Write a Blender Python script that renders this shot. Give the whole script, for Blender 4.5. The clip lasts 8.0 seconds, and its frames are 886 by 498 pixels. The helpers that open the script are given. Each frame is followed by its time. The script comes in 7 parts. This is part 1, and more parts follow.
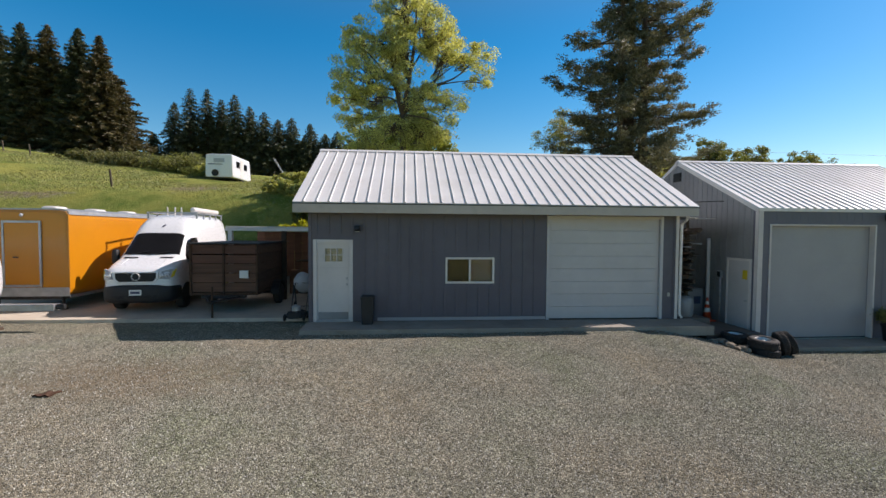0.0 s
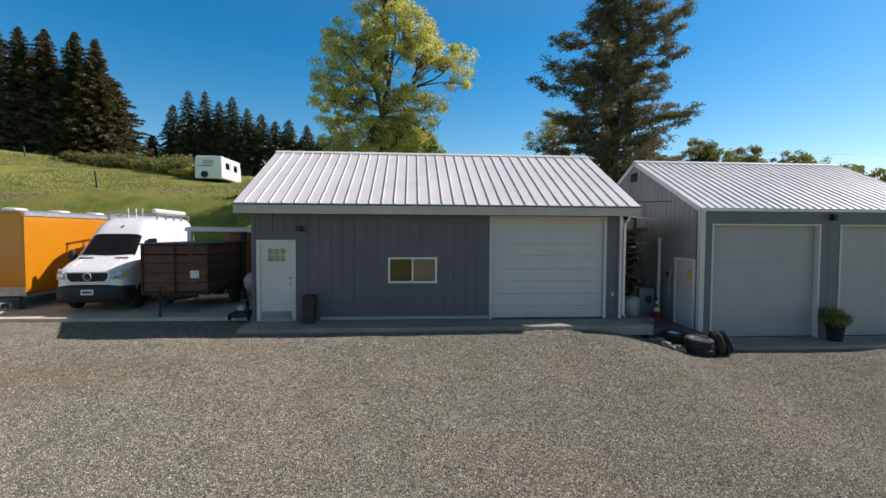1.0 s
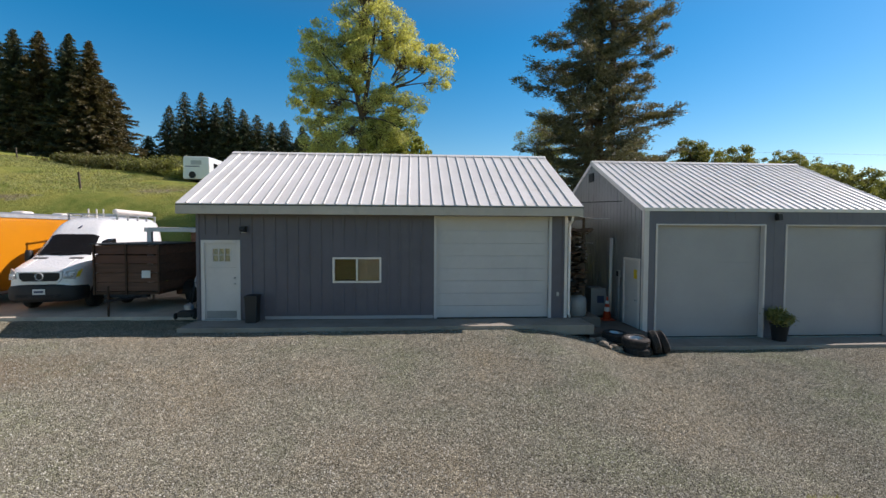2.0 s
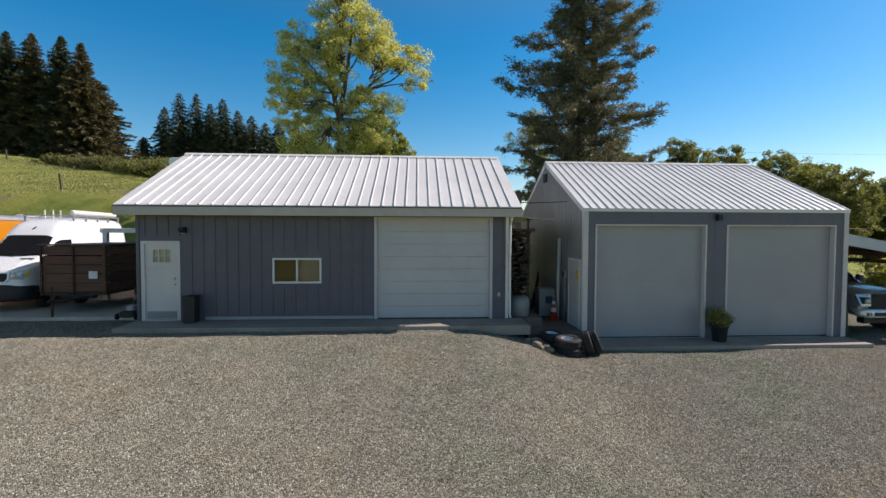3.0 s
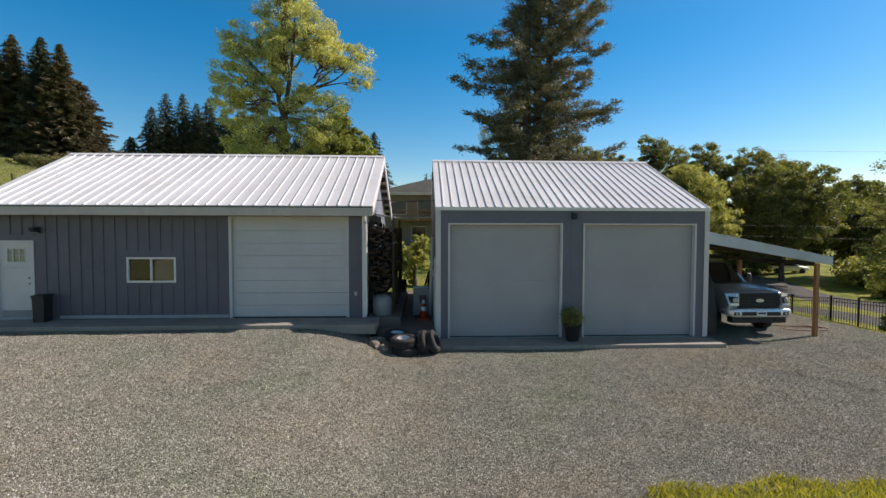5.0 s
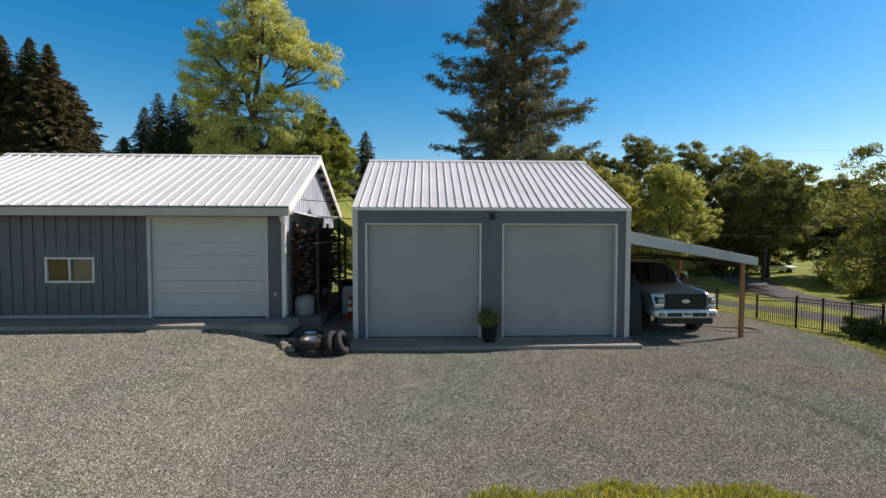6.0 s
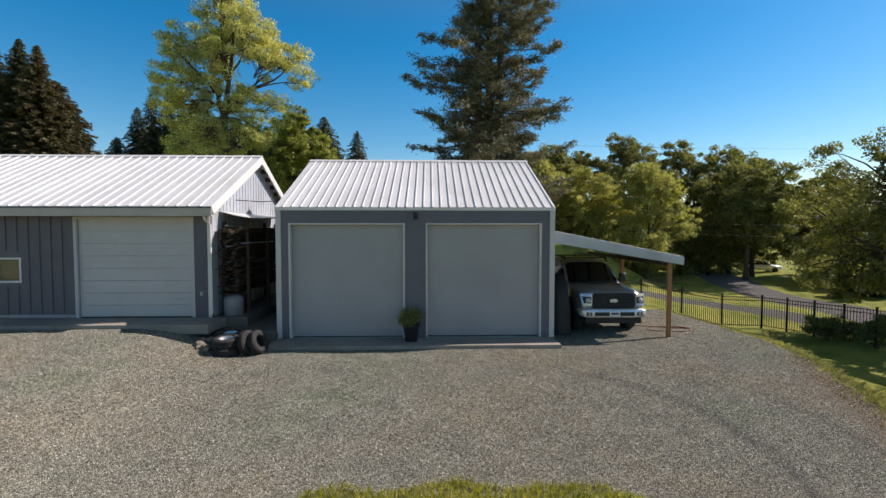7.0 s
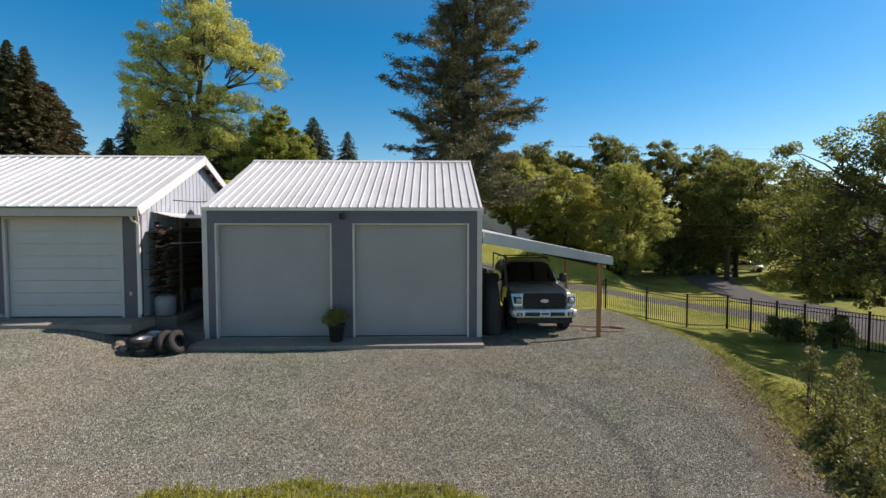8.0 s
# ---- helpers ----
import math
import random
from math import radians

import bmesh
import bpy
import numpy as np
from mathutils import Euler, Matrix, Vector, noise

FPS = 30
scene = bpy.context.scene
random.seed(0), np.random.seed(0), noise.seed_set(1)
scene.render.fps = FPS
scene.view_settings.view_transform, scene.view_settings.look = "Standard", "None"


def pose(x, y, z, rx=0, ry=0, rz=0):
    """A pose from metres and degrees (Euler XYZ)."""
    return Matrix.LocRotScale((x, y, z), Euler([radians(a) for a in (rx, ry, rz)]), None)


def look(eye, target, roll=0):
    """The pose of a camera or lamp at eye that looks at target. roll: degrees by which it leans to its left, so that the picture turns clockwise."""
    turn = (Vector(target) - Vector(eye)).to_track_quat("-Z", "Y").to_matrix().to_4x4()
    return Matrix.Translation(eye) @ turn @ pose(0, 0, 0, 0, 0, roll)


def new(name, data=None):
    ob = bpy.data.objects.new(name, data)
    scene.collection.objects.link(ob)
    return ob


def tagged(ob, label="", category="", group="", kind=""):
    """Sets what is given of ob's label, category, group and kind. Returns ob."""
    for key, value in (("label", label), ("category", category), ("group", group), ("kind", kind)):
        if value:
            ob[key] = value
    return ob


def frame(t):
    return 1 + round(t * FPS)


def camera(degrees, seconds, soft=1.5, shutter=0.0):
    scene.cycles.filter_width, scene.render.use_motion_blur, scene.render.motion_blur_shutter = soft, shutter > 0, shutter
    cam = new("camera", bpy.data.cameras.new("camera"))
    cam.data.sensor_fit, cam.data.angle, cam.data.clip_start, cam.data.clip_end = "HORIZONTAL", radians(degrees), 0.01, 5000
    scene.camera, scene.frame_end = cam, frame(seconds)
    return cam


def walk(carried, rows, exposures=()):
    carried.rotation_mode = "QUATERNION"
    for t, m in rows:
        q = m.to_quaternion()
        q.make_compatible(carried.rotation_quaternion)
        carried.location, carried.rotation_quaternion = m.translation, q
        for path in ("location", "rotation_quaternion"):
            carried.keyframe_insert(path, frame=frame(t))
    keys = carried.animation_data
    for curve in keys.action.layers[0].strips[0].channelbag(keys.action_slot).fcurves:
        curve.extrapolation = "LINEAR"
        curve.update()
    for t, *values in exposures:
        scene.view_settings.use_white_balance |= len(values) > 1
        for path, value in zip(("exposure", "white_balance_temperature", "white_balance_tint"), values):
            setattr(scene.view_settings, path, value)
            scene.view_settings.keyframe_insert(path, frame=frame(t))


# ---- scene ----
cam = camera(90.0, 8.0)
PATH = [
    (0, (-3.576, 1.55, 2.378), (-3.414, 3.542, 2.301), 0.4),
    (0.5, (-2.737, 1.421, 2.379), (-2.587, 3.414, 2.304), 0.3),
    (1, (-1.911, 1.297, 2.374), (-1.771, 3.291, 2.3), 0.3),
    (1.5, (-1.113, 1.2, 2.375), (-0.981, 3.194, 2.301), 0.3),
    (3, (1.417, 0.98, 2.391), (1.53, 2.975, 2.32), 0.2),
    (3.5, (2.371, 0.924, 2.396), (2.477, 2.919, 2.323), 0.2),
    (4, (3.389, 0.88, 2.4), (3.489, 2.876, 2.325), 0.1),
    (4.5, (4.463, 0.821, 2.404), (4.557, 2.818, 2.328), 0.1),
    (6, (7.96, 0.777, 2.449), (8.03, 2.774, 2.367), 0.1),
    (6.5, (9.057, 0.73, 2.451), (9.123, 2.728, 2.369), 0.1),
    (7, (10.131, 0.682, 2.456), (10.189, 2.68, 2.372), 0.0),
    (7.5, (11.184, 0.648, 2.454), (11.237, 2.646, 2.37), 0.0),
    (8, (12.173, 0.618, 2.455), (12.226, 2.615, 2.372), 0.0),
]
walk(cam, [(t, look(eye, target, roll)) for t, eye, target, roll in PATH], exposures=[(0, 0.22, 6950, 21), (8, 0.22, 6950, 21)])

# ---- light ----
SUN_DIR = Vector((1.11, 0.30, 1.0)).normalized()
SUN_EL = math.asin(SUN_DIR.z)
SUN_ROT = math.atan2(SUN_DIR.x, SUN_DIR.y)
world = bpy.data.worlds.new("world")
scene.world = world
world.use_nodes = True
wn = world.node_tree.nodes
sky = wn.new("ShaderNodeTexSky")
sky.sky_type = "NISHITA"
sky.sun_disc = False
sky.sun_elevation = SUN_EL
sky.sun_rotation = SUN_ROT
sky.air_density, sky.dust_density, sky.ozone_density = 1.1, 0.25, 2.5
wn["Background"].inputs["Strength"].default_value = 0.116
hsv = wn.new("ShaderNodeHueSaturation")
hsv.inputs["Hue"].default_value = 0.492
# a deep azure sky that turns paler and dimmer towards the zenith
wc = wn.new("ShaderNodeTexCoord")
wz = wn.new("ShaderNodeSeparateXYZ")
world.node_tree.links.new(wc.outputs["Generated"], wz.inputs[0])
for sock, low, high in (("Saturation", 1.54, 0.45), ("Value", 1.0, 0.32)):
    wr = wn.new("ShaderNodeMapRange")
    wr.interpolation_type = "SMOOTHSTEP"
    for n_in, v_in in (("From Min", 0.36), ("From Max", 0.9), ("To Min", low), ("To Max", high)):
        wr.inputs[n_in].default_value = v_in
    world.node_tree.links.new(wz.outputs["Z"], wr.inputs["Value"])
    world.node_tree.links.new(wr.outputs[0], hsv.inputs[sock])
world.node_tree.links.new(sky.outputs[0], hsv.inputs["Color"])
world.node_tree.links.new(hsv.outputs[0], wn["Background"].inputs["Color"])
sun = new("sun", bpy.data.lights.new("sun", "SUN"))
sun.data.energy = 5.0
sun.data.angle = radians(0.53)
sun.data.color = (1.0, 0.98, 0.945)
sun.matrix_world = look(SUN_DIR * 60, (0, 0, 0))

# ---- materials ----
def nodes_of(m):
    m.use_nodes = True
    return m.node_tree.nodes, m.node_tree.links


def ramp_node(nt, stops):
    r = nt.nodes.new("ShaderNodeValToRGB")
    el = r.color_ramp.elements
    el[0].position, el[0].color = stops[0][0], (*stops[0][1], 1)
    el[1].position, el[1].color = stops[-1][0], (*stops[-1][1], 1)
    for p, c in stops[1:-1]:
        e = el.new(p)
        e.color = (*c, 1)
    return r


def noise_tex(nt, scale, detail=4.0, rough=0.6, stretch=None):
    geo = nt.nodes.new("ShaderNodeNewGeometry")
    n = nt.nodes.new("ShaderNodeTexNoise")
    n.inputs["Scale"].default_value = scale
    n.inputs["Detail"].default_value = detail
    n.inputs["Roughness"].default_value = rough
    if stretch:
        mp = nt.nodes.new("ShaderNodeMapping")
        mp.inputs["Scale"].default_value = stretch
        nt.links.new(geo.outputs["Position"], mp.inputs["Vector"])
        nt.links.new(mp.outputs[0], n.inputs["Vector"])
    else:
        nt.links.new(geo.outputs["Position"], n.inputs["Vector"])
    return n


def mixc(nt, fac, a, b, mode="MIX"):
    m = nt.nodes.new("ShaderNodeMix")
    m.data_type, m.blend_type = "RGBA", mode
    for sock, v in ((m.inputs[0], fac), (m.inputs[6], a), (m.inputs[7], b)):
        if isinstance(v, (int, float)):
            sock.default_value = v
        elif isinstance(v, tuple):
            sock.default_value = (*v, 1)
        else:
            nt.links.new(v, sock)
    return m.outputs[2]


def mathn(nt, op, a, b=0.0, clamp=False):
    m = nt.nodes.new("ShaderNodeMath")
    m.operation, m.use_clamp = op, clamp
    for sock, v in ((m.inputs[0], a), (m.inputs[1], b)):
        if isinstance(v, (int, float)):
            sock.default_value = v
        else:
            nt.links.new(v, sock)
    return m.outputs[0]


def mat(name, base, rough=0.6, metal=0.0, var=0.15, scale=1.5, fine=30.0, bump=0.05, coat=0.0, stretch=None, dirt=None, dirt_amt=0.0, rnd=0.0):
    """A surface with colour variation at two scales, fine relief and, where wanted, patches of dirt."""
    m = bpy.data.materials.new(name)
    nodes, links = nodes_of(m)
    nt = m.node_tree
    p = nodes["Principled BSDF"]
    big = noise_tex(nt, scale, 5, 0.6, stretch)
    small = noise_tex(nt, fine, 4, 0.6, stretch)
    lo = tuple(c * (1 - var) for c in base)
    hi = tuple(min(1.0, c * (1 + var)) for c in base)
    r = ramp_node(nt, [(0.3, lo), (0.7, hi)])
    links.new(big.outputs["Fac"], r.inputs[0])
    r2 = ramp_node(nt, [(0.3, (1 - var * 0.7,) * 3), (0.7, (1.0, 1.0, 1.0))])
    links.new(small.outputs["Fac"], r2.inputs[0])
    col = mixc(nt, 1.0, r.outputs[0], r2.outputs[0], "MULTIPLY")
    if rnd:
        oi = nodes.new("ShaderNodeObjectInfo")
        rr = ramp_node(nt, [(0.0, (1 - rnd,) * 3), (1.0, (1.0, 1.0, 1.0))])
        links.new(oi.outputs["Random"], rr.inputs[0])
        col = mixc(nt, 1.0, col, rr.outputs[0], "MULTIPLY")
    if dirt:
        d = noise_tex(nt, scale * 2.3, 6, 0.7)
        dr = ramp_node(nt, [(0.5, (0, 0, 0)), (0.75, (dirt_amt,) * 3)])
        links.new(d.outputs["Fac"], dr.inputs[0])
        col = mixc(nt, dr.outputs[0], col, dirt)
    links.new(col, p.inputs["Base Color"])
    rg = ramp_node(nt, [(0.3, (max(0.02, rough - 0.08),) * 3), (0.7, (min(1, rough + 0.08),) * 3)])
    links.new(small.outputs["Fac"], rg.inputs[0])
    links.new(rg.outputs[0], p.inputs["Roughness"])
    p.inputs["Metallic"].default_value = metal
    p.inputs["Coat Weight"].default_value = coat
    p.inputs["Coat Roughness"].default_value = 0.08
    if bump:
        b = nodes.new("ShaderNodeBump")
        b.inputs["Strength"].default_value = bump
        b.inputs["Distance"].default_value = 0.02
        links.new(small.outputs["Fac"], b.inputs["Height"])
        links.new(b.outputs[0], p.inputs["Normal"])
    return m


def leaf_mat(name, dark, light, glow, trans=0.45):
    """Leaves: a colour for each leaf, some light coming through."""
    m = bpy.data.materials.new(name)
    nodes, links = nodes_of(m)
    nt = m.node_tree
    nodes.remove(nodes["Principled BSDF"])
    out = nodes["Material Output"]
    geo = nodes.new("ShaderNodeNewGeometry")
    r = ramp_node(nt, [(0.0, dark), (0.55, light), (1.0, tuple(min(1, c * 1.35) for c in light))])
    links.new(geo.outputs["Random Per Island"], r.inputs[0])
    big = noise_tex(nt, 0.45, 4, 0.6)
    br = ramp_node(nt, [(0.3, (0.62, 0.66, 0.62)), (0.7, (1.1, 1.06, 1.0))])
    links.new(big.outputs["Fac"], br.inputs[0])
    col = mixc(nt, 1.0, r.outputs[0], br.outputs[0], "MULTIPLY")
    d = nodes.new("ShaderNodeBsdfPrincipled")
    d.inputs["Roughness"].default_value = 0.55
    links.new(col, d.inputs["Base Color"])
    t = nodes.new("ShaderNodeBsdfTranslucent")
    tc = mixc(nt, 1.0, col, glow, "MULTIPLY")
    links.new(tc, t.inputs["Color"])
    mx = nodes.new("ShaderNodeMixShader")
    mx.inputs[0].default_value = trans
    links.new(d.outputs[0], mx.inputs[1])
    links.new(t.outputs[0], mx.inputs[2])
    links.new(mx.outputs[0], out.inputs["Surface"])
    return m


def glass_mat(name, tint=(0.97, 0.95, 0.94)):
    m = bpy.data.materials.new(name)
    nodes, links = nodes_of(m)
    p = nodes["Principled BSDF"]
    p.inputs["Base Color"].default_value = (*tint, 1)
    p.inputs["Roughness"].default_value = 0.02
    p.inputs["Transmission Weight"].default_value = 1.0
    p.inputs["IOR"].default_value = 1.45
    return m


def ground_mat():
    m = bpy.data.materials.new("ground_surface")
    nodes, links = nodes_of(m)
    nt = m.node_tree
    p = nodes["Principled BSDF"]
    geo = nodes.new("ShaderNodeNewGeometry")

    def attr(n):
        a = nodes.new("ShaderNodeAttribute")
        a.attribute_name = n
        return a.outputs["Fac"]

    # crushed stone: one tone for each stone, two sizes
    v1 = nodes.new("ShaderNodeTexVoronoi")
    v1.inputs["Scale"].default_value = 66
    v2 = nodes.new("ShaderNodeTexVoronoi")
    v2.inputs["Scale"].default_value = 30
    for v in (v1, v2):
        links.new(geo.outputs["Position"], v.inputs["Vector"])
    s1 = nodes.new("ShaderNodeSeparateColor")
    links.new(v1.outputs["Color"], s1.inputs[0])
    stone = ramp_node(nt, [(0.0, (0.075, 0.07, 0.058)), (0.3, (0.21, 0.203, 0.166)), (0.75, (0.33, 0.32, 0.262)), (1.0, (0.66, 0.645, 0.56))])
    links.new(s1.outputs[0], stone.inputs[0])
    s2 = nodes.new("ShaderNodeSeparateColor")
    links.new(v2.outputs["Color"], s2.inputs[0])
    stone2 = ramp_node(nt, [(0.0, (0.8, 0.8, 0.8)), (1.0, (1.15, 1.14, 1.12))])
    links.new(s2.outputs[1], stone2.inputs[0])
    grav = mixc(nt, 1.0, stone.outputs[0], stone2.outputs[0], "MULTIPLY")
    big = noise_tex(nt, 0.28, 6, 0.62)
    tint = ramp_node(nt, [(0.36, (0.88, 0.98, 0.82)), (0.47, (0.98, 1.0, 0.95)), (0.56, (1.03, 0.995, 0.93)), (0.66, (1.08, 1.0, 0.86))])
    links.new(big.outputs["Fac"], tint.inputs[0])
    grav = mixc(nt, 1.0, grav, tint.outputs[0], "MULTIPLY")
    xs = nodes.new("ShaderNodeSeparateXYZ")
    links.new(geo.outputs["Position"], xs.inputs[0])
    # gravel turns slightly darker and greyer towards +x
    grav_by_x = nodes.new("ShaderNodeMapRange")
    grav_by_x.inputs["From Min"].default_value, grav_by_x.inputs["From Max"].default_value = -4.0, 9.0
    links.new(xs.outputs["X"], grav_by_x.inputs["Value"])
    grav = mixc(nt, grav_by_x.outputs[0], mixc(nt, 1.0, grav, (1.04, 1.0, 0.955), "MULTIPLY"), mixc(nt, 1.0, grav, (0.90, 0.90, 0.89), "MULTIPLY"))
    mid = noise_tex(nt, 2.2, 6, 0.7)
    mr = ramp_node(nt, [(0.35, (0.82, 0.82, 0.82)), (0.65, (1.1, 1.1, 1.1))])
    links.new(mid.outputs["Fac"], mr.inputs[0])
    grav = mixc(nt, 1.0, grav, mr.outputs[0], "MULTIPLY")
    brk = noise_tex(nt, 3.0, 6, 0.7)

    def mask(name, soft=0.35):
        # break up the edge of a zone
        a = mathn(nt, "ADD", attr(name), mathn(nt, "MULTIPLY", mathn(nt, "SUBTRACT", brk.outputs["Fac"], 0.5), 1.1))
        r = nodes.new("ShaderNodeMapRange")
        r.inputs["From Min"].default_value = 0.5 - soft / 2
        r.inputs["From Max"].default_value = 0.5 + soft / 2
        links.new(a, r.inputs["Value"])
        return r.outputs[0]

    # worn wheel tracks
    col = mixc(nt, mathn(nt, "MULTIPLY", mask("track", 0.6), 0.55), grav, (0.075, 0.07, 0.066))
    # bare brown soil
    soil_n = noise_tex(nt, 9.0, 6, 0.75)
    soil = ramp_node(nt, [(0.3, (0.13, 0.10, 0.066)), (0.7, (0.37, 0.30, 0.205))])
    links.new(soil_n.outputs["Fac"], soil.inputs[0])
    col = mixc(nt, mask("soil", 0.5), col, soil.outputs[0])
    # asphalt
    an = noise_tex(nt, 60.0, 3, 0.7)
    asp = ramp_node(nt, [(0.3, (0.13, 0.125, 0.115)), (0.7, (0.25, 0.24, 0.22))])
    links.new(an.outputs["Fac"], asp.inputs[0])
    # grass
    gn = noise_tex(nt, 26.0, 5, 0.75)
    gb = noise_tex(nt, 0.35, 5, 0.65)
    g1 = ramp_node(nt, [(0.25, (0.12, 0.145, 0.034)), (0.5, (0.24, 0.265, 0.065)), (0.8, (0.38, 0.385, 0.13))])
    links.new(gn.outputs["Fac"], g1.inputs[0])
    g2 = ramp_node(nt, [(0.36, (0.55, 0.70, 0.55)), (0.5, (1.0, 1.0, 1.0)), (0.62, (1.25, 1.12, 1.1))])
    links.new(gb.outputs["Fac"], g2.inputs[0])
    grass = mixc(nt, 1.0, g1.outputs[0], g2.outputs[0], "MULTIPLY")
    mown = nodes.new("ShaderNodeMapRange")
    mown.inputs["From Min"].default_value, mown.inputs["From Max"].default_value = 11.0, 17.0
    links.new(xs.outputs["X"], mown.inputs["Value"])
    grass = mixc(nt, mown.outputs[0], grass, mixc(nt, 1.0, grass, (1.45, 1.38, 1.3), "MULTIPLY"))
    col = mixc(nt, mask("grass", 0.3), col, grass)
    col = mixc(nt, mask("asphalt", 0.1), col, asp.outputs[0])
    links.new(col, p.inputs["Base Color"])
    p.inputs["Roughness"].default_value = 0.95
    p.inputs["Specular IOR Level"].default_value = 0.08
    p.inputs["Diffuse Roughness"].default_value = 0.35
    b1 = nodes.new("ShaderNodeBump")
    b1.inputs["Strength"].default_value = 0.9
    b1.inputs["Distance"].default_value = 0.024
    links.new(v1.outputs["Distance"], b1.inputs["Height"])
    b1.invert = True
    b2 = nodes.new("ShaderNodeBump")
    b2.inputs["Strength"].default_value = 0.5
    b2.inputs["Distance"].default_value = 0.06
    links.new(gn.outputs["Fac"], b2.inputs["Height"])
    links.new(b1.outputs[0], b2.inputs["Normal"])
    links.new(b2.outputs[0], p.inputs["Normal"])
    return m


M_GROUND = ground_mat()
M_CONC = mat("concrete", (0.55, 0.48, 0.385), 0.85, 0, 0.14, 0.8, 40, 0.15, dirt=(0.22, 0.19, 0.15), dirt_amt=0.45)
# two darker copies of the concrete, shade put into the base colour, plus dirt
M_CONC_SHADE = mat("worn_shade_concrete", (0.17, 0.135, 0.11), 0.88, 0, 0.2, 0.9, 40, 0.2, dirt=(0.13, 0.11, 0.09), dirt_amt=0.6)
M_CONC_HALFSHADE = mat("stained_shade_concrete", (0.31, 0.275, 0.23), 0.86, 0, 0.18, 0.9, 40, 0.2, dirt=(0.17, 0.135, 0.10), dirt_amt=0.55)
M_SLATE = mat("slate_blue_paint", (0.108, 0.101, 0.126), 0.5, 0, 0.10, 0.8, 25, 0.03, dirt=(0.16, 0.16, 0.17), dirt_amt=0.3)
M_GTRIM = mat("grey_white_trim", (0.60, 0.55, 0.53), 0.45, 0, 0.07, 1.0, 30, 0.03, dirt=(0.36, 0.33, 0.30), dirt_amt=0.35)
M_SLATE2 = mat("blue_grey_paint", (0.128, 0.126, 0.155), 0.5, 0, 0.09, 0.7, 25, 0.02, dirt=(0.17, 0.17, 0.18), dirt_amt=0.3)
M_WHITE = mat("white_paint", (0.76, 0.71, 0.67), 0.45, 0, 0.06, 1.0, 30, 0.03, dirt=(0.42, 0.40, 0.36), dirt_amt=0.3)
M_DOORW = mat("white_door_paint", (0.60, 0.57, 0.555), 0.4, 0, 0.05, 1.2, 30, 0.02, dirt=(0.4, 0.4, 0.4), dirt_amt=0.25)
M_WDOOR = mat("grey_white_panel_paint", (0.50, 0.485, 0.49), 0.42, 0, 0.05, 1.2, 30, 0.02, dirt=(0.36, 0.36, 0.36), dirt_amt=0.3)
M_GDOOR2 = mat("grey_white_door_paint", (0.345, 0.335, 0.345), 0.45, 0, 0.06, 0.9, 28, 0.02, dirt=(0.34, 0.34, 0.34), dirt_amt=0.3)
M_GABLE = mat("pale_metal_siding", (0.46, 0.49, 0.53), 0.42, 0.0, 0.10, 0.7, 25, 0.03, dirt=(0.26, 0.25, 0.23), dirt_amt=0.5)
M_GSIDE = mat("grey_metal_siding", (0.27, 0.275, 0.28), 0.36, 0.0, 0.12, 0.7, 25, 0.03, dirt=(0.17, 0.16, 0.15), dirt_amt=0.5)
M_ROOF = mat("white_roof_metal", (0.70, 0.70, 0.695), 0.34, 0.0, 0.07, 0.5, 18, 0.03, dirt=(0.45, 0.43, 0.38), dirt_amt=0.35)
M_FASCIA = mat("fascia_paint", (0.50, 0.44, 0.39), 0.5, 0, 0.10, 0.9, 30, 0.03, dirt=(0.25, 0.23, 0.2), dirt_amt=0.4)
M_BLACK = mat("black_plastic", (0.016, 0.016, 0.017), 0.58, 0, 0.25, 3, 60, 0.05)
M_RUBBER = mat("black_rubber", (0.022, 0.021, 0.021), 0.85, 0, 0.3, 6, 50, 0.25, dirt=(0.1, 0.085, 0.065), dirt_amt=0.5)
M_STEEL = mat("bare_steel", (0.52, 0.51, 0.50), 0.4, 0.6, 0.15, 3, 50, 0.05)
M_GALV = mat("galvanised_steel", (0.45, 0.46, 0.47), 0.45, 0.6, 0.2, 3, 30, 0.05)
M_GLASS = glass_mat("window_glass")
M_VANW = mat("white_car_paint", (0.80, 0.81, 0.82), 0.28, 0, 0.03, 1.0, 20, 0.0, coat=0.6)
M_ORANGE = mat("orange_enamel", (0.55, 0.205, 0.003), 0.4, 0, 0.05, 0.7, 20, 0.02, coat=0.3)
M_SILVER = mat("silver_car_paint", (0.34, 0.34, 0.35), 0.34, 0.5, 0.05, 1.2, 60, 0.0, coat=0.3)
M_CHROME = mat("chrome", (0.72, 0.71, 0.70), 0.3, 0.55, 0.08, 3, 30, 0.0)
M_LAMP = mat("lamp_lens", (0.50, 0.50, 0.50), 0.25, 0.1, 0.15, 8, 40, 0.1)
M_DGLASS = mat("dark_tinted_glass", (0.010, 0.010, 0.011), 0.06, 0, 0.2, 2, 10, 0.0)
M_WOOD = mat("weathered_boards", (0.155, 0.072, 0.042), 0.75, 0, 0.3, 1.6, 22, 0.25, stretch=(0.6, 4, 8), rnd=0.45)
M_REDWOOD = mat("reddish_boards", (0.20, 0.082, 0.05), 0.75, 0, 0.3, 1.6, 22, 0.25, stretch=(0.6, 4, 8), rnd=0.35)
M_LUMBER = mat("stacked_lumber", (0.11, 0.072, 0.046), 0.8, 0, 0.35, 2, 25, 0.25, rnd=0.6)
M_POST = mat("stained_post", (0.36, 0.16, 0.06), 0.65, 0, 0.25, 2, 25, 0.2, stretch=(6, 6, 0.7))
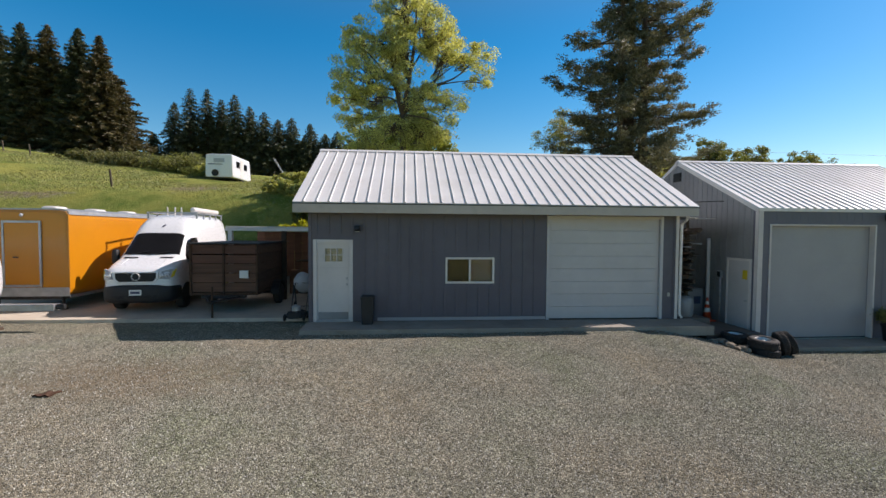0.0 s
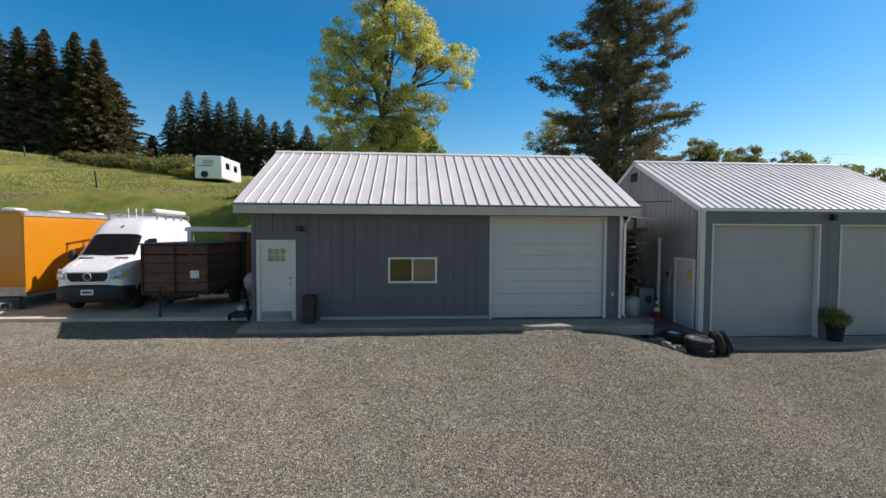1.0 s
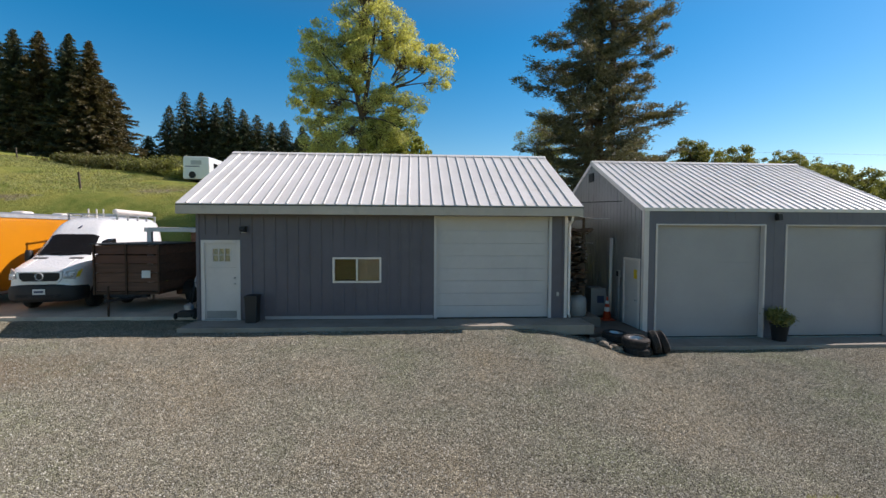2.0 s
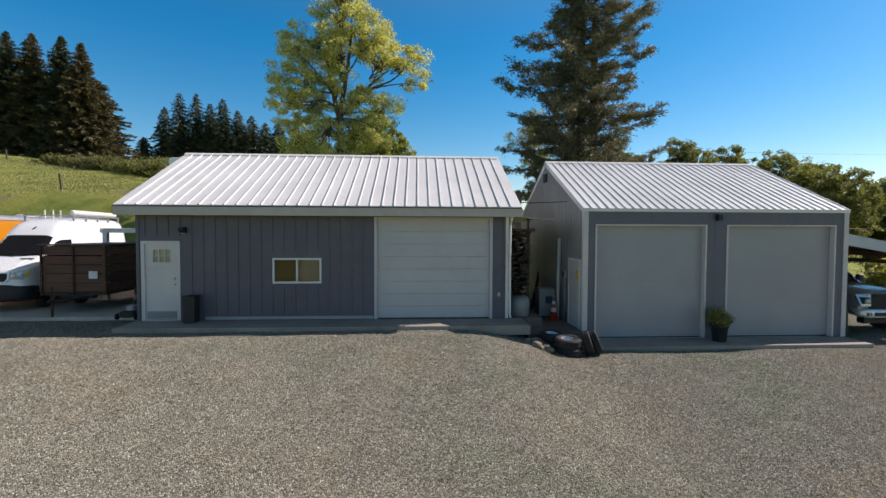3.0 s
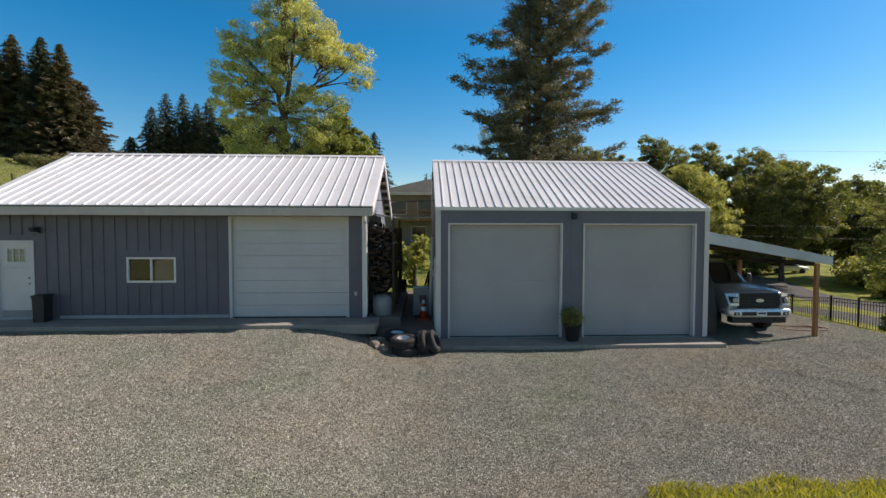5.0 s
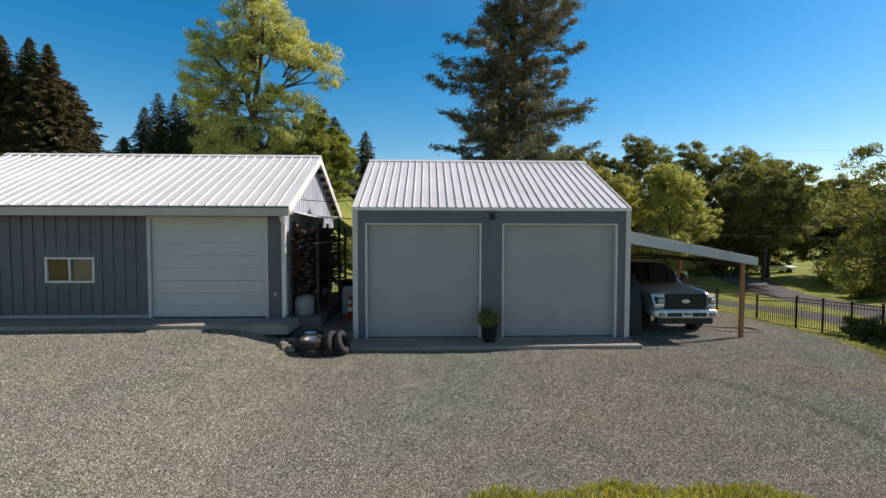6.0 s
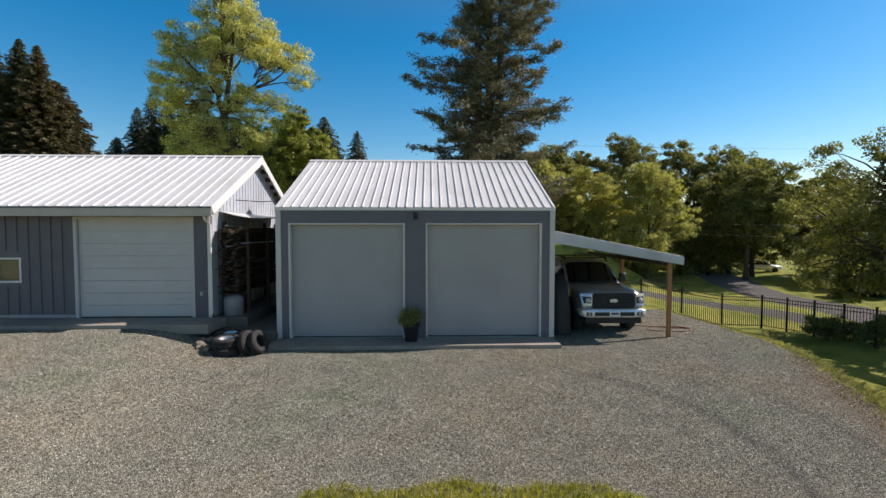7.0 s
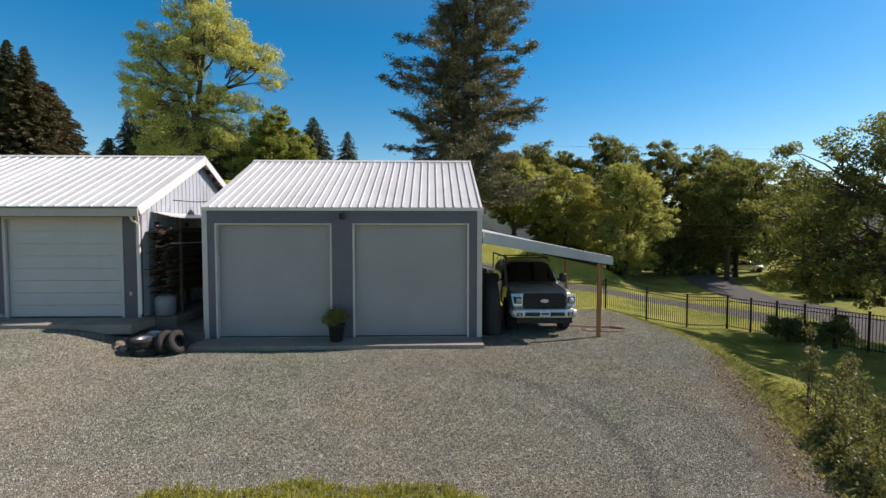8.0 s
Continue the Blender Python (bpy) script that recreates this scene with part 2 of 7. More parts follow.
M_BARK = mat("bark", (0.105, 0.08, 0.06), 0.95, 0, 0.4, 2.5, 18, 0.6, stretch=(3, 3, 0.6))
M_BARKP = mat("pine_bark", (0.12, 0.082, 0.06), 0.95, 0, 0.4, 2.5, 14, 0.7, stretch=(3, 3, 0.6))
M_ROCK = mat("broken_stone", (0.30, 0.25, 0.19), 0.9, 0, 0.3, 4, 30, 0.4, rnd=0.4)
M_RED = mat("orange_red_plastic", (0.60, 0.07, 0.02), 0.45, 0, 0.1, 4, 40, 0.02)
M_HOSE = mat("faded_red_rubber", (0.26, 0.085, 0.05), 0.6, 0, 0.2, 6, 40, 0.05)
M_FENCE = mat("black_powder_coat", (0.012, 0.012, 0.013), 0.8, 0, 0.2, 4, 40, 0.02)
M_RUST = mat("rusty_sheet", (0.09, 0.045, 0.025), 0.85, 0.2, 0.4, 8, 60, 0.4)
M_BLIND = mat("tan_blind", (0.34, 0.25, 0.205), 0.8, 0, 0.08, 3, 40, 0.05)
M_CURTAIN = mat("pale_curtain", (0.60, 0.54, 0.40), 0.85, 0, 0.1, 4, 40, 0.1)
M_PLATE = mat("plate_white", (0.75, 0.75, 0.72), 0.5, 0, 0.05, 5, 40, 0.0)
M_INK = mat("plate_ink", (0.05, 0.06, 0.12), 0.5, 0, 0.1, 5, 40, 0.0)
M_YELLOW = mat("yellow_label", (0.75, 0.52, 0.03), 0.5, 0, 0.1, 5, 40, 0.0)
M_TAN = mat("tan_house_paint", (0.26, 0.22, 0.165), 0.7, 0, 0.1, 0.8, 20, 0.05)
M_SHING = mat("grey_shingles", (0.06, 0.066, 0.056), 0.9, 0, 0.25, 1.2, 14, 0.3)
def pebble_mat():
    m = bpy.data.materials.new("loose_stone")
    nodes, links = nodes_of(m)
    geo = nodes.new("ShaderNodeNewGeometry")
    r = ramp_node(m.node_tree, [(0.0, (0.075, 0.072, 0.06)), (0.35, (0.20, 0.195, 0.163)), (0.8, (0.32, 0.312, 0.262)), (1.0, (0.66, 0.645, 0.57))])
    links.new(geo.outputs["Random Per Island"], r.inputs[0])
    links.new(r.outputs[0], nodes["Principled BSDF"].inputs["Base Color"])
    nodes["Principled BSDF"].inputs["Roughness"].default_value = 0.95
    nodes["Principled BSDF"].inputs["Specular IOR Level"].default_value = 0.1
    nodes["Principled BSDF"].inputs["Diffuse Roughness"].default_value = 0.35
    return m


M_PEBBLE = pebble_mat()
M_LEAF_MAPLE = leaf_mat("leaves_spring", (0.26, 0.275, 0.12), (0.62, 0.62, 0.28), (1.3, 1.27, 0.7), 0.55)
M_LEAF_FRESH = leaf_mat("leaves_fresh_green", (0.14, 0.17, 0.04), (0.30, 0.33, 0.09), (1.3, 1.3, 0.6), 0.5)
M_LEAF_GREEN = leaf_mat("leaves_green", (0.08, 0.095, 0.036), (0.245, 0.252, 0.098), (1.3, 1.3, 0.6), 0.45)
M_LEAF_LIGHT = leaf_mat("leaves_light", (0.19, 0.21, 0.08), (0.45, 0.46, 0.20), (1.35, 1.3, 0.6), 0.52)
M_LEAF_PALE = leaf_mat("leaves_pale", (0.16, 0.18, 0.06), (0.34, 0.34, 0.14), (1.3, 1.25, 0.7), 0.45)
M_LEAF_YEL = leaf_mat("leaves_yellow_green", (0.20, 0.23, 0.012), (0.42, 0.42, 0.02), (1.4, 1.3, 0.4), 0.4)
M_LEAF_OLIVE = leaf_mat("leaves_olive", (0.09, 0.10, 0.035), (0.21, 0.205, 0.08), (1.2, 1.15, 0.6), 0.35)
M_NEEDLE = leaf_mat("needles_dark", (0.042, 0.053, 0.031), (0.105, 0.12, 0.066), (1.2, 1.2, 0.8), 0.15)
M_NEEDLE_B = leaf_mat("needles_brown_tinged", (0.055, 0.051, 0.026), (0.145, 0.122, 0.06), (1.2, 1.1, 0.7), 0.18)
M_NEEDLE_P = leaf_mat("needles_pine", (0.066, 0.073, 0.052), (0.20, 0.195, 0.137), (1.2, 1.1, 0.7), 0.27)
M_BLADE = leaf_mat("grass_blades", (0.16, 0.18, 0.028), (0.36, 0.36, 0.085), (1.4, 1.3, 0.5), 0.4)
M_DRYBLADE = leaf_mat("weeds_pale", (0.15, 0.17, 0.065), (0.34, 0.345, 0.165), (1.3, 1.2, 0.6), 0.35)

# ---- building helpers ----
def part(name, bm, material, parent=None, label="", smooth=False):
    """Links a bmesh as one mesh object under a thing or a part."""
    me = bpy.data.meshes.new(name)
    bm.normal_update()
    bm.to_mesh(me)
    bm.free()
    me.materials.append(material)
    if smooth:
        me.polygons.foreach_set("use_smooth", [True] * len(me.polygons))
    ob = new(name, me)
    ob.parent = parent
    if label:
        tagged(ob, label)
    return ob


def again(name, ob, parent, m):
    """Another piece on the same mesh."""
    o = new(name, ob.data)
    o.parent = parent
    o.matrix_basis = m
    return o


def thing(name, label, category, at=(0, 0, 0), turn=0.0, group="", kind=""):
    e = new(name)
    e.empty_display_size = 0.2
    e.matrix_basis = pose(*at, 0, 0, turn)
    return tagged(e, label, category, group, kind)


def box(bm, x0, x1, y0, y1, z0, z1, bevel=0.0, m=None):
    vs = [bm.verts.new((x, y, z)) for z in (z0, z1) for y in (y0, y1) for x in (x0, x1)]
    fs = [bm.faces.new([vs[i] for i in f]) for f in ((0, 2, 3, 1), (4, 5, 7, 6), (0, 1, 5, 4), (2, 6, 7, 3), (0, 4, 6, 2), (1, 3, 7, 5))]
    if bevel:
        es = list({e for f in fs for e in f.edges})
        r = bmesh.ops.bevel(bm, geom=es, offset=bevel, segments=2, affect="EDGES", profile=0.6)
        vs = list({v for f in r["faces"] for v in f.verts} | {v for v in vs if v.is_valid})
    if m is not None:
        bmesh.ops.transform(bm, matrix=m, verts=vs)
    return vs


def bbox(*a, **k):
    bm = bmesh.new()
    box(bm, *a, **k)
    return bm


def tube(bm, pts, radii, seg=8, caps=True):
    """A tapered tube along points."""
    pts = [Vector([float(c) for c in p]) for p in pts]
    radii = radii if isinstance(radii, (int, float)) else [float(r) for r in radii]
    if isinstance(radii, (int, float)):
        radii = [radii] * len(pts)
    rings = []
    for i, p in enumerate(pts):
        d = (pts[min(i + 1, len(pts) - 1)] - pts[max(i - 1, 0)]).normalized()
        a = d.cross(Vector((0, 0, 1)) if abs(d.z) < 0.95 else Vector((1, 0, 0))).normalized()
        b = d.cross(a)
        rings.append([bm.verts.new(p + radii[i] * (math.cos(t) * a + math.sin(t) * b)) for t in (2 * math.pi * k / seg for k in range(seg))])
    for r, s in zip(rings, rings[1:]):
        for k in range(seg):
            bm.faces.new((r[k], r[(k + 1) % seg], s[(k + 1) % seg], s[k]))
    if caps:
        bm.faces.new(rings[0][::-1])
        bm.faces.new(rings[-1])
    return bm


def tubed(pts, radii, seg=8):
    return tube(bmesh.new(), pts, radii, seg)


def lathe(profile, seg=20, axis="z"):
    """A turned body from (radius, height) pairs."""
    bm = bmesh.new()
    rings = []
    for r, h in profile:
        ring = []
        for k in range(seg):
            t = 2 * math.pi * k / seg
            v = (r * math.cos(t), r * math.sin(t), h)
            if axis == "x":
                v = (h, r * math.cos(t), r * math.sin(t))
            ring.append(bm.verts.new(v))
        rings.append(ring)
    for r, s in zip(rings, rings[1:]):
        for k in range(seg):
            bm.faces.new((r[k], r[(k + 1) % seg], s[(k + 1) % seg], s[k]))
    bm.faces.new(rings[0][::-1])
    bm.faces.new(rings[-1])
    return bm


def prism(poly, y0, y1):
    """A polygon in x, z drawn out along y."""
    bm = bmesh.new()
    a = [bm.verts.new((x, y0, z)) for x, z in poly]
    b = [bm.verts.new((x, y1, z)) for x, z in poly]
    n = len(poly)
    bm.faces.new(a)
    bm.faces.new(b[::-1])
    for i in range(n):
        bm.faces.new((a[i], b[i], b[(i + 1) % n], a[(i + 1) % n]))
    bmesh.ops.recalc_face_normals(bm, faces=bm.faces)
    return bm


def prism_x(poly, x0, x1):
    """A polygon in y, z drawn out along x."""
    bm = bmesh.new()
    a = [bm.verts.new((x0, y, z)) for y, z in poly]
    b = [bm.verts.new((x1, y, z)) for y, z in poly]
    n = len(poly)
    bm.faces.new(a)
    bm.faces.new(b[::-1])
    for i in range(n):
        bm.faces.new((a[i], b[i], b[(i + 1) % n], a[(i + 1) % n]))
    bmesh.ops.recalc_face_normals(bm, faces=bm.faces)
    return bm


def sstep(a, b, x):
    t = np.clip((np.asarray(x, float) - a) / (np.asarray(b, float) - np.asarray(a, float)), 0, 1)
    return t * t * (3 - 2 * t)


# ---- ground ----
def gravel_edge(y):
    return 19.92 - 0.0187 * np.clip(18 - y, 0, 14) ** 2 - 0.2 * np.clip(y - 12.5, 0, 8)


def ground_z(x, y):
    x, y = np.asarray(x, float), np.asarray(y, float)
    left = -0.10 - 0.085 * np.clip(11.5 - y, 0, 5.5)
    right = -0.60 - 0.08 * np.clip(11 - y, 0, 4.5)
    z = left + (right - left) * sstep(2.5, 5.6, x)
    down = np.maximum(x - gravel_edge(y), 0.42 * (y - 17.5) * sstep(13.5, 17, x))
    z = z - 1.2 * sstep(0, 2.4, down) - 1.25 * sstep(1.0, 9.5, down)
    hill = sstep(3, -9, x) * (3.0 * sstep(25.5, 33.5, y) + 0.14 * np.clip(y - 24, 0, 42))
    hill = hill + 0.10 * np.clip(-20 - x, 0, 45) * sstep(24, 50, y)
    back = 0.9 - 0.26 * np.clip(x - 16, 0, 13.5) + hill
    east = sstep(10, 18, x)
    rise = sstep(20 + 6 * east, 36 + 8 * east, y)
    z = z + (back - z) * rise
    z = z + hill * (1 - rise) * 0.6
    z = z + 2.2 * sstep(35.8, 41, y) * sstep(33, 25, x) * sstep(13, 18, x)
    far = np.hypot(x, y)
    return z - 6 * sstep(110, 200, far)


def road_mask(x, y):
    def along(pts, half):
        d = np.full(np.shape(x), 1e9)
        for (ax, ay), (bx, by) in zip(pts, pts[1:]):
            u = np.clip(((x - ax) * (bx - ax) + (y - ay) * (by - ay)) / ((bx - ax) ** 2 + (by - ay) ** 2), 0, 1)
            d = np.minimum(d, np.hypot(x - ax - u * (bx - ax), y - ay - u * (by - ay)))
        return np.clip(half + 0.5 - d, 0, 1)

    drive = along([(10, 35.8), (17.5, 35.4), (23.5, 34.9), (27, 34.2), (30.1, 32.1), (32.2, 29.2), (33.4, 25.6), (35.5, 22)], 1.15)
    lane = along([(44, 52), (40.5, 46), (38.5, 40.5), (38.0, 36), (38.2, 31), (37.4, 24), (36, 14), (34, 4)], 2.2)
    return np.maximum(drive, lane)


def build_ground():
    near_x = np.arange(-24, 34.01, 0.2)
    near_y = np.arange(-4, 30.01, 0.2)
    out = np.cumsum(0.25 * 1.13 ** np.arange(1, 62))
    xs = np.concatenate([near_x[0] - out[::-1], near_x, near_x[-1] + out])
    ys = np.concatenate([near_y[0] - out[::-1], near_y, near_y[-1] + out])
    X, Y = np.meshgrid(xs, ys)
    Z = ground_z(X, Y)
    fx, fy = X.ravel(), Y.ravel()
    bumps = np.array([noise.noise((a * 1.3, b * 1.3, 0.0)) * 0.02 + noise.noise((a * 0.12, b * 0.12, 3.0)) * (0.04 + 0.4 * (b > 26 or b < -2)) for a, b in zip(fx, fy)])
    Z = Z + bumps.reshape(Z.shape)
    grass = np.maximum(sstep(-0.3, 0.5, X - gravel_edge(Y)), sstep(16.5, 18.5, Y))
    front = sstep(np.where(X < 7.9, 6.05, 6.45), np.where(X < 7.9, 5.65, 6.05), Y) * sstep(4.6, 5.4, X) * (1 - 0.9 * np.exp(-((X - 7.9) / 0.55) ** 2)) * sstep(13.2, 12.6, X)
    grass = np.maximum(grass, np.maximum(front, sstep(4.2, 3.4, Y)))
    grass = np.maximum(grass, sstep(-15.6, -16.6, X) * sstep(14, 15, Y))
    soil = np.exp(-((X - gravel_edge(Y) - 0.1) / 0.75) ** 2) * sstep(13.5, 9, Y) * sstep(4, 6, Y)
    soil = np.maximum(soil, 0.72 * np.exp(-((X + 8.6) / 2.8) ** 2 - ((Y - 9.7) / 1.2) ** 2))
    soil = np.maximum(soil, 1.0 * np.exp(-((X + 19) / 2.4) ** 2 - ((Y - 35.5) / 2.8) ** 2))
    soil = np.maximum(soil, 0.9 * np.exp(-((Y - 32.2) / 0.6) ** 2) * sstep(-23, -27, X))
    soil = np.maximum(soil, 0.9 * np.exp(-((X - 33) / 5) ** 2 - ((Y - 45) / 3.5) ** 2))
    bank = sstep(-0.4, 0.1, X - gravel_edge(Y)) * sstep(1.9, 1.1, X - gravel_edge(Y)) * sstep(11.5, 9.5, Y) * sstep(3.5, 5, Y)
    soil = np.maximum(soil, bank)
    grass = grass * (1 - 0.8 * np.clip(soil, 0, 1) * ((Y > 20) | (bank > 0.01)))
    rad = np.hypot(X - 12.1, Y - 7.2)
    track = np.exp(-((rad - 3.2) / 0.15) ** 2) * sstep(12.5, 14, X) + 0.7 * np.exp(-((rad - 4.9) / 0.15) ** 2) * sstep(13.5, 15.5, X) * sstep(10.5, 8.5, Y)
    me = bpy.data.meshes.new("ground")
    ny, nx = X.shape
    i = np.arange(nx * ny).reshape(ny, nx)
    quads = np.stack([i[:-1, :-1], i[:-1, 1:], i[1:, 1:], i[1:, :-1]], -1).reshape(-1, 4)
    me.vertices.add(nx * ny)
    me.vertices.foreach_set("co", np.stack([X, Y, Z], -1).ravel())
    me.loops.add(quads.size)
    me.loops.foreach_set("vertex_index", quads.ravel())
    me.polygons.add(len(quads))
    me.polygons.foreach_set("loop_start", np.arange(0, quads.size, 4))
    me.update(calc_edges=True)
    me.polygons.foreach_set("use_smooth", np.ones(len(quads), bool))
    for n, v in (("grass", grass), ("soil", soil), ("track", track), ("asphalt", road_mask(X, Y))):
        me.attributes.new(n, "FLOAT", "POINT").data.foreach_set("value", v.ravel().astype(np.float32))
    me.materials.append(M_GROUND)
    tagged(new("ground", me), "grey crushed gravel yard with lawn and grassy slopes around", "ground", kind="structure")


build_ground()


def slab(name, label, x0, x1, y0, y1, z0, z1, material=M_CONC):
    ob = part(name, bbox(x0, x1, y0, y1, z0, z1, bevel=0.015), material)
    return tagged(ob, label, "pavement", kind="structure")


# apron, walk and threshold use the concrete darkened to stand in for shade
slab("pavement_apron", "grey concrete apron along the front of the workshop", -6.15, 4.35, 12.3, 13.30, -0.25, 0.0, M_CONC_HALFSHADE)
slab("pavement_walk", "grey concrete walk between the two sheds", 4.36, 5.95, 12.6, 21.0, -0.60, -0.28, M_CONC_SHADE)
slab("pavement_threshold", "concrete strip in front of the two bay garage", 5.9, 13.55, 12.0, 12.86, -0.8, -0.515, M_CONC_HALFSHADE)
slab("pavement_parking", "pale concrete parking slab under the vehicles", -17.5, -6.16, 13.95, 20.6, -0.25, -0.01)


# ---- the two sheds ----
def wall_with_openings(x0, x1, z0, z1, y0, y1, holes):
    """A wall along x with rectangular holes (x0, x1, z0, z1) right through it."""
    bm = bmesh.new()
    xs = sorted({x0, x1, *(h[0] for h in holes), *(h[1] for h in holes)})
    zs = sorted({z0, z1, *(h[2] for h in holes), *(h[3] for h in holes)})
    for a, b in zip(xs, xs[1:]):
        z_start = None
        for c, d in zip(zs, zs[1:]):
            inside = any(h[0] <= (a + b) / 2 <= h[1] and h[2] <= (c + d) / 2 <= h[3] for h in holes)
            if not inside and z_start is None:
                z_start = c
            if inside and z_start is not None:
                box(bm, a, b, y0, y1, z_start, c)
                z_start = None
        if z_start is not None:
            box(bm, a, b, y0, y1, z_start, z1)
    bmesh.ops.remove_doubles(bm, verts=bm.verts, dist=0.0005)
    return bm


def gable_wall(x0, x1, y_front, y_back, z0, z_eave, z_ridge):
    mid = (y_front + y_back) / 2
    return prism_x([(y_front, z0), (y_back, z0), (y_back, z_eave), (mid, z_ridge), (y_front, z_eave)], x0, x1)


def rib_mesh(length, w=0.028, h=0.031):
    """One pressed rib of a metal sheet, along +y from the origin, standing up z."""
    return prism([(-w / 2, 0), (w / 2, 0), (w / 3, h), (-w / 3, h)], 0, length)


def roof(parent, x0, x1, y_eave, z_eave, y_ridge, z_ridge, pitch_rib, first):
    run, rise = y_ridge - y_eave, z_ridge - z_eave
    length = math.hypot(run, rise)
    slope = math.degrees(math.atan2(rise, run))
    rib = None
    for side in (0, 1):
        m = pose(0, y_eave, z_eave, slope)
        if side:
            m = pose(x0 + x1, 2 * y_ridge - y_eave, z_eave, 0, 0, 180) @ pose(0, 0, 0, slope)
        sheet = part("roof_sheet", bbox(x0, x1, 0, length, -0.03, 0), M_ROOF, parent)
        sheet.matrix_basis = m
        x = x0 + first
        while x < x1 - 0.02:
            mm = m @ pose(x, -0.004, 0)
            if rib is None:
                rib = part("roof_rib", rib_mesh(length + 0.004), M_ROOF, parent)
                rib.matrix_basis = mm
            else:
                again("roof_rib", rib, parent, mm)
            x += pitch_rib
    cap = prism_x([(y_ridge - 0.16, z_ridge - 0.16 * rise / run + 0.028), (y_ridge, z_ridge + 0.032), (y_ridge + 0.16, z_ridge - 0.16 * rise / run + 0.028), (y_ridge, z_ridge + 0.018)], x0 - 0.01, x1 + 0.01)
    part("ridge_cap", cap, M_ROOF, parent)
    return slope, length


def sectional_door(parent, x0, x1, z0, z1, y, material, frame_mat, sections, gap=0.006, deep=0.0, name="garage_door"):
    d = part(name, bbox(x0 + 0.02, x1 - 0.02, y + deep + 0.09, y + deep + 0.12, z0, z1), material, parent)
    h = (z1 - z0) / sections
    panel = None
    for i in range(sections):
        bm = bbox(x0 + 0.03, x1 - 0.03, y + deep + 0.065, y + deep + 0.095, gap, h - gap, bevel=gap * 1.3)
        for k in (0.5,) if gap > 0.003 else ():
            box(bm, x0 + 0.05, x1 - 0.05, y + 0.061, y + 0.07, h * k - 0.004, h * k + 0.004)
        if panel is None:
            panel = part("panel", bm, material, d)
            panel.matrix_basis = pose(0, 0, z0)
        else:
            bm.free()
            again("panel", panel, d, pose(0, 0, z0 + i * h))
    part("seal", bbox(x0 + 0.03, x1 - 0.03, y + deep + 0.06, y + deep + 0.1, z0 - 0.004, z0 + 0.025), M_BLACK, d)
    edge = 0.05 if not deep else 0.02
    for a, b in ((x0 - edge, x0 + 0.03), (x1 - 0.03, x1 + edge)):
        part("jamb", bbox(a, b, y - 0.02, y + deep + 0.06, z0, z1 + edge, bevel=0.006), frame_mat, parent)
    part("lintel", bbox(x0 + 0.031, x1 - 0.031, y - 0.02, y + deep + 0.06, z1 - 0.02, z1 + edge, bevel=0.006), frame_mat, parent)
    return d


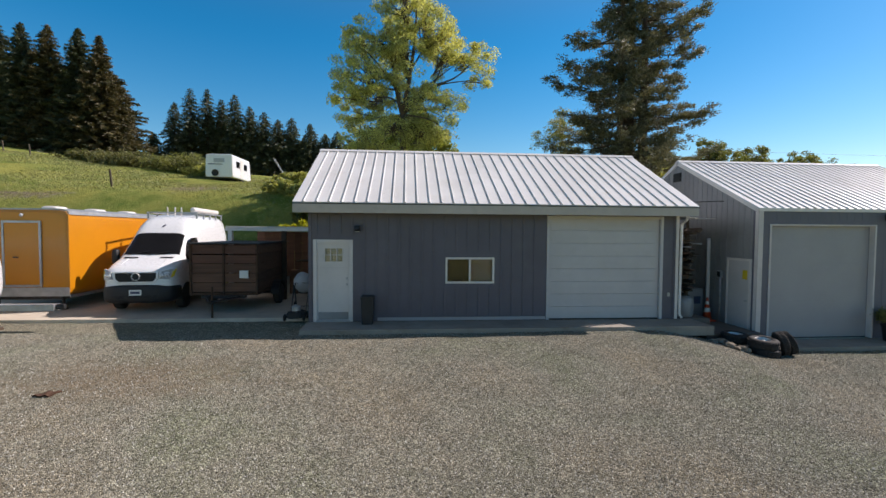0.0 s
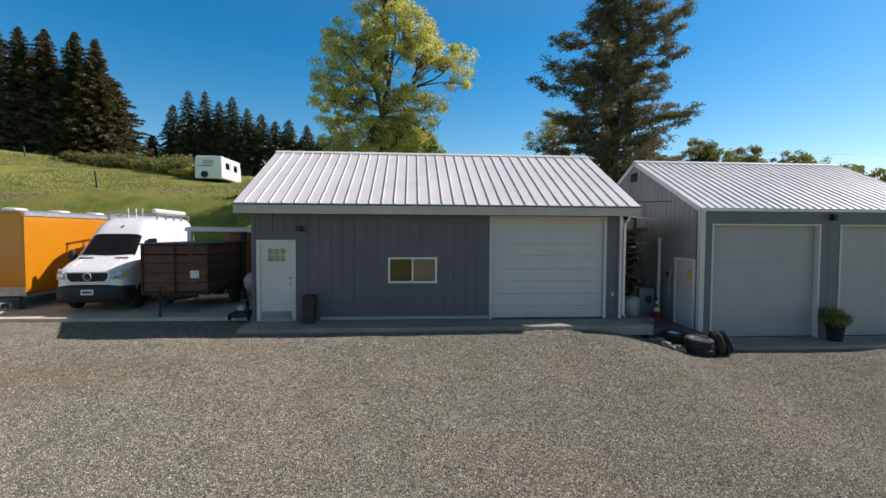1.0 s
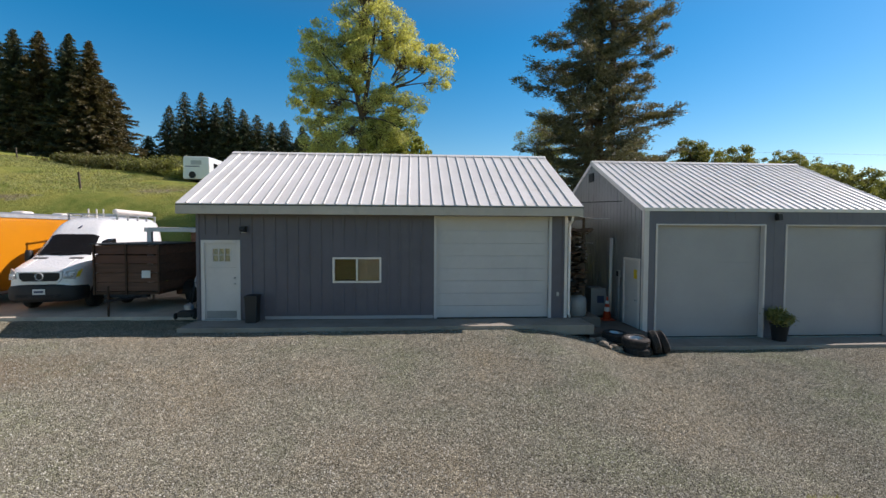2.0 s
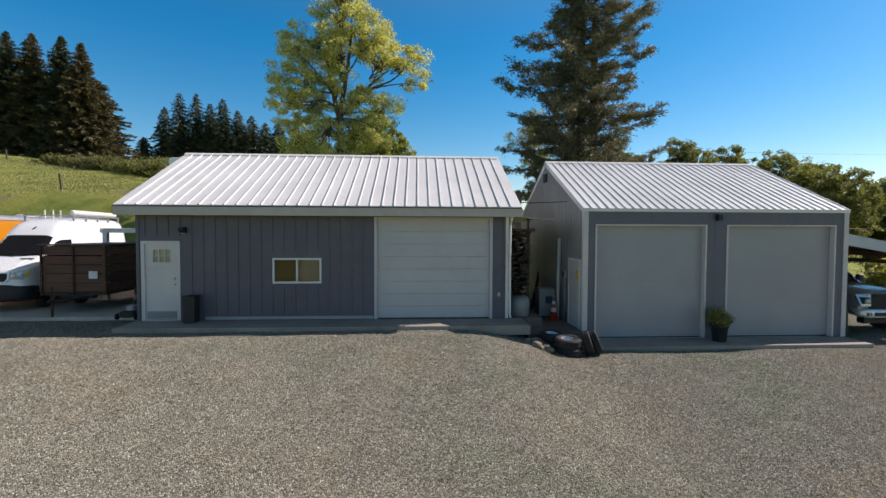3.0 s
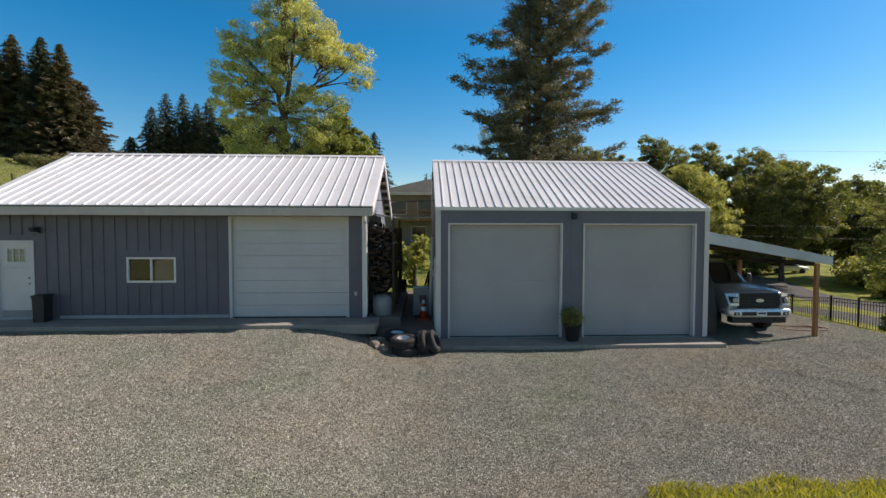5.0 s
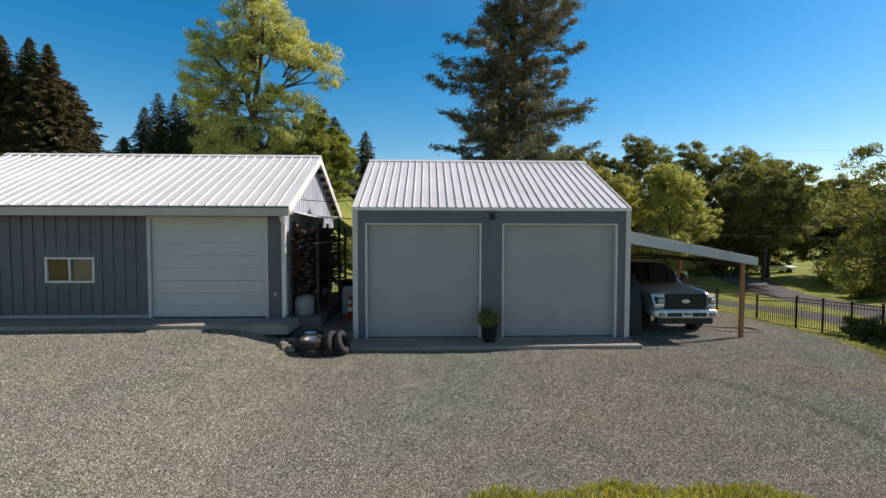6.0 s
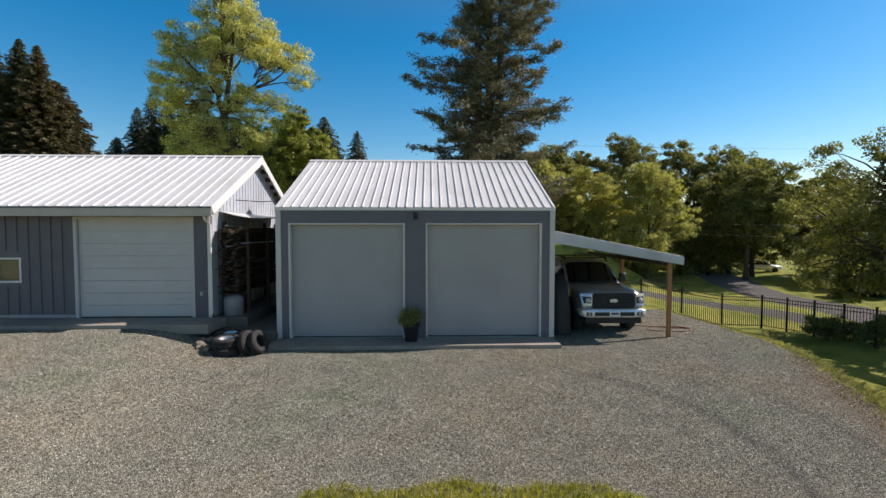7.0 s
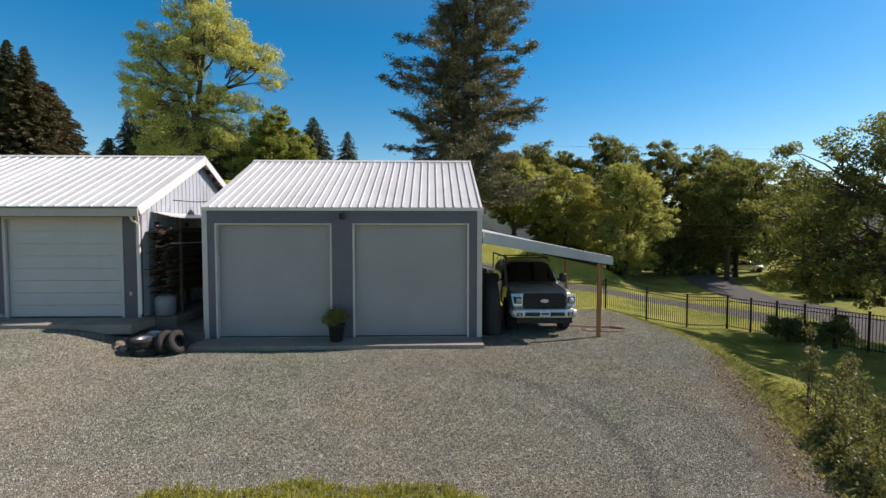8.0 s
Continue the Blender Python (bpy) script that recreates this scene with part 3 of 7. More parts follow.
def workshop():
    s = thing("workshop", "slate blue metal workshop with a white ribbed roof and white doors", "shed", (0, 0, 0))
    X0, X1, Y0, Y1 = -6.12, 3.95, 13.31, 19.82
    eave, ridge = 2.99, 4.93
    gd = (0.26, 3.46, 0.0, 2.79)
    dr = (-5.95, -5.05, 0.0, 2.10)
    wi = (-2.52, -1.26, 1.03, 1.67)
    part("wall", wall_with_openings(X0, X1, 0.0, 2.95, Y0, Y0 + 0.14, [gd, dr, wi]), M_SLATE, s, "slate blue board siding")
    part("wall", bbox(X0, X1, Y1 - 0.14, Y1, 0, 2.95), M_GABLE, s)
    for a, b in ((X0, X0 + 0.14), (X1 - 0.14, X1)):
        part("gable_wall", gable_wall(a, b, Y0 + 0.141, Y1 - 0.141, 0.0, eave, ridge - 0.06), M_GABLE, s, "pale ribbed metal siding")
    for k in range(1, 27):
        y = Y0 + 0.16 + k * 0.23
        if y > Y1 - 0.2:
            break
        top = eave + (ridge - eave) * (1 - abs(y - 16.565) / 3.26) - 0.12
        part("siding_rib", bbox(X1, X1 + 0.014, y - 0.02, y + 0.02, 0.02, top), M_GABLE, s)
    # front siding ribs, cut round the openings
    x = X0 + 0.2
    while x < X1 - 0.05:
        cuts = [(0.02, 2.9)]
        for h in (gd, dr, wi):
            if h[0] - 0.1 < x < h[1] + 0.1:
                cuts = [q for c in cuts for q in ((c[0], h[2] - 0.12), (h[3] + 0.12, c[1])) if q[1] - q[0] > 0.1]
        for c in cuts:
            part("siding_rib", bbox(x - 0.028, x + 0.028, Y0 - 0.022, Y0, c[0] + 0.09, c[1], bevel=0.005), M_SLATE, s)
        x += 0.305
    part("base_trim", bbox(-4.35, 0.19, Y0 - 0.022, Y0 - 0.001, 0.015, 0.10, bevel=0.004), M_GDOOR2, s, "pale base flashing")
    for a, b in ((X0 - 0.012, X0 + 0.07), (X1 - 0.07, X1 + 0.012)):
        part("corner_trim", bbox(a, b, Y0 - 0.02, Y0 - 0.001, 0.0, 2.94), M_SLATE if a < 0 else M_WHITE, s)
    roof(s, -6.42, 4.225, 12.855, 3.11, 16.567, 5.055, 0.3148, 0.271)
    # eave fascia, soffit, rakes
    part("fascia", bbox(-6.42, 4.225, 12.845, 12.885, 2.84, 3.075, bevel=0.006), M_FASCIA, s, "pale eave board")
    # thin black strip drawn as the shadow gap between roof sheet and fascia
    part("eave_shadow_strip", bbox(-6.42, 4.225, 12.836, 12.8445, 3.060, 3.084), M_BLACK, s, "black strip standing in for the shadow under the roof edge")
    part("soffit", bbox(-6.40, 4.20, 12.886, 13.308, 2.90, 2.93), M_FASCIA, s)
    sl = math.degrees(math.atan2(1.945, 3.712))
    ln = math.hypot(1.945, 3.712)
    for x in (-6.43, 4.19):
        for side in (0, 1):
            b = part("rake_board", bbox(x, x + 0.045, 0.0, ln, -0.24, -0.032), M_WHITE, s)
            b.matrix_basis = pose(0, 12.855, 3.11, sl) if not side else pose(2 * x + 0.045, 20.279, 3.11, 0, 0, 180) @ pose(0, 0, 0, sl)
    for k in range(7):
        y = 17.1 + 0.46 * k
        z = 5.055 - (y - 16.567) * 0.524 - 0.17
        part("rafter_block", bbox(3.96, 4.19, y, y + 0.05, z - 0.09, z + 0.07), M_LUMBER, s)
    # downspout
    part("downspout", tubed([(3.98, 12.93, 2.86), (3.98, 13.0, 2.74), (3.995, 13.24, 2.62), (3.995, 13.25, 0.12), (3.995, 13.14, 0.06)], 0.036, 8), M_WHITE, s, "white metal downspout")
    # entry door
    d = part("door", bbox(dr[0] + 0.03, dr[1] - 0.03, Y0 + 0.03, Y0 + 0.075, 0.03, 1.42, bevel=0.004), M_DOORW, s, "white door with a six pane light")
    L = (-5.73, -5.25, 1.57, 1.94)
    bm = bmesh.new()
    for a in ((dr[0] + 0.03, L[0], 1.421, 2.07), (L[1], dr[1] - 0.03, 1.421, 2.07), (L[0], L[1], 1.421, L[2]), (L[0], L[1], L[3], 2.07)):
        box(bm, a[0], a[1], Y0 + 0.03, Y0 + 0.075, a[2], a[3])
    part("top_rail", bm, M_DOORW, d)
    for i in range(3):
        for j in range(2):
            w, h = (L[1] - L[0]) / 3, (L[3] - L[2]) / 2
            g = part("pane", bbox(L[0] + i * w + 0.012, L[0] + (i + 1) * w - 0.012, Y0 + 0.046, Y0 + 0.052, L[2] + j * h + 0.012, L[2] + (j + 1) * h - 0.012), M_GLASS, d)
    for i in range(4):
        x = L[0] + i * (L[1] - L[0]) / 3
        part("muntin", bbox(x - 0.014, x + 0.014, Y0 + 0.022, Y0 + 0.06, L[2] - 0.01, L[3] + 0.01), M_DOORW, d)
    for j in range(3):
        z = L[2] + j * (L[3] - L[2]) / 2
        part("muntin", bbox(L[0], L[1], Y0 + 0.024, Y0 + 0.058, z - 0.014, z + 0.014), M_DOORW, d)
    part("curtain", bbox(L[0], L[1], Y0 + 0.056, Y0 + 0.06, L[2], L[3]), M_CURTAIN, d, "pale curtain behind the glass")
    part("kick_plate", bbox(dr[0] + 0.06, dr[1] - 0.06, Y0 + 0.022, Y0 + 0.0295, 0.05, 0.25), M_GSIDE, d, "dull metal kick plate")
    for z in (0.98, 1.14):
        kb = part("knob", lathe([(0.028, 0), (0.028, 0.01), (0.012, 0.02), (0.026, 0.035), (0.022, 0.055), (0.004, 0.06)], 12), M_STEEL, d)
        kb.matrix_basis = pose(dr[1] - 0.10, Y0 + 0.03, z, 90)
    part("sill", bbox(dr[0], dr[1], Y0 - 0.06, Y0 + 0.1, 0.0, 0.028), M_GALV, s)
    for a, b in ((dr[0] - 0.06, dr[0] + 0.03), (dr[1] - 0.03, dr[1] + 0.06)):
        part("door_frame", bbox(a, b, Y0 - 0.025, Y0 + 0.08, 0.0, 2.16, bevel=0.005), M_DOORW, s)
    part("door_frame", bbox(dr[0] + 0.031, dr[1] - 0.031, Y0 - 0.025, Y0 + 0.08, 2.071, 2.16, bevel=0.005), M_DOORW, s)
    # sliding window
    w = part("window", bbox(wi[0], wi[1], Y0 + 0.09, Y0 + 0.10, wi[2], wi[2] + 0.03), M_WHITE, s, "white framed sliding window")
    for a, b, c, e in ((wi[0] - 0.03, wi[1] + 0.03, wi[2] - 0.03, wi[2] + 0.022), (wi[0] - 0.03, wi[1] + 0.03, wi[3] - 0.022, wi[3] + 0.03), (wi[0] - 0.03, wi[0] + 0.022, wi[2] + 0.023, wi[3] - 0.023), (wi[1] - 0.022, wi[1] + 0.03, wi[2] + 0.023, wi[3] - 0.023), (-1.918, -1.872, wi[2] + 0.023, wi[3] - 0.023)):
        part("frame", bbox(a, b, Y0 - 0.022, Y0 + 0.05, c, e, bevel=0.006), M_WHITE, w)
    for a, b in ((wi[0] + 0.022, -1.918), (-1.872, wi[1] - 0.022)):
        g = part("pane", bbox(a, b, Y0 + 0.02, Y0 + 0.026, wi[2] + 0.022, wi[3] - 0.022), M_GLASS, w)
        part("blind", bbox(a, b, Y0 + 0.075, Y0 + 0.08, wi[2] + 0.022, wi[3] - 0.022), M_BLIND if a > -1.9 else M_WOOD, w)
    sectional_door(s, *gd, Y0, M_WDOOR, M_WDOOR, 8, 0.0032)
    part("floor", bbox(X0 + 0.15, X1 - 0.15, Y0 + 0.15, Y1 - 0.15, -0.02, 0.002), M_CONC, s)
    # socket box by the big door
    part("outlet", bbox(3.66, 3.73, Y0 - 0.03, Y0, 0.62, 0.73, bevel=0.006), M_GALV, s)
    return s


def garage():
    s = thing("garage", "two bay metal garage, slate blue front, white roof and trim", "shed", (0, 0, 0))
    X0, X1, Y0, Y1 = 5.95, 13.565, 12.868, 20.28
    z0 = -0.515
    eave, ridge = 3.03, 4.86
    g1 = (6.29, 9.417, z0, 2.634)
    g2 = (10.028, 13.2, z0, 2.634)
    part("wall", wall_with_openings(X0, X1, z0, eave, Y0, Y0 + 0.20, [g1, g2]), M_SLATE2, s, "slate blue metal siding")
    part("wall", bbox(X0, X1, Y1 - 0.14, Y1, z0, eave), M_GSIDE, s)
    for a, b in ((X0, X0 + 0.12), (X1 - 0.12, X1)):
        part("gable_wall", gable_wall(a, b, Y0 + 0.201, Y1 - 0.141, z0, eave, ridge), M_GSIDE, s, "pale ribbed metal siding")
    y = Y0 + 0.3
    while y < Y1 - 0.2:
        top = eave + (ridge - eave) * (1 - abs(y - 16.574) / 3.71) - 0.06
        lo = z0 + 0.02 if not 12.98 < y < 14.05 else 1.72
        part("siding_rib", bbox(X0 - 0.014, X0, y - 0.02, y + 0.02, lo, top), M_GSIDE, s)
        y += 0.23
    x = X0 + 0.3
    while x < X1 - 0.1:
        inside = any(g[0] - 0.1 < x < g[1] + 0.1 for g in (g1, g2))
        part("siding_rib", bbox(x - 0.018, x + 0.018, Y0 - 0.005, Y0, 2.75 if inside else z0 + 0.03, 2.99), M_SLATE2, s)
        x += 0.23
    for a, b in ((X0 - 0.02, X0 + 0.12), (X1 - 0.12, X1 + 0.02)):
        part("corner_trim", bbox(a, b, Y0 - 0.022, Y0 - 0.001, z0, 3.03, bevel=0.005), M_GTRIM, s)
    part("corner_trim", bbox(X0 - 0.02, X0 - 0.001, Y0, Y0 + 0.1, z0, 3.03), M_WHITE, s)
    part("corner_trim", bbox(X1 + 0.001, X1 + 0.02, Y0, Y0 + 0.1, z0, 3.03), M_WHITE, s)
    part("eave_trim", bbox(X0 - 0.02, X1 + 0.02, Y0 - 0.045, Y0 - 0.023, 3.0, 3.075), M_WHITE, s)
    slope, ln = roof(s, 5.925, 13.585, 12.83, 3.09, 16.574, 4.925, 0.238, 0.218)
    for x in (5.915, 13.565):
        for side in (0, 1):
            b = part("rake_trim", bbox(x, x + 0.03, 0.0, ln, -0.13, -0.032), M_WHITE, s)
            b.matrix_basis = pose(0, 12.83, 3.09, slope) if not side else pose(2 * x + 0.03, 20.318, 3.09, 0, 0, 180) @ pose(0, 0, 0, slope)
    sectional_door(s, *g1, Y0, M_GDOOR2, M_GTRIM, 6, 0.0006, 0.08)
    sectional_door(s, *g2, Y0, M_GDOOR2, M_GTRIM, 6, 0.0006, 0.08)
    # side door on the west wall
    d = part("side_door", bbox(X0 - 0.028, X0 - 0.002, 13.12, 13.92, z0 + 0.03, 1.62, bevel=0.004), M_DOORW, s, "white side door with a yellow sticker")
    for a, b in ((13.06, 13.119), (13.921, 13.98)):
        part("frame", bbox(X0 - 0.045, X0 - 0.001, a, b, z0, 1.68), M_WHITE, d)
    part("frame", bbox(X0 - 0.045, X0 - 0.001, 13.12, 13.92, 1.621, 1.68), M_WHITE, d)
    part("sticker", bbox(X0 - 0.033, X0 - 0.0285, 13.18, 13.36, 1.1, 1.36), M_YELLOW, d, "yellow paper sign")
    kb = part("knob", lathe([(0.03, 0), (0.012, 0.02), (0.028, 0.035), (0.022, 0.06), (0.004, 0.065)], 12), M_STEEL, d)
    kb.matrix_basis = pose(X0 - 0.028, 13.2, 0.5, 0, -90)
    part("floor", bbox(X0 + 0.15, X1 - 0.15, Y0 + 0.15, Y1 - 0.15, z0 - 0.05, z0 - 0.002), M_CONC, s)
    vent = part("gable_vent", bbox(X0 - 0.05, X0 - 0.001, 16.35, 16.75, 4.2, 4.5, bevel=0.01), M_BLACK, s)
    return s


workshop()
garage()


def wall_lamp(x, y, z, big):
    w = thing("wall_lamp", "small dark outdoor lamp on the shed wall", "lamp", (x, y, z), group="wall lamps on the sheds")
    part("back_plate", bbox(-0.06, 0.06, -0.03, -0.001, -0.08, 0.08, bevel=0.006), M_BLACK, w)
    if big:
        part("housing", prism_x([(-0.03, 0.08), (-0.2, 0.06), (-0.22, -0.02), (-0.08, -0.07), (-0.03, -0.06)], -0.065, 0.065), M_BLACK, w)
    else:
        part("housing", prism_x([(-0.03, 0.1), (-0.13, 0.08), (-0.15, -0.09), (-0.03, -0.1)], -0.055, 0.055), M_BLACK, w)
    part("lens", bbox(-0.05, 0.05, -0.12, -0.06, -0.088, -0.074), M_LAMP, w)


wall_lamp(-4.86, 13.294, 2.45, True)
wall_lamp(9.73, 12.855, 2.86, False)


def carport():
    c = thing("carport", "lean-to carport with a white metal roof on wooden posts", "carport", (0, 0, 0))
    xa, xb, y0, y1 = 13.62, 17.3, 13.0, 19.6

    def top(u, v):
        """Height of the sheet at u out from the wall, v back from the front edge."""
        front = 2.42 + (1.70 - 2.42) * u
        rear = 2.67 + (1.83 - 2.67) * u
        return front + (rear - front) * v

    bm = bmesh.new()
    lo = [bm.verts.new((xa + (xb - xa) * u, y0 + (y1 - y0) * v, top(u, v) - d)) for d in (0.03, 0.0) for u, v in ((0, 0), (1, 0), (1, 1), (0, 1))]
    for f in ((3, 2, 1, 0), (4, 5, 6, 7), (0, 1, 5, 4), (1, 2, 6, 5), (2, 3, 7, 6), (3, 0, 4, 7)):
        bm.faces.new([lo[i] for i in f])
    part("roof_sheet", bm, M_ROOF, c)
    for k in range(29):
        v = (0.08 + 0.225 * k) / (y1 - y0)
        y = y0 + (y1 - y0) * v
        part("roof_rib", tubed([(xa, y, top(0, v) + 0.008), (xb, y, top(1, v) + 0.008)], 0.016, 5), M_ROOF, c)
    fb = prism([(xa, top(0, 0) - 0.32), (xb, top(1, 0) - 0.22), (xb, top(1, 0) + 0.012), (xa, top(0, 0) + 0.012)], y0 - 0.045, y0 - 0.003)
    part("fascia", fb, M_GABLE, c, "pale grey fascia board")
    for k in range(6):
        u = (0.15 + 0.66 * k) / (xb - xa)
        x = xa + (xb - xa) * u
        part("purlin", tubed([(x, y0 + 0.03, top(u, 0) - 0.09), (x, y1 - 0.03, top(u, 1) - 0.09)], 0.05, 4), M_LUMBER, c)
    for y in (13.06, 16.2, 19.3):
        gzv = float(ground_z(16.95, y))
        part("post", bbox(16.92, 17.02, y, y + 0.10, gzv - 0.1, 1.52, bevel=0.008), M_POST, c, "stained wooden post")
    part("beam", bbox(16.9, 17.0, 13.21, 19.5, 1.44, 1.56), M_LUMBER, c)
    part("ledger", bbox(13.59, 13.63, 13.0, 19.6, 2.08, 2.25), M_LUMBER, c)


carport()

# ---- trees ----
def quad_mesh(name, V, material):
    """A mesh of separate leaves of three or four corners; V is (n, corners, 3)."""
    n, k = V.shape[:2]
    me = bpy.data.meshes.new(name)
    me.vertices.add(n * k)
    me.vertices.foreach_set("co", V.reshape(-1).astype(np.float32))
    me.loops.add(n * k)
    me.loops.foreach_set("vertex_index", np.arange(n * k))
    me.polygons.add(n)
    me.polygons.foreach_set("loop_start", np.arange(0, n * k, k))
    me.update(calc_edges=True)
    me.materials.append(material)
    return me


def unit(v):
    return v / np.maximum(np.linalg.norm(v, axis=-1, keepdims=True), 1e-9)


def leaf_quads(c, size, rng, aspect=0.62, droop=0.3):
    """Diamond leaves of random turn, a little folded."""
    n = len(c)
    a = unit(rng.normal(size=(n, 3)) + np.array([0, 0, -droop]))
    b = unit(np.cross(a, rng.normal(size=(n, 3))))
    nrm = np.cross(a, b)
    s = (size * rng.uniform(0.6, 1.4, n))[:, None]
    fold = nrm * s * 0.18
    return np.stack([c - a * s, c + b * s * aspect + fold, c + a * s, c - b * s * aspect + fold], 1)


def leaf_tris(c, size, rng, aspect=0.6, droop=0.3):
    """Pointed leaves of random turn, for trees farther off."""
    n = len(c)
    a = unit(rng.normal(size=(n, 3)) + np.array([0, 0, -droop]))
    b = unit(np.cross(a, rng.normal(size=(n, 3))))
    w = (size * rng.uniform(0.6, 1.4, n))[:, None]
    return np.stack([c + a * w * 1.2, c - a * w * 0.7 + b * w * aspect, c - a * w * 0.7 - b * w * aspect], 1)


def limb_path(p, q, rng, bend=0.12, n=5):
    p, q = np.array(p, float), np.array(q, float)
    L = np.linalg.norm(q - p)
    off = rng.normal(size=3) * bend * L
    t = np.linspace(0, 1, n)
    return [tuple(float(c) for c in p + (q - p) * u + off * math.sin(math.pi * u)) for u in t]


def broadleaf(name, label, at, lobes, leaf_material, leaves, size, seed, trunk_r=0.3, clump=0.75, clumps=160, fork=None, group="", bark=None, zmin=None, twigs=16, leaders=None, flat=0.7):
    """A tapered trunk, limbs to each lobe of the crown, twigs to clumps, and leaves in the clumps."""
    rng = np.random.default_rng(seed)
    t = thing(name, label, "tree", at, group=group)
    vol = np.array([l[3] * l[4] * l[5] for l in lobes]) ** 0.75
    share = vol / vol.sum()
    bm = bmesh.new()
    low = min(l[2] - l[5] for l in lobes)
    top = max(l[2] for l in lobes)
    fork = fork or low + 0.25 * (top - low)
    crown_x = sum(l[0] * s for l, s in zip(lobes, share))
    crown_y = sum(l[1] * s for l, s in zip(lobes, share))
    mid = (crown_x * 0.35, crown_y * 0.35, fork)
    tips = leaders or [(crown_x * 0.7, crown_y * 0.7, top)]
    tube(bm, [(0, 0, -0.3), (0, 0, 0.3), *limb_path((0, 0, 0.3), mid, rng, 0.03, 4)[1:]], [trunk_r * 1.5, trunk_r * 1.1, trunk_r, trunk_r * 0.9, trunk_r * 0.8], 9)
    for tip in tips:
        tube(bm, limb_path(mid, tip, rng, 0.06, 6), [trunk_r * f for f in (0.78, 0.62, 0.48, 0.34, 0.2, 0.08)], 7)
    centres = []
    for l, s in zip(lobes, share):
        c = np.array(l[:3])
        r = np.array(l[3:6])
        k = max(4, int(clumps * s))
        d = unit(rng.normal(size=(k, 3)))
        rad = rng.uniform(0.25, 1.0, k) ** 0.45 * rng.uniform(0.8, 1.28, k)
        pts = c + d * rad[:, None] * r
        u = rng.uniform(0.1, 0.8)
        tip = min(tips, key=lambda q: math.dist(q[:2], c[:2]))
        root = np.array(mid) + (np.array(tip) - np.array(mid)) * u * np.clip((c[2] - mid[2]) / max(0.5, tip[2] - mid[2]), 0, 1)
        lr = trunk_r * (0.24 + 0.5 * s ** 0.5)
        tube(bm, limb_path(root, c, rng, 0.12, 6), [lr * f for f in (1, 0.85, 0.7, 0.55, 0.42, 0.3)], 6)
        for p in pts[:: max(1, k // twigs)]:
            st = c + (root - c) * rng.uniform(0, 0.5)
            tube(bm, limb_path(st, p, rng, 0.12, 4), [lr * 0.38, lr * 0.26, lr * 0.16, lr * 0.05], 5, caps=False)
        centres.append(pts)
    part("trunk", bm, bark or M_BARK, t, smooth=True)
    C = np.concatenate(centres)
    per = rng.uniform(0.4, 1.6, len(C))
    idx = rng.choice(len(C), leaves, p=per / per.sum())
    cr = clump * rng.uniform(0.6, 1.3, len(C))
    off = unit(rng.normal(size=(leaves, 3))) * (rng.uniform(0, 1, leaves) ** 0.52)[:, None] * np.array([1, 1, flat])
    P = C[idx] + off * cr[idx][:, None]
    if zmin is not None:
        P = P[P[:, 2] > zmin]
    o = new("crown", quad_mesh("crown", leaf_tris(P, size, rng), leaf_material))
    o.parent = t
    return t


def conifer(name, label, at, height, radius, material, seed, branches=230, sprays=16, spray=0.55, skirt=0.06, power=0.85, ragged=0.25, trunks=((0, 0),), droop=0.28, upturn=0.0, group="", bare=0.15, reps=3, slim=1.0):
    """Whorled branches on a tapered trunk, each hung with small sprays of needles."""
    rng = np.random.default_rng(seed)
    t = thing(name, label, "tree", at, group=group)
    bm = bmesh.new()
    for tx, ty in trunks:
        r0 = height * 0.014
        tube(bm, [(tx * 0.7, ty * 0.7, -0.4), (tx, ty, height * 0.3), (tx, ty, height * 0.65), (tx * 0.9, ty * 0.9, height)], [r0 * 1.3, r0, r0 * 0.62, 0.02], 8)
    Q = []
    for k in range(branches):
        u = skirt + (1 - skirt) * ((k + rng.uniform(0, 1)) / branches) ** 1.15
        z = u * height
        tx, ty = trunks[rng.integers(len(trunks))]
        ln = radius * ((1 - u) ** power) * rng.uniform(1 - ragged, 1 + ragged * 0.55) + 0.12
        az = k * 2.399963 + rng.uniform(-0.35, 0.35)
        d = np.array([math.cos(az), math.sin(az), 0])
        m = max(4, int(sprays * (0.35 + 0.65 * ln / radius)))
        s = np.linspace(bare, 1, m)
        sag = -droop * ln * s ** 1.3 + upturn * ln * s ** 3
        P = np.array([tx, ty, z]) + d * (ln * s)[:, None] + np.array([0, 0, 1]) * sag[:, None]
        if ln > radius * 0.25:
            tube(bm, [(tx, ty, z), tuple(P[m // 2]), tuple(P[-1])], [0.012 * ln + 0.012, 0.007 * ln + 0.008, 0.006], 4, caps=False)
        side = np.cross(d, [0, 0, 1])
        for j in range(reps):
            w = rng.uniform(-1, 1, m)
            out = unit(d * rng.uniform(0.35, 1.0, m)[:, None] + side * w[:, None] * 1.1 + np.array([0, 0, 1]) * (rng.uniform(-0.75, 0.15, m) + upturn * 1.2)[:, None])
            L = (spray * (0.3 + 0.7 * min(1.0, 1.6 * ln / radius)) * rng.uniform(0.55, 1.25, m) * (0.6 + 0.4 * (1 - s)))[:, None]
            B = P + rng.normal(size=(m, 3)) * 0.10 * spray
            nrm = unit(np.cross(out, rng.normal(size=(m, 3))))
            Wd = L * slim * rng.uniform(0.16, 0.3, m)[:, None]
            Q.append(np.stack([B + nrm * Wd, B + out * L, B - nrm * Wd], 1))
    part("trunk", bm, M_BARKP, t, smooth=True)
    o = new("crown", quad_mesh("crown", np.concatenate(Q), material))
    o.parent = t
    return t


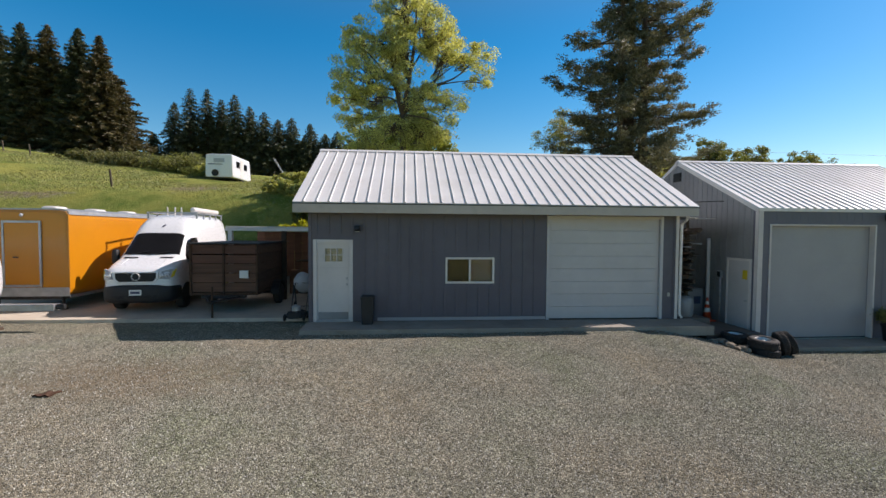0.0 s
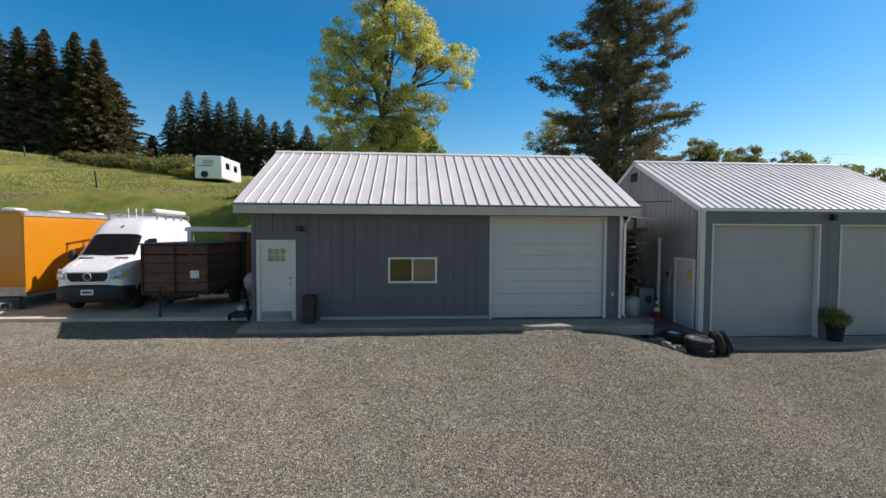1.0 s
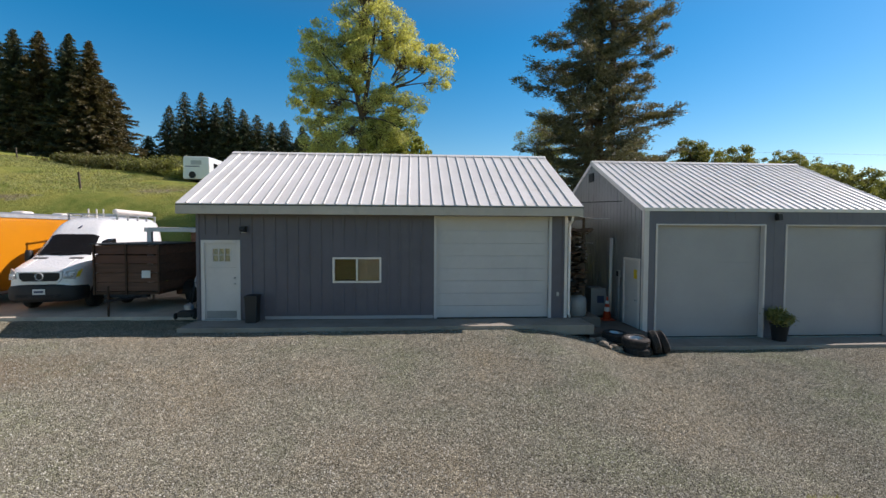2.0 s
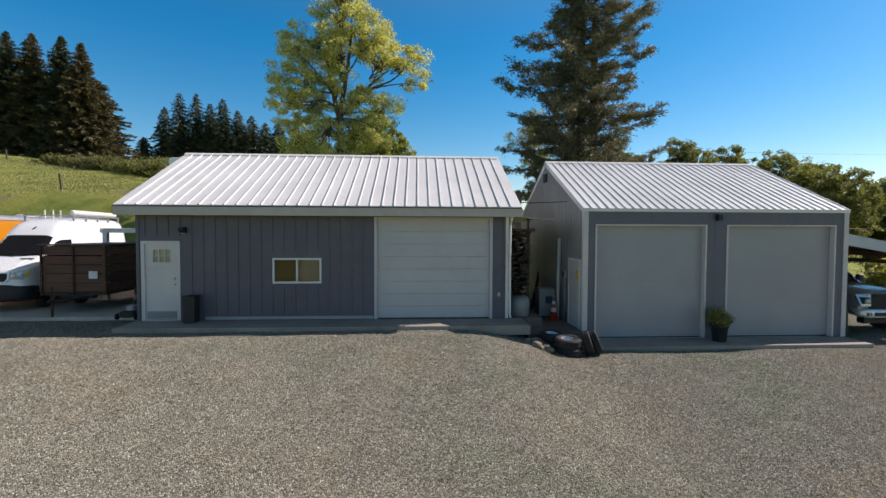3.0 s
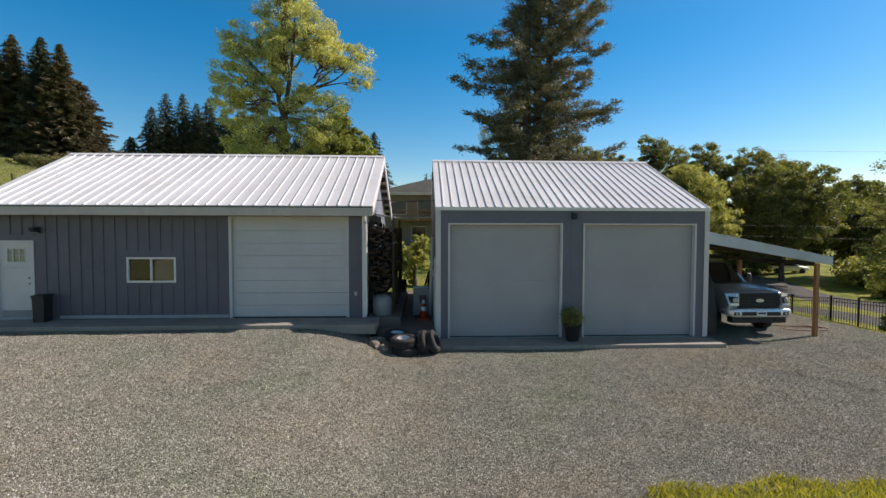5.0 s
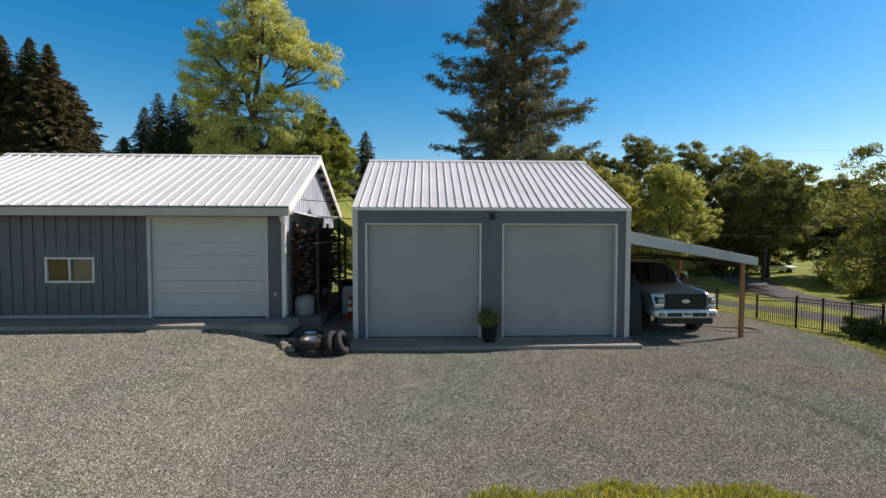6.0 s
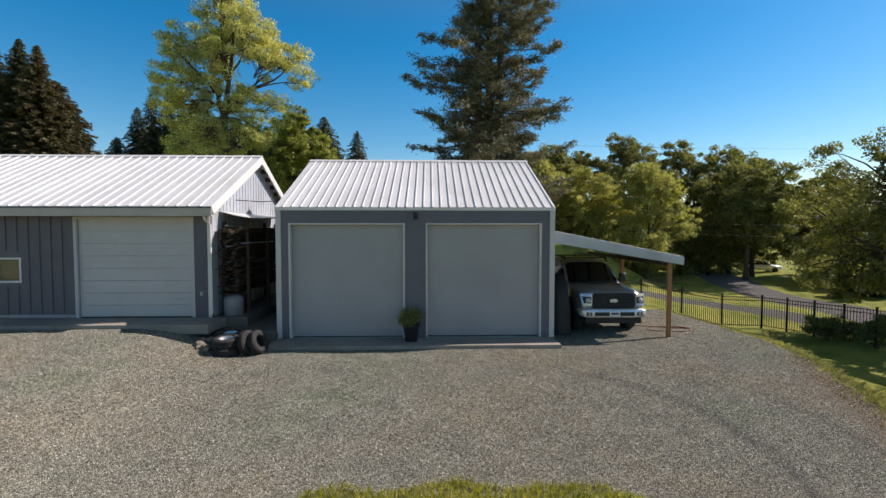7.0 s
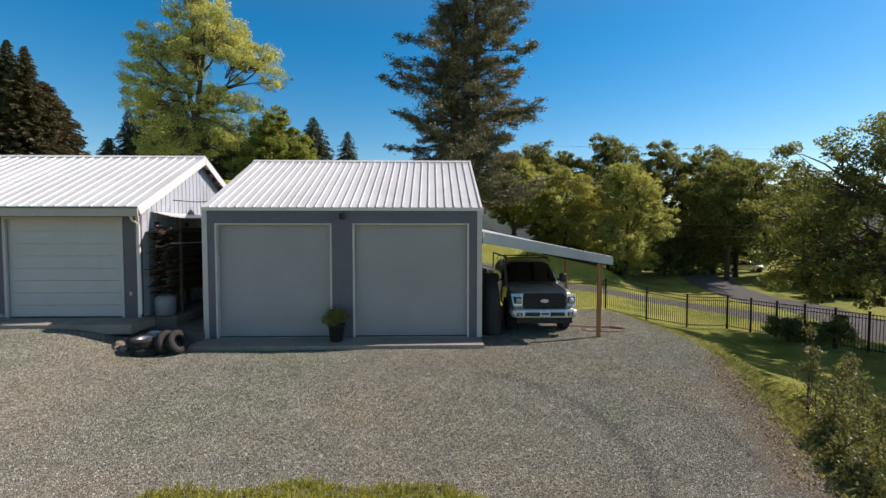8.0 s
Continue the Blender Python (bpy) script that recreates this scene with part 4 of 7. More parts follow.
def pine(name, label, at, height, radius, material, seed, trunks, branches=300):
    """Several bare trunks, long level limbs that turn up at their ends, and flat tufted pads of needles."""
    rng = np.random.default_rng(seed)
    t = thing(name, label, "tree", at)
    for tx, ty, th in trunks:
        bm = tubed([(tx * 0.8, ty * 0.8, -0.4), (tx, ty, th * 0.35), (tx * 1.05, ty, th * 0.7), (tx, ty, th)], [0.46, 0.38, 0.27, 0.04], 9)
        part("trunk", bm, M_BARKP, t, smooth=True)
    bm = bmesh.new()
    Q = []
    for k in range(branches):
        u = 0.16 + 0.84 * ((k + rng.uniform(0, 1)) / branches) ** 1.05
        z = u * height
        tx, ty, th = trunks[rng.integers(len(trunks))]
        if z > th * 0.97:
            tx, ty, th = trunks[0]
        full = radius * min(1.0, 1.35 * (1 - u) ** 0.55)
        ln = full * rng.choice((0.35, 0.55, 0.75, 0.92, 1.05)) * rng.uniform(0.85, 1.1) + 0.25
        az = k * 2.399963 + rng.uniform(-0.4, 0.4)
        d = np.array([math.cos(az), math.sin(az), 0.0])
        side = np.array([-d[1], d[0], 0.0])
        dip, lift = rng.uniform(0.04, 0.22), rng.uniform(0.10, 0.30)
        if d[1] < -0.5 and k % 3:
            ln *= 0.45
        line = lambda w: np.array([tx, ty, z]) + d * ln * w + np.array([0, 0, 1]) * ln * (-dip * w + lift * w ** 3)
        tube(bm, [tuple(line(w)) for w in (0, 0.4, 0.75, 1.0)], [0.03 + 0.009 * ln, 0.02 + 0.006 * ln, 0.02, 0.008], 5, caps=False)
        pads = 4 + int(ln * 2.5)
        for j in range(pads):
            w = rng.uniform(0.30 if k % 2 else 0.52, 1.03)
            c = line(w) + side * rng.normal(0, 0.10 + 0.13 * ln * (1 - 0.6 * w)) + np.array([0, 0, rng.uniform(-0.2, 0.2)])
            tube(bm, [tuple(line(w * 0.9)), tuple(c)], [0.014, 0.006], 3, caps=False)
            m = 46
            r = rng.uniform(0.26, 0.48)
            aim = unit(d * 1.1 + side * rng.normal(0, 0.5) + np.array([0, 0, rng.uniform(0.1, 0.6)]))
            B = c + rng.normal(size=(m, 3)) * r * np.array([0.6, 0.6, 0.27])
            out = unit(aim + rng.normal(size=(m, 3)) * 0.6)
            L = (0.25 * rng.uniform(0.6, 1.25, m))[:, None]
            nrm = unit(np.cross(out, rng.normal(size=(m, 3))))
            Q.append(np.stack([B + nrm * 0.04, B + out * L, B - nrm * 0.04], 1))
    part("branchwork", bm, M_BARKP, t)
    o = new("crown", quad_mesh("crown", np.concatenate(Q), material))
    o.parent = t
    return t


def gz(x, y):
    return float(ground_z(x, y))


def lobes_of(rng, n, rx, ry, z0, z1, rr, waist=0.5):
    """Lobes scattered over an egg-shaped crown."""
    out = []
    for i in range(n):
        u = (i + 0.5) / n
        z = z0 + (z1 - z0) * u
        w = math.sin(math.pi * min(1, (u * 0.85 + 0.12))) ** 0.7
        a = i * 2.4 + rng.uniform(-0.5, 0.5)
        k = rng.uniform(0.35, 0.85) * w
        r = rr * rng.uniform(0.75, 1.2) * (0.55 + 0.45 * w)
        out.append((math.cos(a) * rx * k, math.sin(a) * ry * k, z, r, r, r * 0.8))
    return out


# the tall spring-green tree behind the workshop
MAPLE = [
    # across, height, half width
    (0.2, 16.1, 1.58), (0.1, 14.4, 1.8), (1.8, 13.1, 1.65), (-1.5, 12.2, 1.75), (-3.0, 11.7, 1.07), (-3.6, 10.3, 0.92), (0.3, 11.7, 1.8),
    (2.8, 11.6, 1.6), (4.6, 11.2, 1.15), (5.3, 10.0, 0.9), (1.4, 8.4, 1.35), (3.0, 8.0, 1.1), (-2.6, 9.6, 1.5), (-3.9, 8.6, 0.92),
    (-1.8, 8.3, 1.4), (-3.2, 7.3, 1.05), (-0.8, 10.0, 1.1), (-2.7, 6.1, 1.5), (-0.8, 6.0, 1.5), (1.1, 6.2, 1.6), (2.6, 6.4, 0.95), (0.2, 8.8, 1.1),
]
MAPLE_LOBES = [(x * 1.03, 0.9 * math.sin(3.1 * i), z * 1.02, r, r * 1.15, r * 0.85) for i, (x, z, r) in enumerate(MAPLE)]
broadleaf("maple_tree", "tall tree in bright yellow green spring leaf", (-3.9, 31.6, gz(-3.9, 31.6) - 0.2), MAPLE_LOBES, M_LEAF_MAPLE, 98000, 0.062, 11, 0.24, 0.54, 540, fork=7.6, twigs=22, leaders=[(-0.9, 0.3, 14.0), (0.9, -0.2, 15.5), (3.4, 0.2, 11.0)])
broadleaf("broadleaf_tree", "dense mid green broadleaf tree behind the workshop", (-2.6, 43.5, gz(-2.6, 43.5)), lobes_of(np.random.default_rng(3), 12, 3.6, 3, 2.5, 9.6, 2.0), M_LEAF_FRESH, 60000, 0.10, 12, 0.3, 0.5, 460)
broadleaf("pale_tree", "small pale tree in early leaf", (17.0, 60.0, gz(17, 60)), lobes_of(np.random.default_rng(4), 8, 2.4, 2.4, 7, 16, 1.7), M_LEAF_PALE, 12000, 0.10, 13, 0.25, 0.7, 150)


# the tall pine clump behind the garage
pine("pine_tree", "tall dark pine with several bare trunks showing", (14.85, 37.4, gz(14.85, 37.4) - 0.1), 26.5, 6.1, M_NEEDLE_P, 21, ((-0.75, 0.0, 24.5), (0.2, 0.4, 25.5), (0.95, -0.3, 23.5)))

# big conifers on the left rise
LC = [(-55.0, 66, 16.7), (-51.7, 66, 16.9), (-47.8, 66, 17.0), (-44.5, 65, 16.2), (-60.2, 68, 17.0), (-64.8, 67, 16.5), (-49.8, 69, 12.6), (-53.6, 70, 12.8), (-45.6, 69, 12.4), (-57.6, 70, 13.0), (-63, 71, 15)]
for i, (x, y, h) in enumerate(LC):
    conifer("spruce_tree", "large dark green conifer on the grassy rise", (x, y, gz(x, y) - 0.2), h, (4.9, 4.9, 4.9, 4.2)[i] if i < 4 else 5.2, M_NEEDLE_B if i in (1, 3, 8) else M_NEEDLE, 40 + i, branches=300, sprays=34, spray=0.72, skirt=0.02, power=0.74 if i < 4 else 0.5, ragged=0.42, reps=6, slim=0.8, upturn=0.12, group="conifers on the rise")
conifer("spruce_tree", "broad brownish conifer at the end of the group", (-58.2, 86, gz(-58.2, 86) - 0.3), 14.0, 5.6, M_NEEDLE_B, 57, branches=260, sprays=30, spray=0.8, skirt=0.02, power=0.4, ragged=0.35, reps=6, group="conifers on the rise")
# the row of smaller, farther conifers
rr = np.random.default_rng(8)
ROW = [(-52.2, 21.0), (-48.9, 27.2), (-45.4, 29.6), (-42.6, 29.9), (-40.0, 28.0), (-37.1, 28.8), (-34.3, 26.5), (-31.6, 25.5), (-28.7, 24.0), (-26.3, 24.6), (-22.7, 23.4), (-19.8, 21.5), (-17.4, 22.0), (-14.6, 20.5), (-12.0, 20.0)]
ROW += [(x + 1.6, z - 3.5) for x, z in ROW]
for i, (x, topz) in enumerate(ROW):
    y = 92 + (rr.uniform(2.5, 5) if i >= 15 else rr.uniform(-1, 1))
    conifer("spruce_tree", "dark conifer in a row behind the hill", (x, y, 8.6), topz - 8.6, 4.4 if i != 7 else 5.2, M_NEEDLE, 70 + i, branches=230, sprays=16, spray=0.85, skirt=0.02, power=0.6, ragged=0.3, reps=4, group="conifer row behind the hill")
# a few farther conifers behind the house
for i, (x, zt) in enumerate(((4.9, 11.0), (5.9, 11.4), (7.3, 12.6), (8.4, 11.6), (9.5, 12.3))):
    conifer("spruce_tree", "small dark spruce behind the house", (x + 1.0, 70.0 + 1.5 * (i % 2), gz(x, 70)), zt - gz(x, 70) + 0.4, 1.9, M_NEEDLE, 95 + i, branches=90, sprays=10, spray=0.6, group="spruces behind the house")
# two spruces behind the workshop's far end
for i, (x, y, zt, r) in enumerate(((-7.8, 77, 21.6, 6.2), (-4.2, 89, 21.9, 5.6))):
    conifer("spruce_tree", "dark spruce behind the sheds", (x, y, gz(x, y)), zt - gz(x, y), r, M_NEEDLE, 91 + i, branches=200, sprays=18, spray=0.8, power=0.72, reps=5, group="spruces behind the sheds")

# the wood to the east
EAST = [
    # x, y, top z, crown half width, kind
    (20.5, 45, 10.3, 2.8, 1), (24.0, 50, 12.0, 3.2, 0), (27.5, 52, 12.2, 3.4, 0), (33.0, 52, 14.6, 4.4, 0), (41.2, 55, 14.6, 4.4, 0), (46.8, 54, 13.6, 4.6, 0),
    (41.7, 44.0, 9.6, 4.8, 0), (46.8, 50, 10.0, 4.6, 0), (52.0, 47, 8.6, 4.6, 0),
]
for i, (x, y, zt, r, kind) in enumerate(EAST):
    base = gz(x, y)
    h = zt - base
    rng = np.random.default_rng(100 + i)
    lob = lobes_of(rng, 13, r, r, h * (0.36 if i == 6 else 0.2), h * 0.9, r * 0.56)
    broadleaf("oak_tree", "full dark green broadleaf tree beyond the garage", (x, y, base), lob, (M_LEAF_GREEN, M_LEAF_LIGHT)[kind], 72000, 0.10, 120 + i, 0.22, 0.58, 620, group="broadleaf wood", fork=h * 0.3)
for i, (x, y, zt, r) in enumerate(((25.6, 44.6, 9.2, 3.3), (29.9, 40.6, 9.5, 3.5))):
    base = gz(x, y)
    h = zt - base
    lob = lobes_of(np.random.default_rng(150 + i), 13, r, r, h * 0.12, h * 0.88, r * 0.5)
    broadleaf("birch_tree", "light green small leaved tree on the lawn", (x, y, base), lob, M_LEAF_LIGHT, 76000, 0.075, 160 + i, 0.16, 0.46, 800, group="light trees on the lawn")
# the big tree that overhangs the fence
base = gz(35.0, 20.2)
lob = lobes_of(np.random.default_rng(171), 31, 7.2, 6.4, 2.3, 10.9, 2.05)
broadleaf("oak_tree", "large broadleaf tree that shades the lawn by the fence", (35.0, 20.2, base), lob, M_LEAF_GREEN, 115000, 0.068, 172, 0.42, 0.55, 620, fork=3.4)

# ---- vehicles ----
def loft(stations, seg=9, power=4.0):
    """A body from stations (y, half width low, half width high, z low, z high): rounded box sections."""
    bm = bmesh.new()
    rings = []
    for y, wl, wh, z0, z1 in stations:
        ring = []
        n = seg * 4
        for k in range(n):
            t = 2 * math.pi * (k + 0.5) / n
            c, s = math.cos(t), math.sin(t)
            cx = math.copysign(abs(c) ** (2 / power), c)
            sz = math.copysign(abs(s) ** (2 / power), s)
            v = (sz + 1) / 2
            w = wl + (wh - wl) * max(0.0, (v - 0.35) / 0.65) ** 1.4
            ring.append(bm.verts.new((cx * w, y, z0 + (z1 - z0) * v)))
        rings.append(ring)
    n = len(rings[0])
    for r, s in zip(rings, rings[1:]):
        for k in range(n):
            bm.faces.new((r[k], r[(k + 1) % n], s[(k + 1) % n], s[k]))
    bm.faces.new(rings[0])
    bm.faces.new(rings[-1][::-1])
    bmesh.ops.recalc_face_normals(bm, faces=bm.faces)
    return bm


def station_at(stations, y):
    for p, q in zip(stations, stations[1:]):
        if p[0] <= y <= q[0]:
            u = (y - p[0]) / (q[0] - p[0])
            return [a + (b - a) * u for a, b in zip(p, q)]
    return stations[-1]


def skin_top(stations, power, x, y):
    """Height of a lofted body's upper skin over (x, y)."""
    _, wl, wh, z0, z1 = station_at(stations, y)
    c = min(0.999, abs(x) / wh) ** (power / 2)
    return z0 + (z1 - z0) * (1 + math.sqrt(1 - c * c) ** (2 / power)) / 2


def skin_side(stations, power, y, z):
    """Half width of a lofted body at (y, z)."""
    _, wl, wh, z0, z1 = station_at(stations, y)
    v = min(0.999, max(0.001, (z - z0) / (z1 - z0)))
    w = wl + (wh - wl) * max(0.0, (v - 0.35) / 0.65) ** 1.4
    return w * math.sqrt(max(0.0, 1 - abs(2 * v - 1) ** power)) ** (2 / power)


def sheet(rows, thick):
    """A pane from rows of points, with a rim drawn inwards."""
    bm = bmesh.new()
    grid = [[bm.verts.new(p) for p in row] for row in rows]
    for a, b in zip(grid, grid[1:]):
        for i in range(len(a) - 1):
            bm.faces.new((a[i], a[i + 1], b[i + 1], b[i]))
    bmesh.ops.recalc_face_normals(bm, faces=bm.faces)
    bmesh.ops.solidify(bm, geom=list(bm.faces), thickness=thick)
    return bm


def screen_on(stations, power, y0, y1, half0, half1, up=0.012, nx=12, ny=8, sag=0.0):
    """A windscreen lying on the body from y0 to y1; its foot bows forward by sag at the middle."""
    rows = []
    for j in range(ny + 1):
        v = j / ny
        half = half0 + (half1 - half0) * v
        row = []
        for i in range(nx + 1):
            x = half * (2 * i / nx - 1)
            y = y0 + (y1 - y0) * v - sag * (1 - v) * (1 - (x / half) ** 2)
            row.append((x, y - up * 0.6, skin_top(stations, power, x, y) + up))
        rows.append(row)
    return sheet(rows, 0.006)


def side_glass(stations, power, side, edge, up=0.008, n=8):
    """A side window lying on the body; edge gives (y, z low, z high) along it."""
    rows = []
    for y, lo, hi in edge:
        rows.append([(side * (skin_side(stations, power, y, lo + (hi - lo) * k / n) + up), y, lo + (hi - lo) * k / n) for k in range(n + 1)])
    return sheet(rows, 0.006)


def patch(corners, thick=0.012):
    """A thin pane through four corners."""
    bm = bmesh.new()
    a = [Vector(c) for c in corners]
    n = (a[1] - a[0]).cross(a[3] - a[0]).normalized() * thick
    v = [bm.verts.new(p + n) for p in a] + [bm.verts.new(p - n) for p in a]
    for f in ((0, 1, 2, 3), (7, 6, 5, 4), (0, 4, 5, 1), (1, 5, 6, 2), (2, 6, 7, 3), (3, 7, 4, 0)):
        bm.faces.new([v[i] for i in f])
    bmesh.ops.recalc_face_normals(bm, faces=bm.faces)
    return bm


def wheel(parent, x, y, r, w, rim=M_STEEL, out=1):
    t = part("tyre", lathe([(r * 0.62, -w / 2), (r * 0.9, -w / 2), (r * 0.985, -w * 0.36), (r, -w * 0.2), (r, w * 0.2), (r * 0.985, w * 0.36), (r * 0.9, w / 2), (r * 0.62, w / 2)], 28, "x"), M_RUBBER, parent, smooth=True)
    t.matrix_basis = pose(x, y, r)
    h = part("rim", lathe([(0.02, -w * 0.30), (r * 0.6, -w * 0.42), (r * 0.63, -w * 0.3), (r * 0.63, w * 0.3), (r * 0.6, w * 0.42), (r * 0.5, w * 0.3), (r * 0.22, w * 0.34), (r * 0.2, w * 0.42), (0.02, w * 0.42)], 20, "x"), rim, t)
    if out < 0:
        h.matrix_basis = pose(0, 0, 0, 0, 0, 180)
    return t


def number_plate(parent, y, z, w=0.31, h=0.15):
    p = part("number_plate", bbox(-w / 2, w / 2, y - 0.012, y, z - h / 2, z + h / 2, bevel=0.006), M_PLATE, parent)
    part("bar", bbox(-w * 0.38, w * 0.38, y - 0.0165, y - 0.0125, z - h * 0.2, z + h * 0.2), M_INK, p)
    return p


VAN = [
    (0.0, 0.70, 0.62, 0.45, 1.17), (0.05, 0.84, 0.76, 0.38, 1.25), (0.22, 0.95, 0.88, 0.34, 1.34), (0.55, 0.99, 0.92, 0.34, 1.47),
    (0.85, 1.0, 0.93, 0.34, 1.57), (0.96, 1.0, 0.91, 0.34, 1.62), (1.35, 1.0, 0.855, 0.34, 1.99), (1.68, 1.0, 0.815, 0.34, 2.30), (1.85, 1.0, 0.80, 0.34, 2.49), (2.1, 1.0, 0.79, 0.34, 2.69), (2.45, 1.0, 0.79, 0.34, 2.84),
    (3.1, 1.0, 0.80, 0.34, 2.94), (5.4, 1.0, 0.80, 0.36, 2.94), (5.75, 1.0, 0.79, 0.4, 2.90), (5.88, 0.97, 0.80, 0.46, 2.72), (5.93, 0.9, 0.7, 0.5, 2.4)]


def van(at, label, rack, turn=0.0):
    v = thing("cargo_van", label, "van", at, turn)
    v.matrix_basis = v.matrix_basis @ Matrix.Diagonal((0.96, 1.0, 0.99, 1.0))
    part("body", loft(VAN, 10, 7.0), M_VANW, v, smooth=True)
    # black bumper and lower cladding
    bump = loft([(-0.08, 0.55, 0.55, 0.42, 0.76), (-0.05, 0.74, 0.74, 0.34, 0.82), (0.06, 0.90, 0.90, 0.30, 0.84), (0.24, 0.99, 0.99, 0.28, 0.86), (0.55, 1.02, 1.02, 0.28, 0.84), (0.57, 0.9, 0.9, 0.34, 0.80)], 7, 5)
    part("bumper", bump, M_BLACK, v, "dark grey plastic bumper", smooth=True)
    part("air_intake", bbox(-0.62, 0.62, -0.088, -0.06, 0.44, 0.54, bevel=0.01), M_RUBBER, v)
    # grille with bars, a pale surround and a round emblem
    g = part("grille", prism([(-0.44, 0.93), (0.44, 0.93), (0.53, 1.02), (0.54, 1.17), (-0.54, 1.17), (-0.53, 1.02)], -0.045, 0.06), M_BLACK, v)
    for k in range(4):
        part("bar", bbox(-0.46 - 0.015 * k, 0.46 + 0.015 * k, -0.058, -0.046, 0.965 + 0.052 * k, 0.985 + 0.052 * k, bevel=0.003), M_RUBBER, g)
    rim = [(-0.48, 0.885), (0.48, 0.885), (0.59, 1.01), (0.60, 1.20), (0.545, 1.20), (0.535, 1.02), (0.45, 0.925), (-0.45, 0.925), (-0.535, 1.02), (-0.545, 1.20), (-0.60, 1.20), (-0.59, 1.01)]
    part("surround", prism(rim, -0.055, 0.05), M_VANW, g)
    part("surround", bbox(-0.60, 0.60, -0.052, 0.08, 1.175, 1.215, bevel=0.012), M_VANW, g)
    e = part("emblem", lathe([(0.105, 0), (0.118, 0.015), (0.105, 0.028), (0.092, 0.012), (0.092, 0.004), (0.01, 0.004)], 24), M_CHROME, g)
    e.matrix_basis = pose(0, -0.058, 1.07, 90)
    part("emblem_field", lathe([(0.09, 0.0), (0.09, 0.006), (0.01, 0.006)], 20), M_BLACK, g).matrix_basis = pose(0, -0.0575, 1.07, 90)
    for s in (-1, 1):
        h = part("headlight", patch([(s * 0.62, -0.03, 1.0), (s * 0.86, 0.075, 0.97), (s * 0.945, 0.30, 1.28), (s * 0.66, 0.03, 1.21)], 0.03), M_LAMP, v, "clear swept-back headlight")
        for cx, cy, cz, r in ((0.69, -0.03, 1.09, 0.065), (0.81, 0.06, 1.10, 0.055)):
            lens = part("reflector", lathe([(r, 0), (r * 1.05, 0.02), (r * 0.7, 0.035), (0.004, 0.042)], 14), M_CHROME, h, smooth=True)
            lens.matrix_basis = pose(s * cx, cy, cz, 90, 0, s * 24)
        part("turn_lamp", patch([(s * 0.86, 0.10, 1.02), (s * 0.92, 0.20, 1.05), (s * 0.95, 0.31, 1.26), (s * 0.89, 0.20, 1.2)], 0.034), M_YELLOW, h, "amber turn lamp")
        # cowl vents, side glass, mirror
        vent = screen_on(VAN, 7.0, 0.78, 0.87, 0.19, 0.19, 0.010, 6, 2)
        bmesh.ops.translate(vent, verts=vent.verts, vec=(s * 0.50, 0, -0.002))
        part("cowl_vent", vent, M_BLACK, v, "black cowl vent")
        part("side_window", side_glass(VAN, 7.0, s, [(1.20, 1.50, 1.62), (1.4, 1.46, 1.88), (1.62, 1.44, 2.08), (1.85, 1.42, 2.15), (2.30, 1.42, 2.16)]), M_DGLASS, v, "dark door glass")
        part("mirror", loft([(1.30, 0.06, 0.05, 1.40, 1.74), (1.34, 0.10, 0.09, 1.34, 1.82), (1.46, 0.10, 0.09, 1.34, 1.82), (1.49, 0.07, 0.06, 1.4, 1.76)], 5, 4), M_BLACK, v, smooth=True).matrix_basis = pose(s * 1.16, -0.08, -0.02)
        part("mirror_arm", bbox(min(s * 0.95, s * 1.12), max(s * 0.95, s * 1.12), 1.40, 1.46, 1.40, 1.46), M_BLACK, v)
        for y in (1.28, 2.42):
            part("door_seam", bbox(s * 0.998 - 0.004, s * 0.998 + 0.004, y, y + 0.012, 0.6, 1.5), M_BLACK, v)
        part("door_handle", bbox(s * 1.005 - 0.015, s * 1.005 + 0.015, 2.22, 2.36, 1.28, 1.32, bevel=0.006), M_BLACK, v)
        part("rub_strip", bbox(s * 1.002 - 0.012, s * 1.002 + 0.012, 1.5, 5.6, 0.74, 0.90, bevel=0.006), M_BLACK, v)
        part("sill_cladding", bbox(s * 1.0 - 0.02, s * 1.0 + 0.02, 1.5, 4.2, 0.32, 0.62, bevel=0.01), M_BLACK, v)
        part("tail_light", bbox(s * 0.93 - 0.05, s * 0.93 + 0.05, 5.88, 5.94, 1.0, 1.5, bevel=0.01), M_RED, v)
        wheel(v, s * 0.88, 1.02, 0.35, 0.24, M_STEEL, s)
        wheel(v, s * 0.88, 4.70, 0.35, 0.24, M_STEEL, s)
        part("wheel_arch", prism_x([(1.02 + 0.46 * math.cos(a), 0.34 + 0.46 * math.sin(a)) for a in np.linspace(0, math.pi, 9)], s * 0.99 - 0.02, s * 0.99 + 0.02), M_BLACK, v)
    part("windshield", screen_on(VAN, 7.0, 1.03, 1.68, 0.80, 0.725, 0.012, 14, 10, 0.05), M_DGLASS, v, "dark windshield")
    for x in (-0.55, 0.05):
        part("wiper", tubed([(x - 0.12, 0.96, skin_top(VAN, 7.0, x, 0.96) + 0.03), (x + 0.48, 1.06, skin_top(VAN, 7.0, x + 0.48, 1.06) + 0.035)], 0.012, 5), M_BLACK, v)
    for k in range(2):
        part("hood_line", tubed([((-0.55 + 1.1 * k), y, skin_top(VAN, 7.0, -0.55 + 1.1 * k, y) + 0.001) for y in (0.15, 0.4, 0.6, 0.76)], 0.009, 5), M_VANW, v)
    part("badge", prism([(-0.05, 2.50), (0.03, 2.50), (0.09, 2.60), (0.0, 2.545)], 1.86, 1.92), M_INK, v)
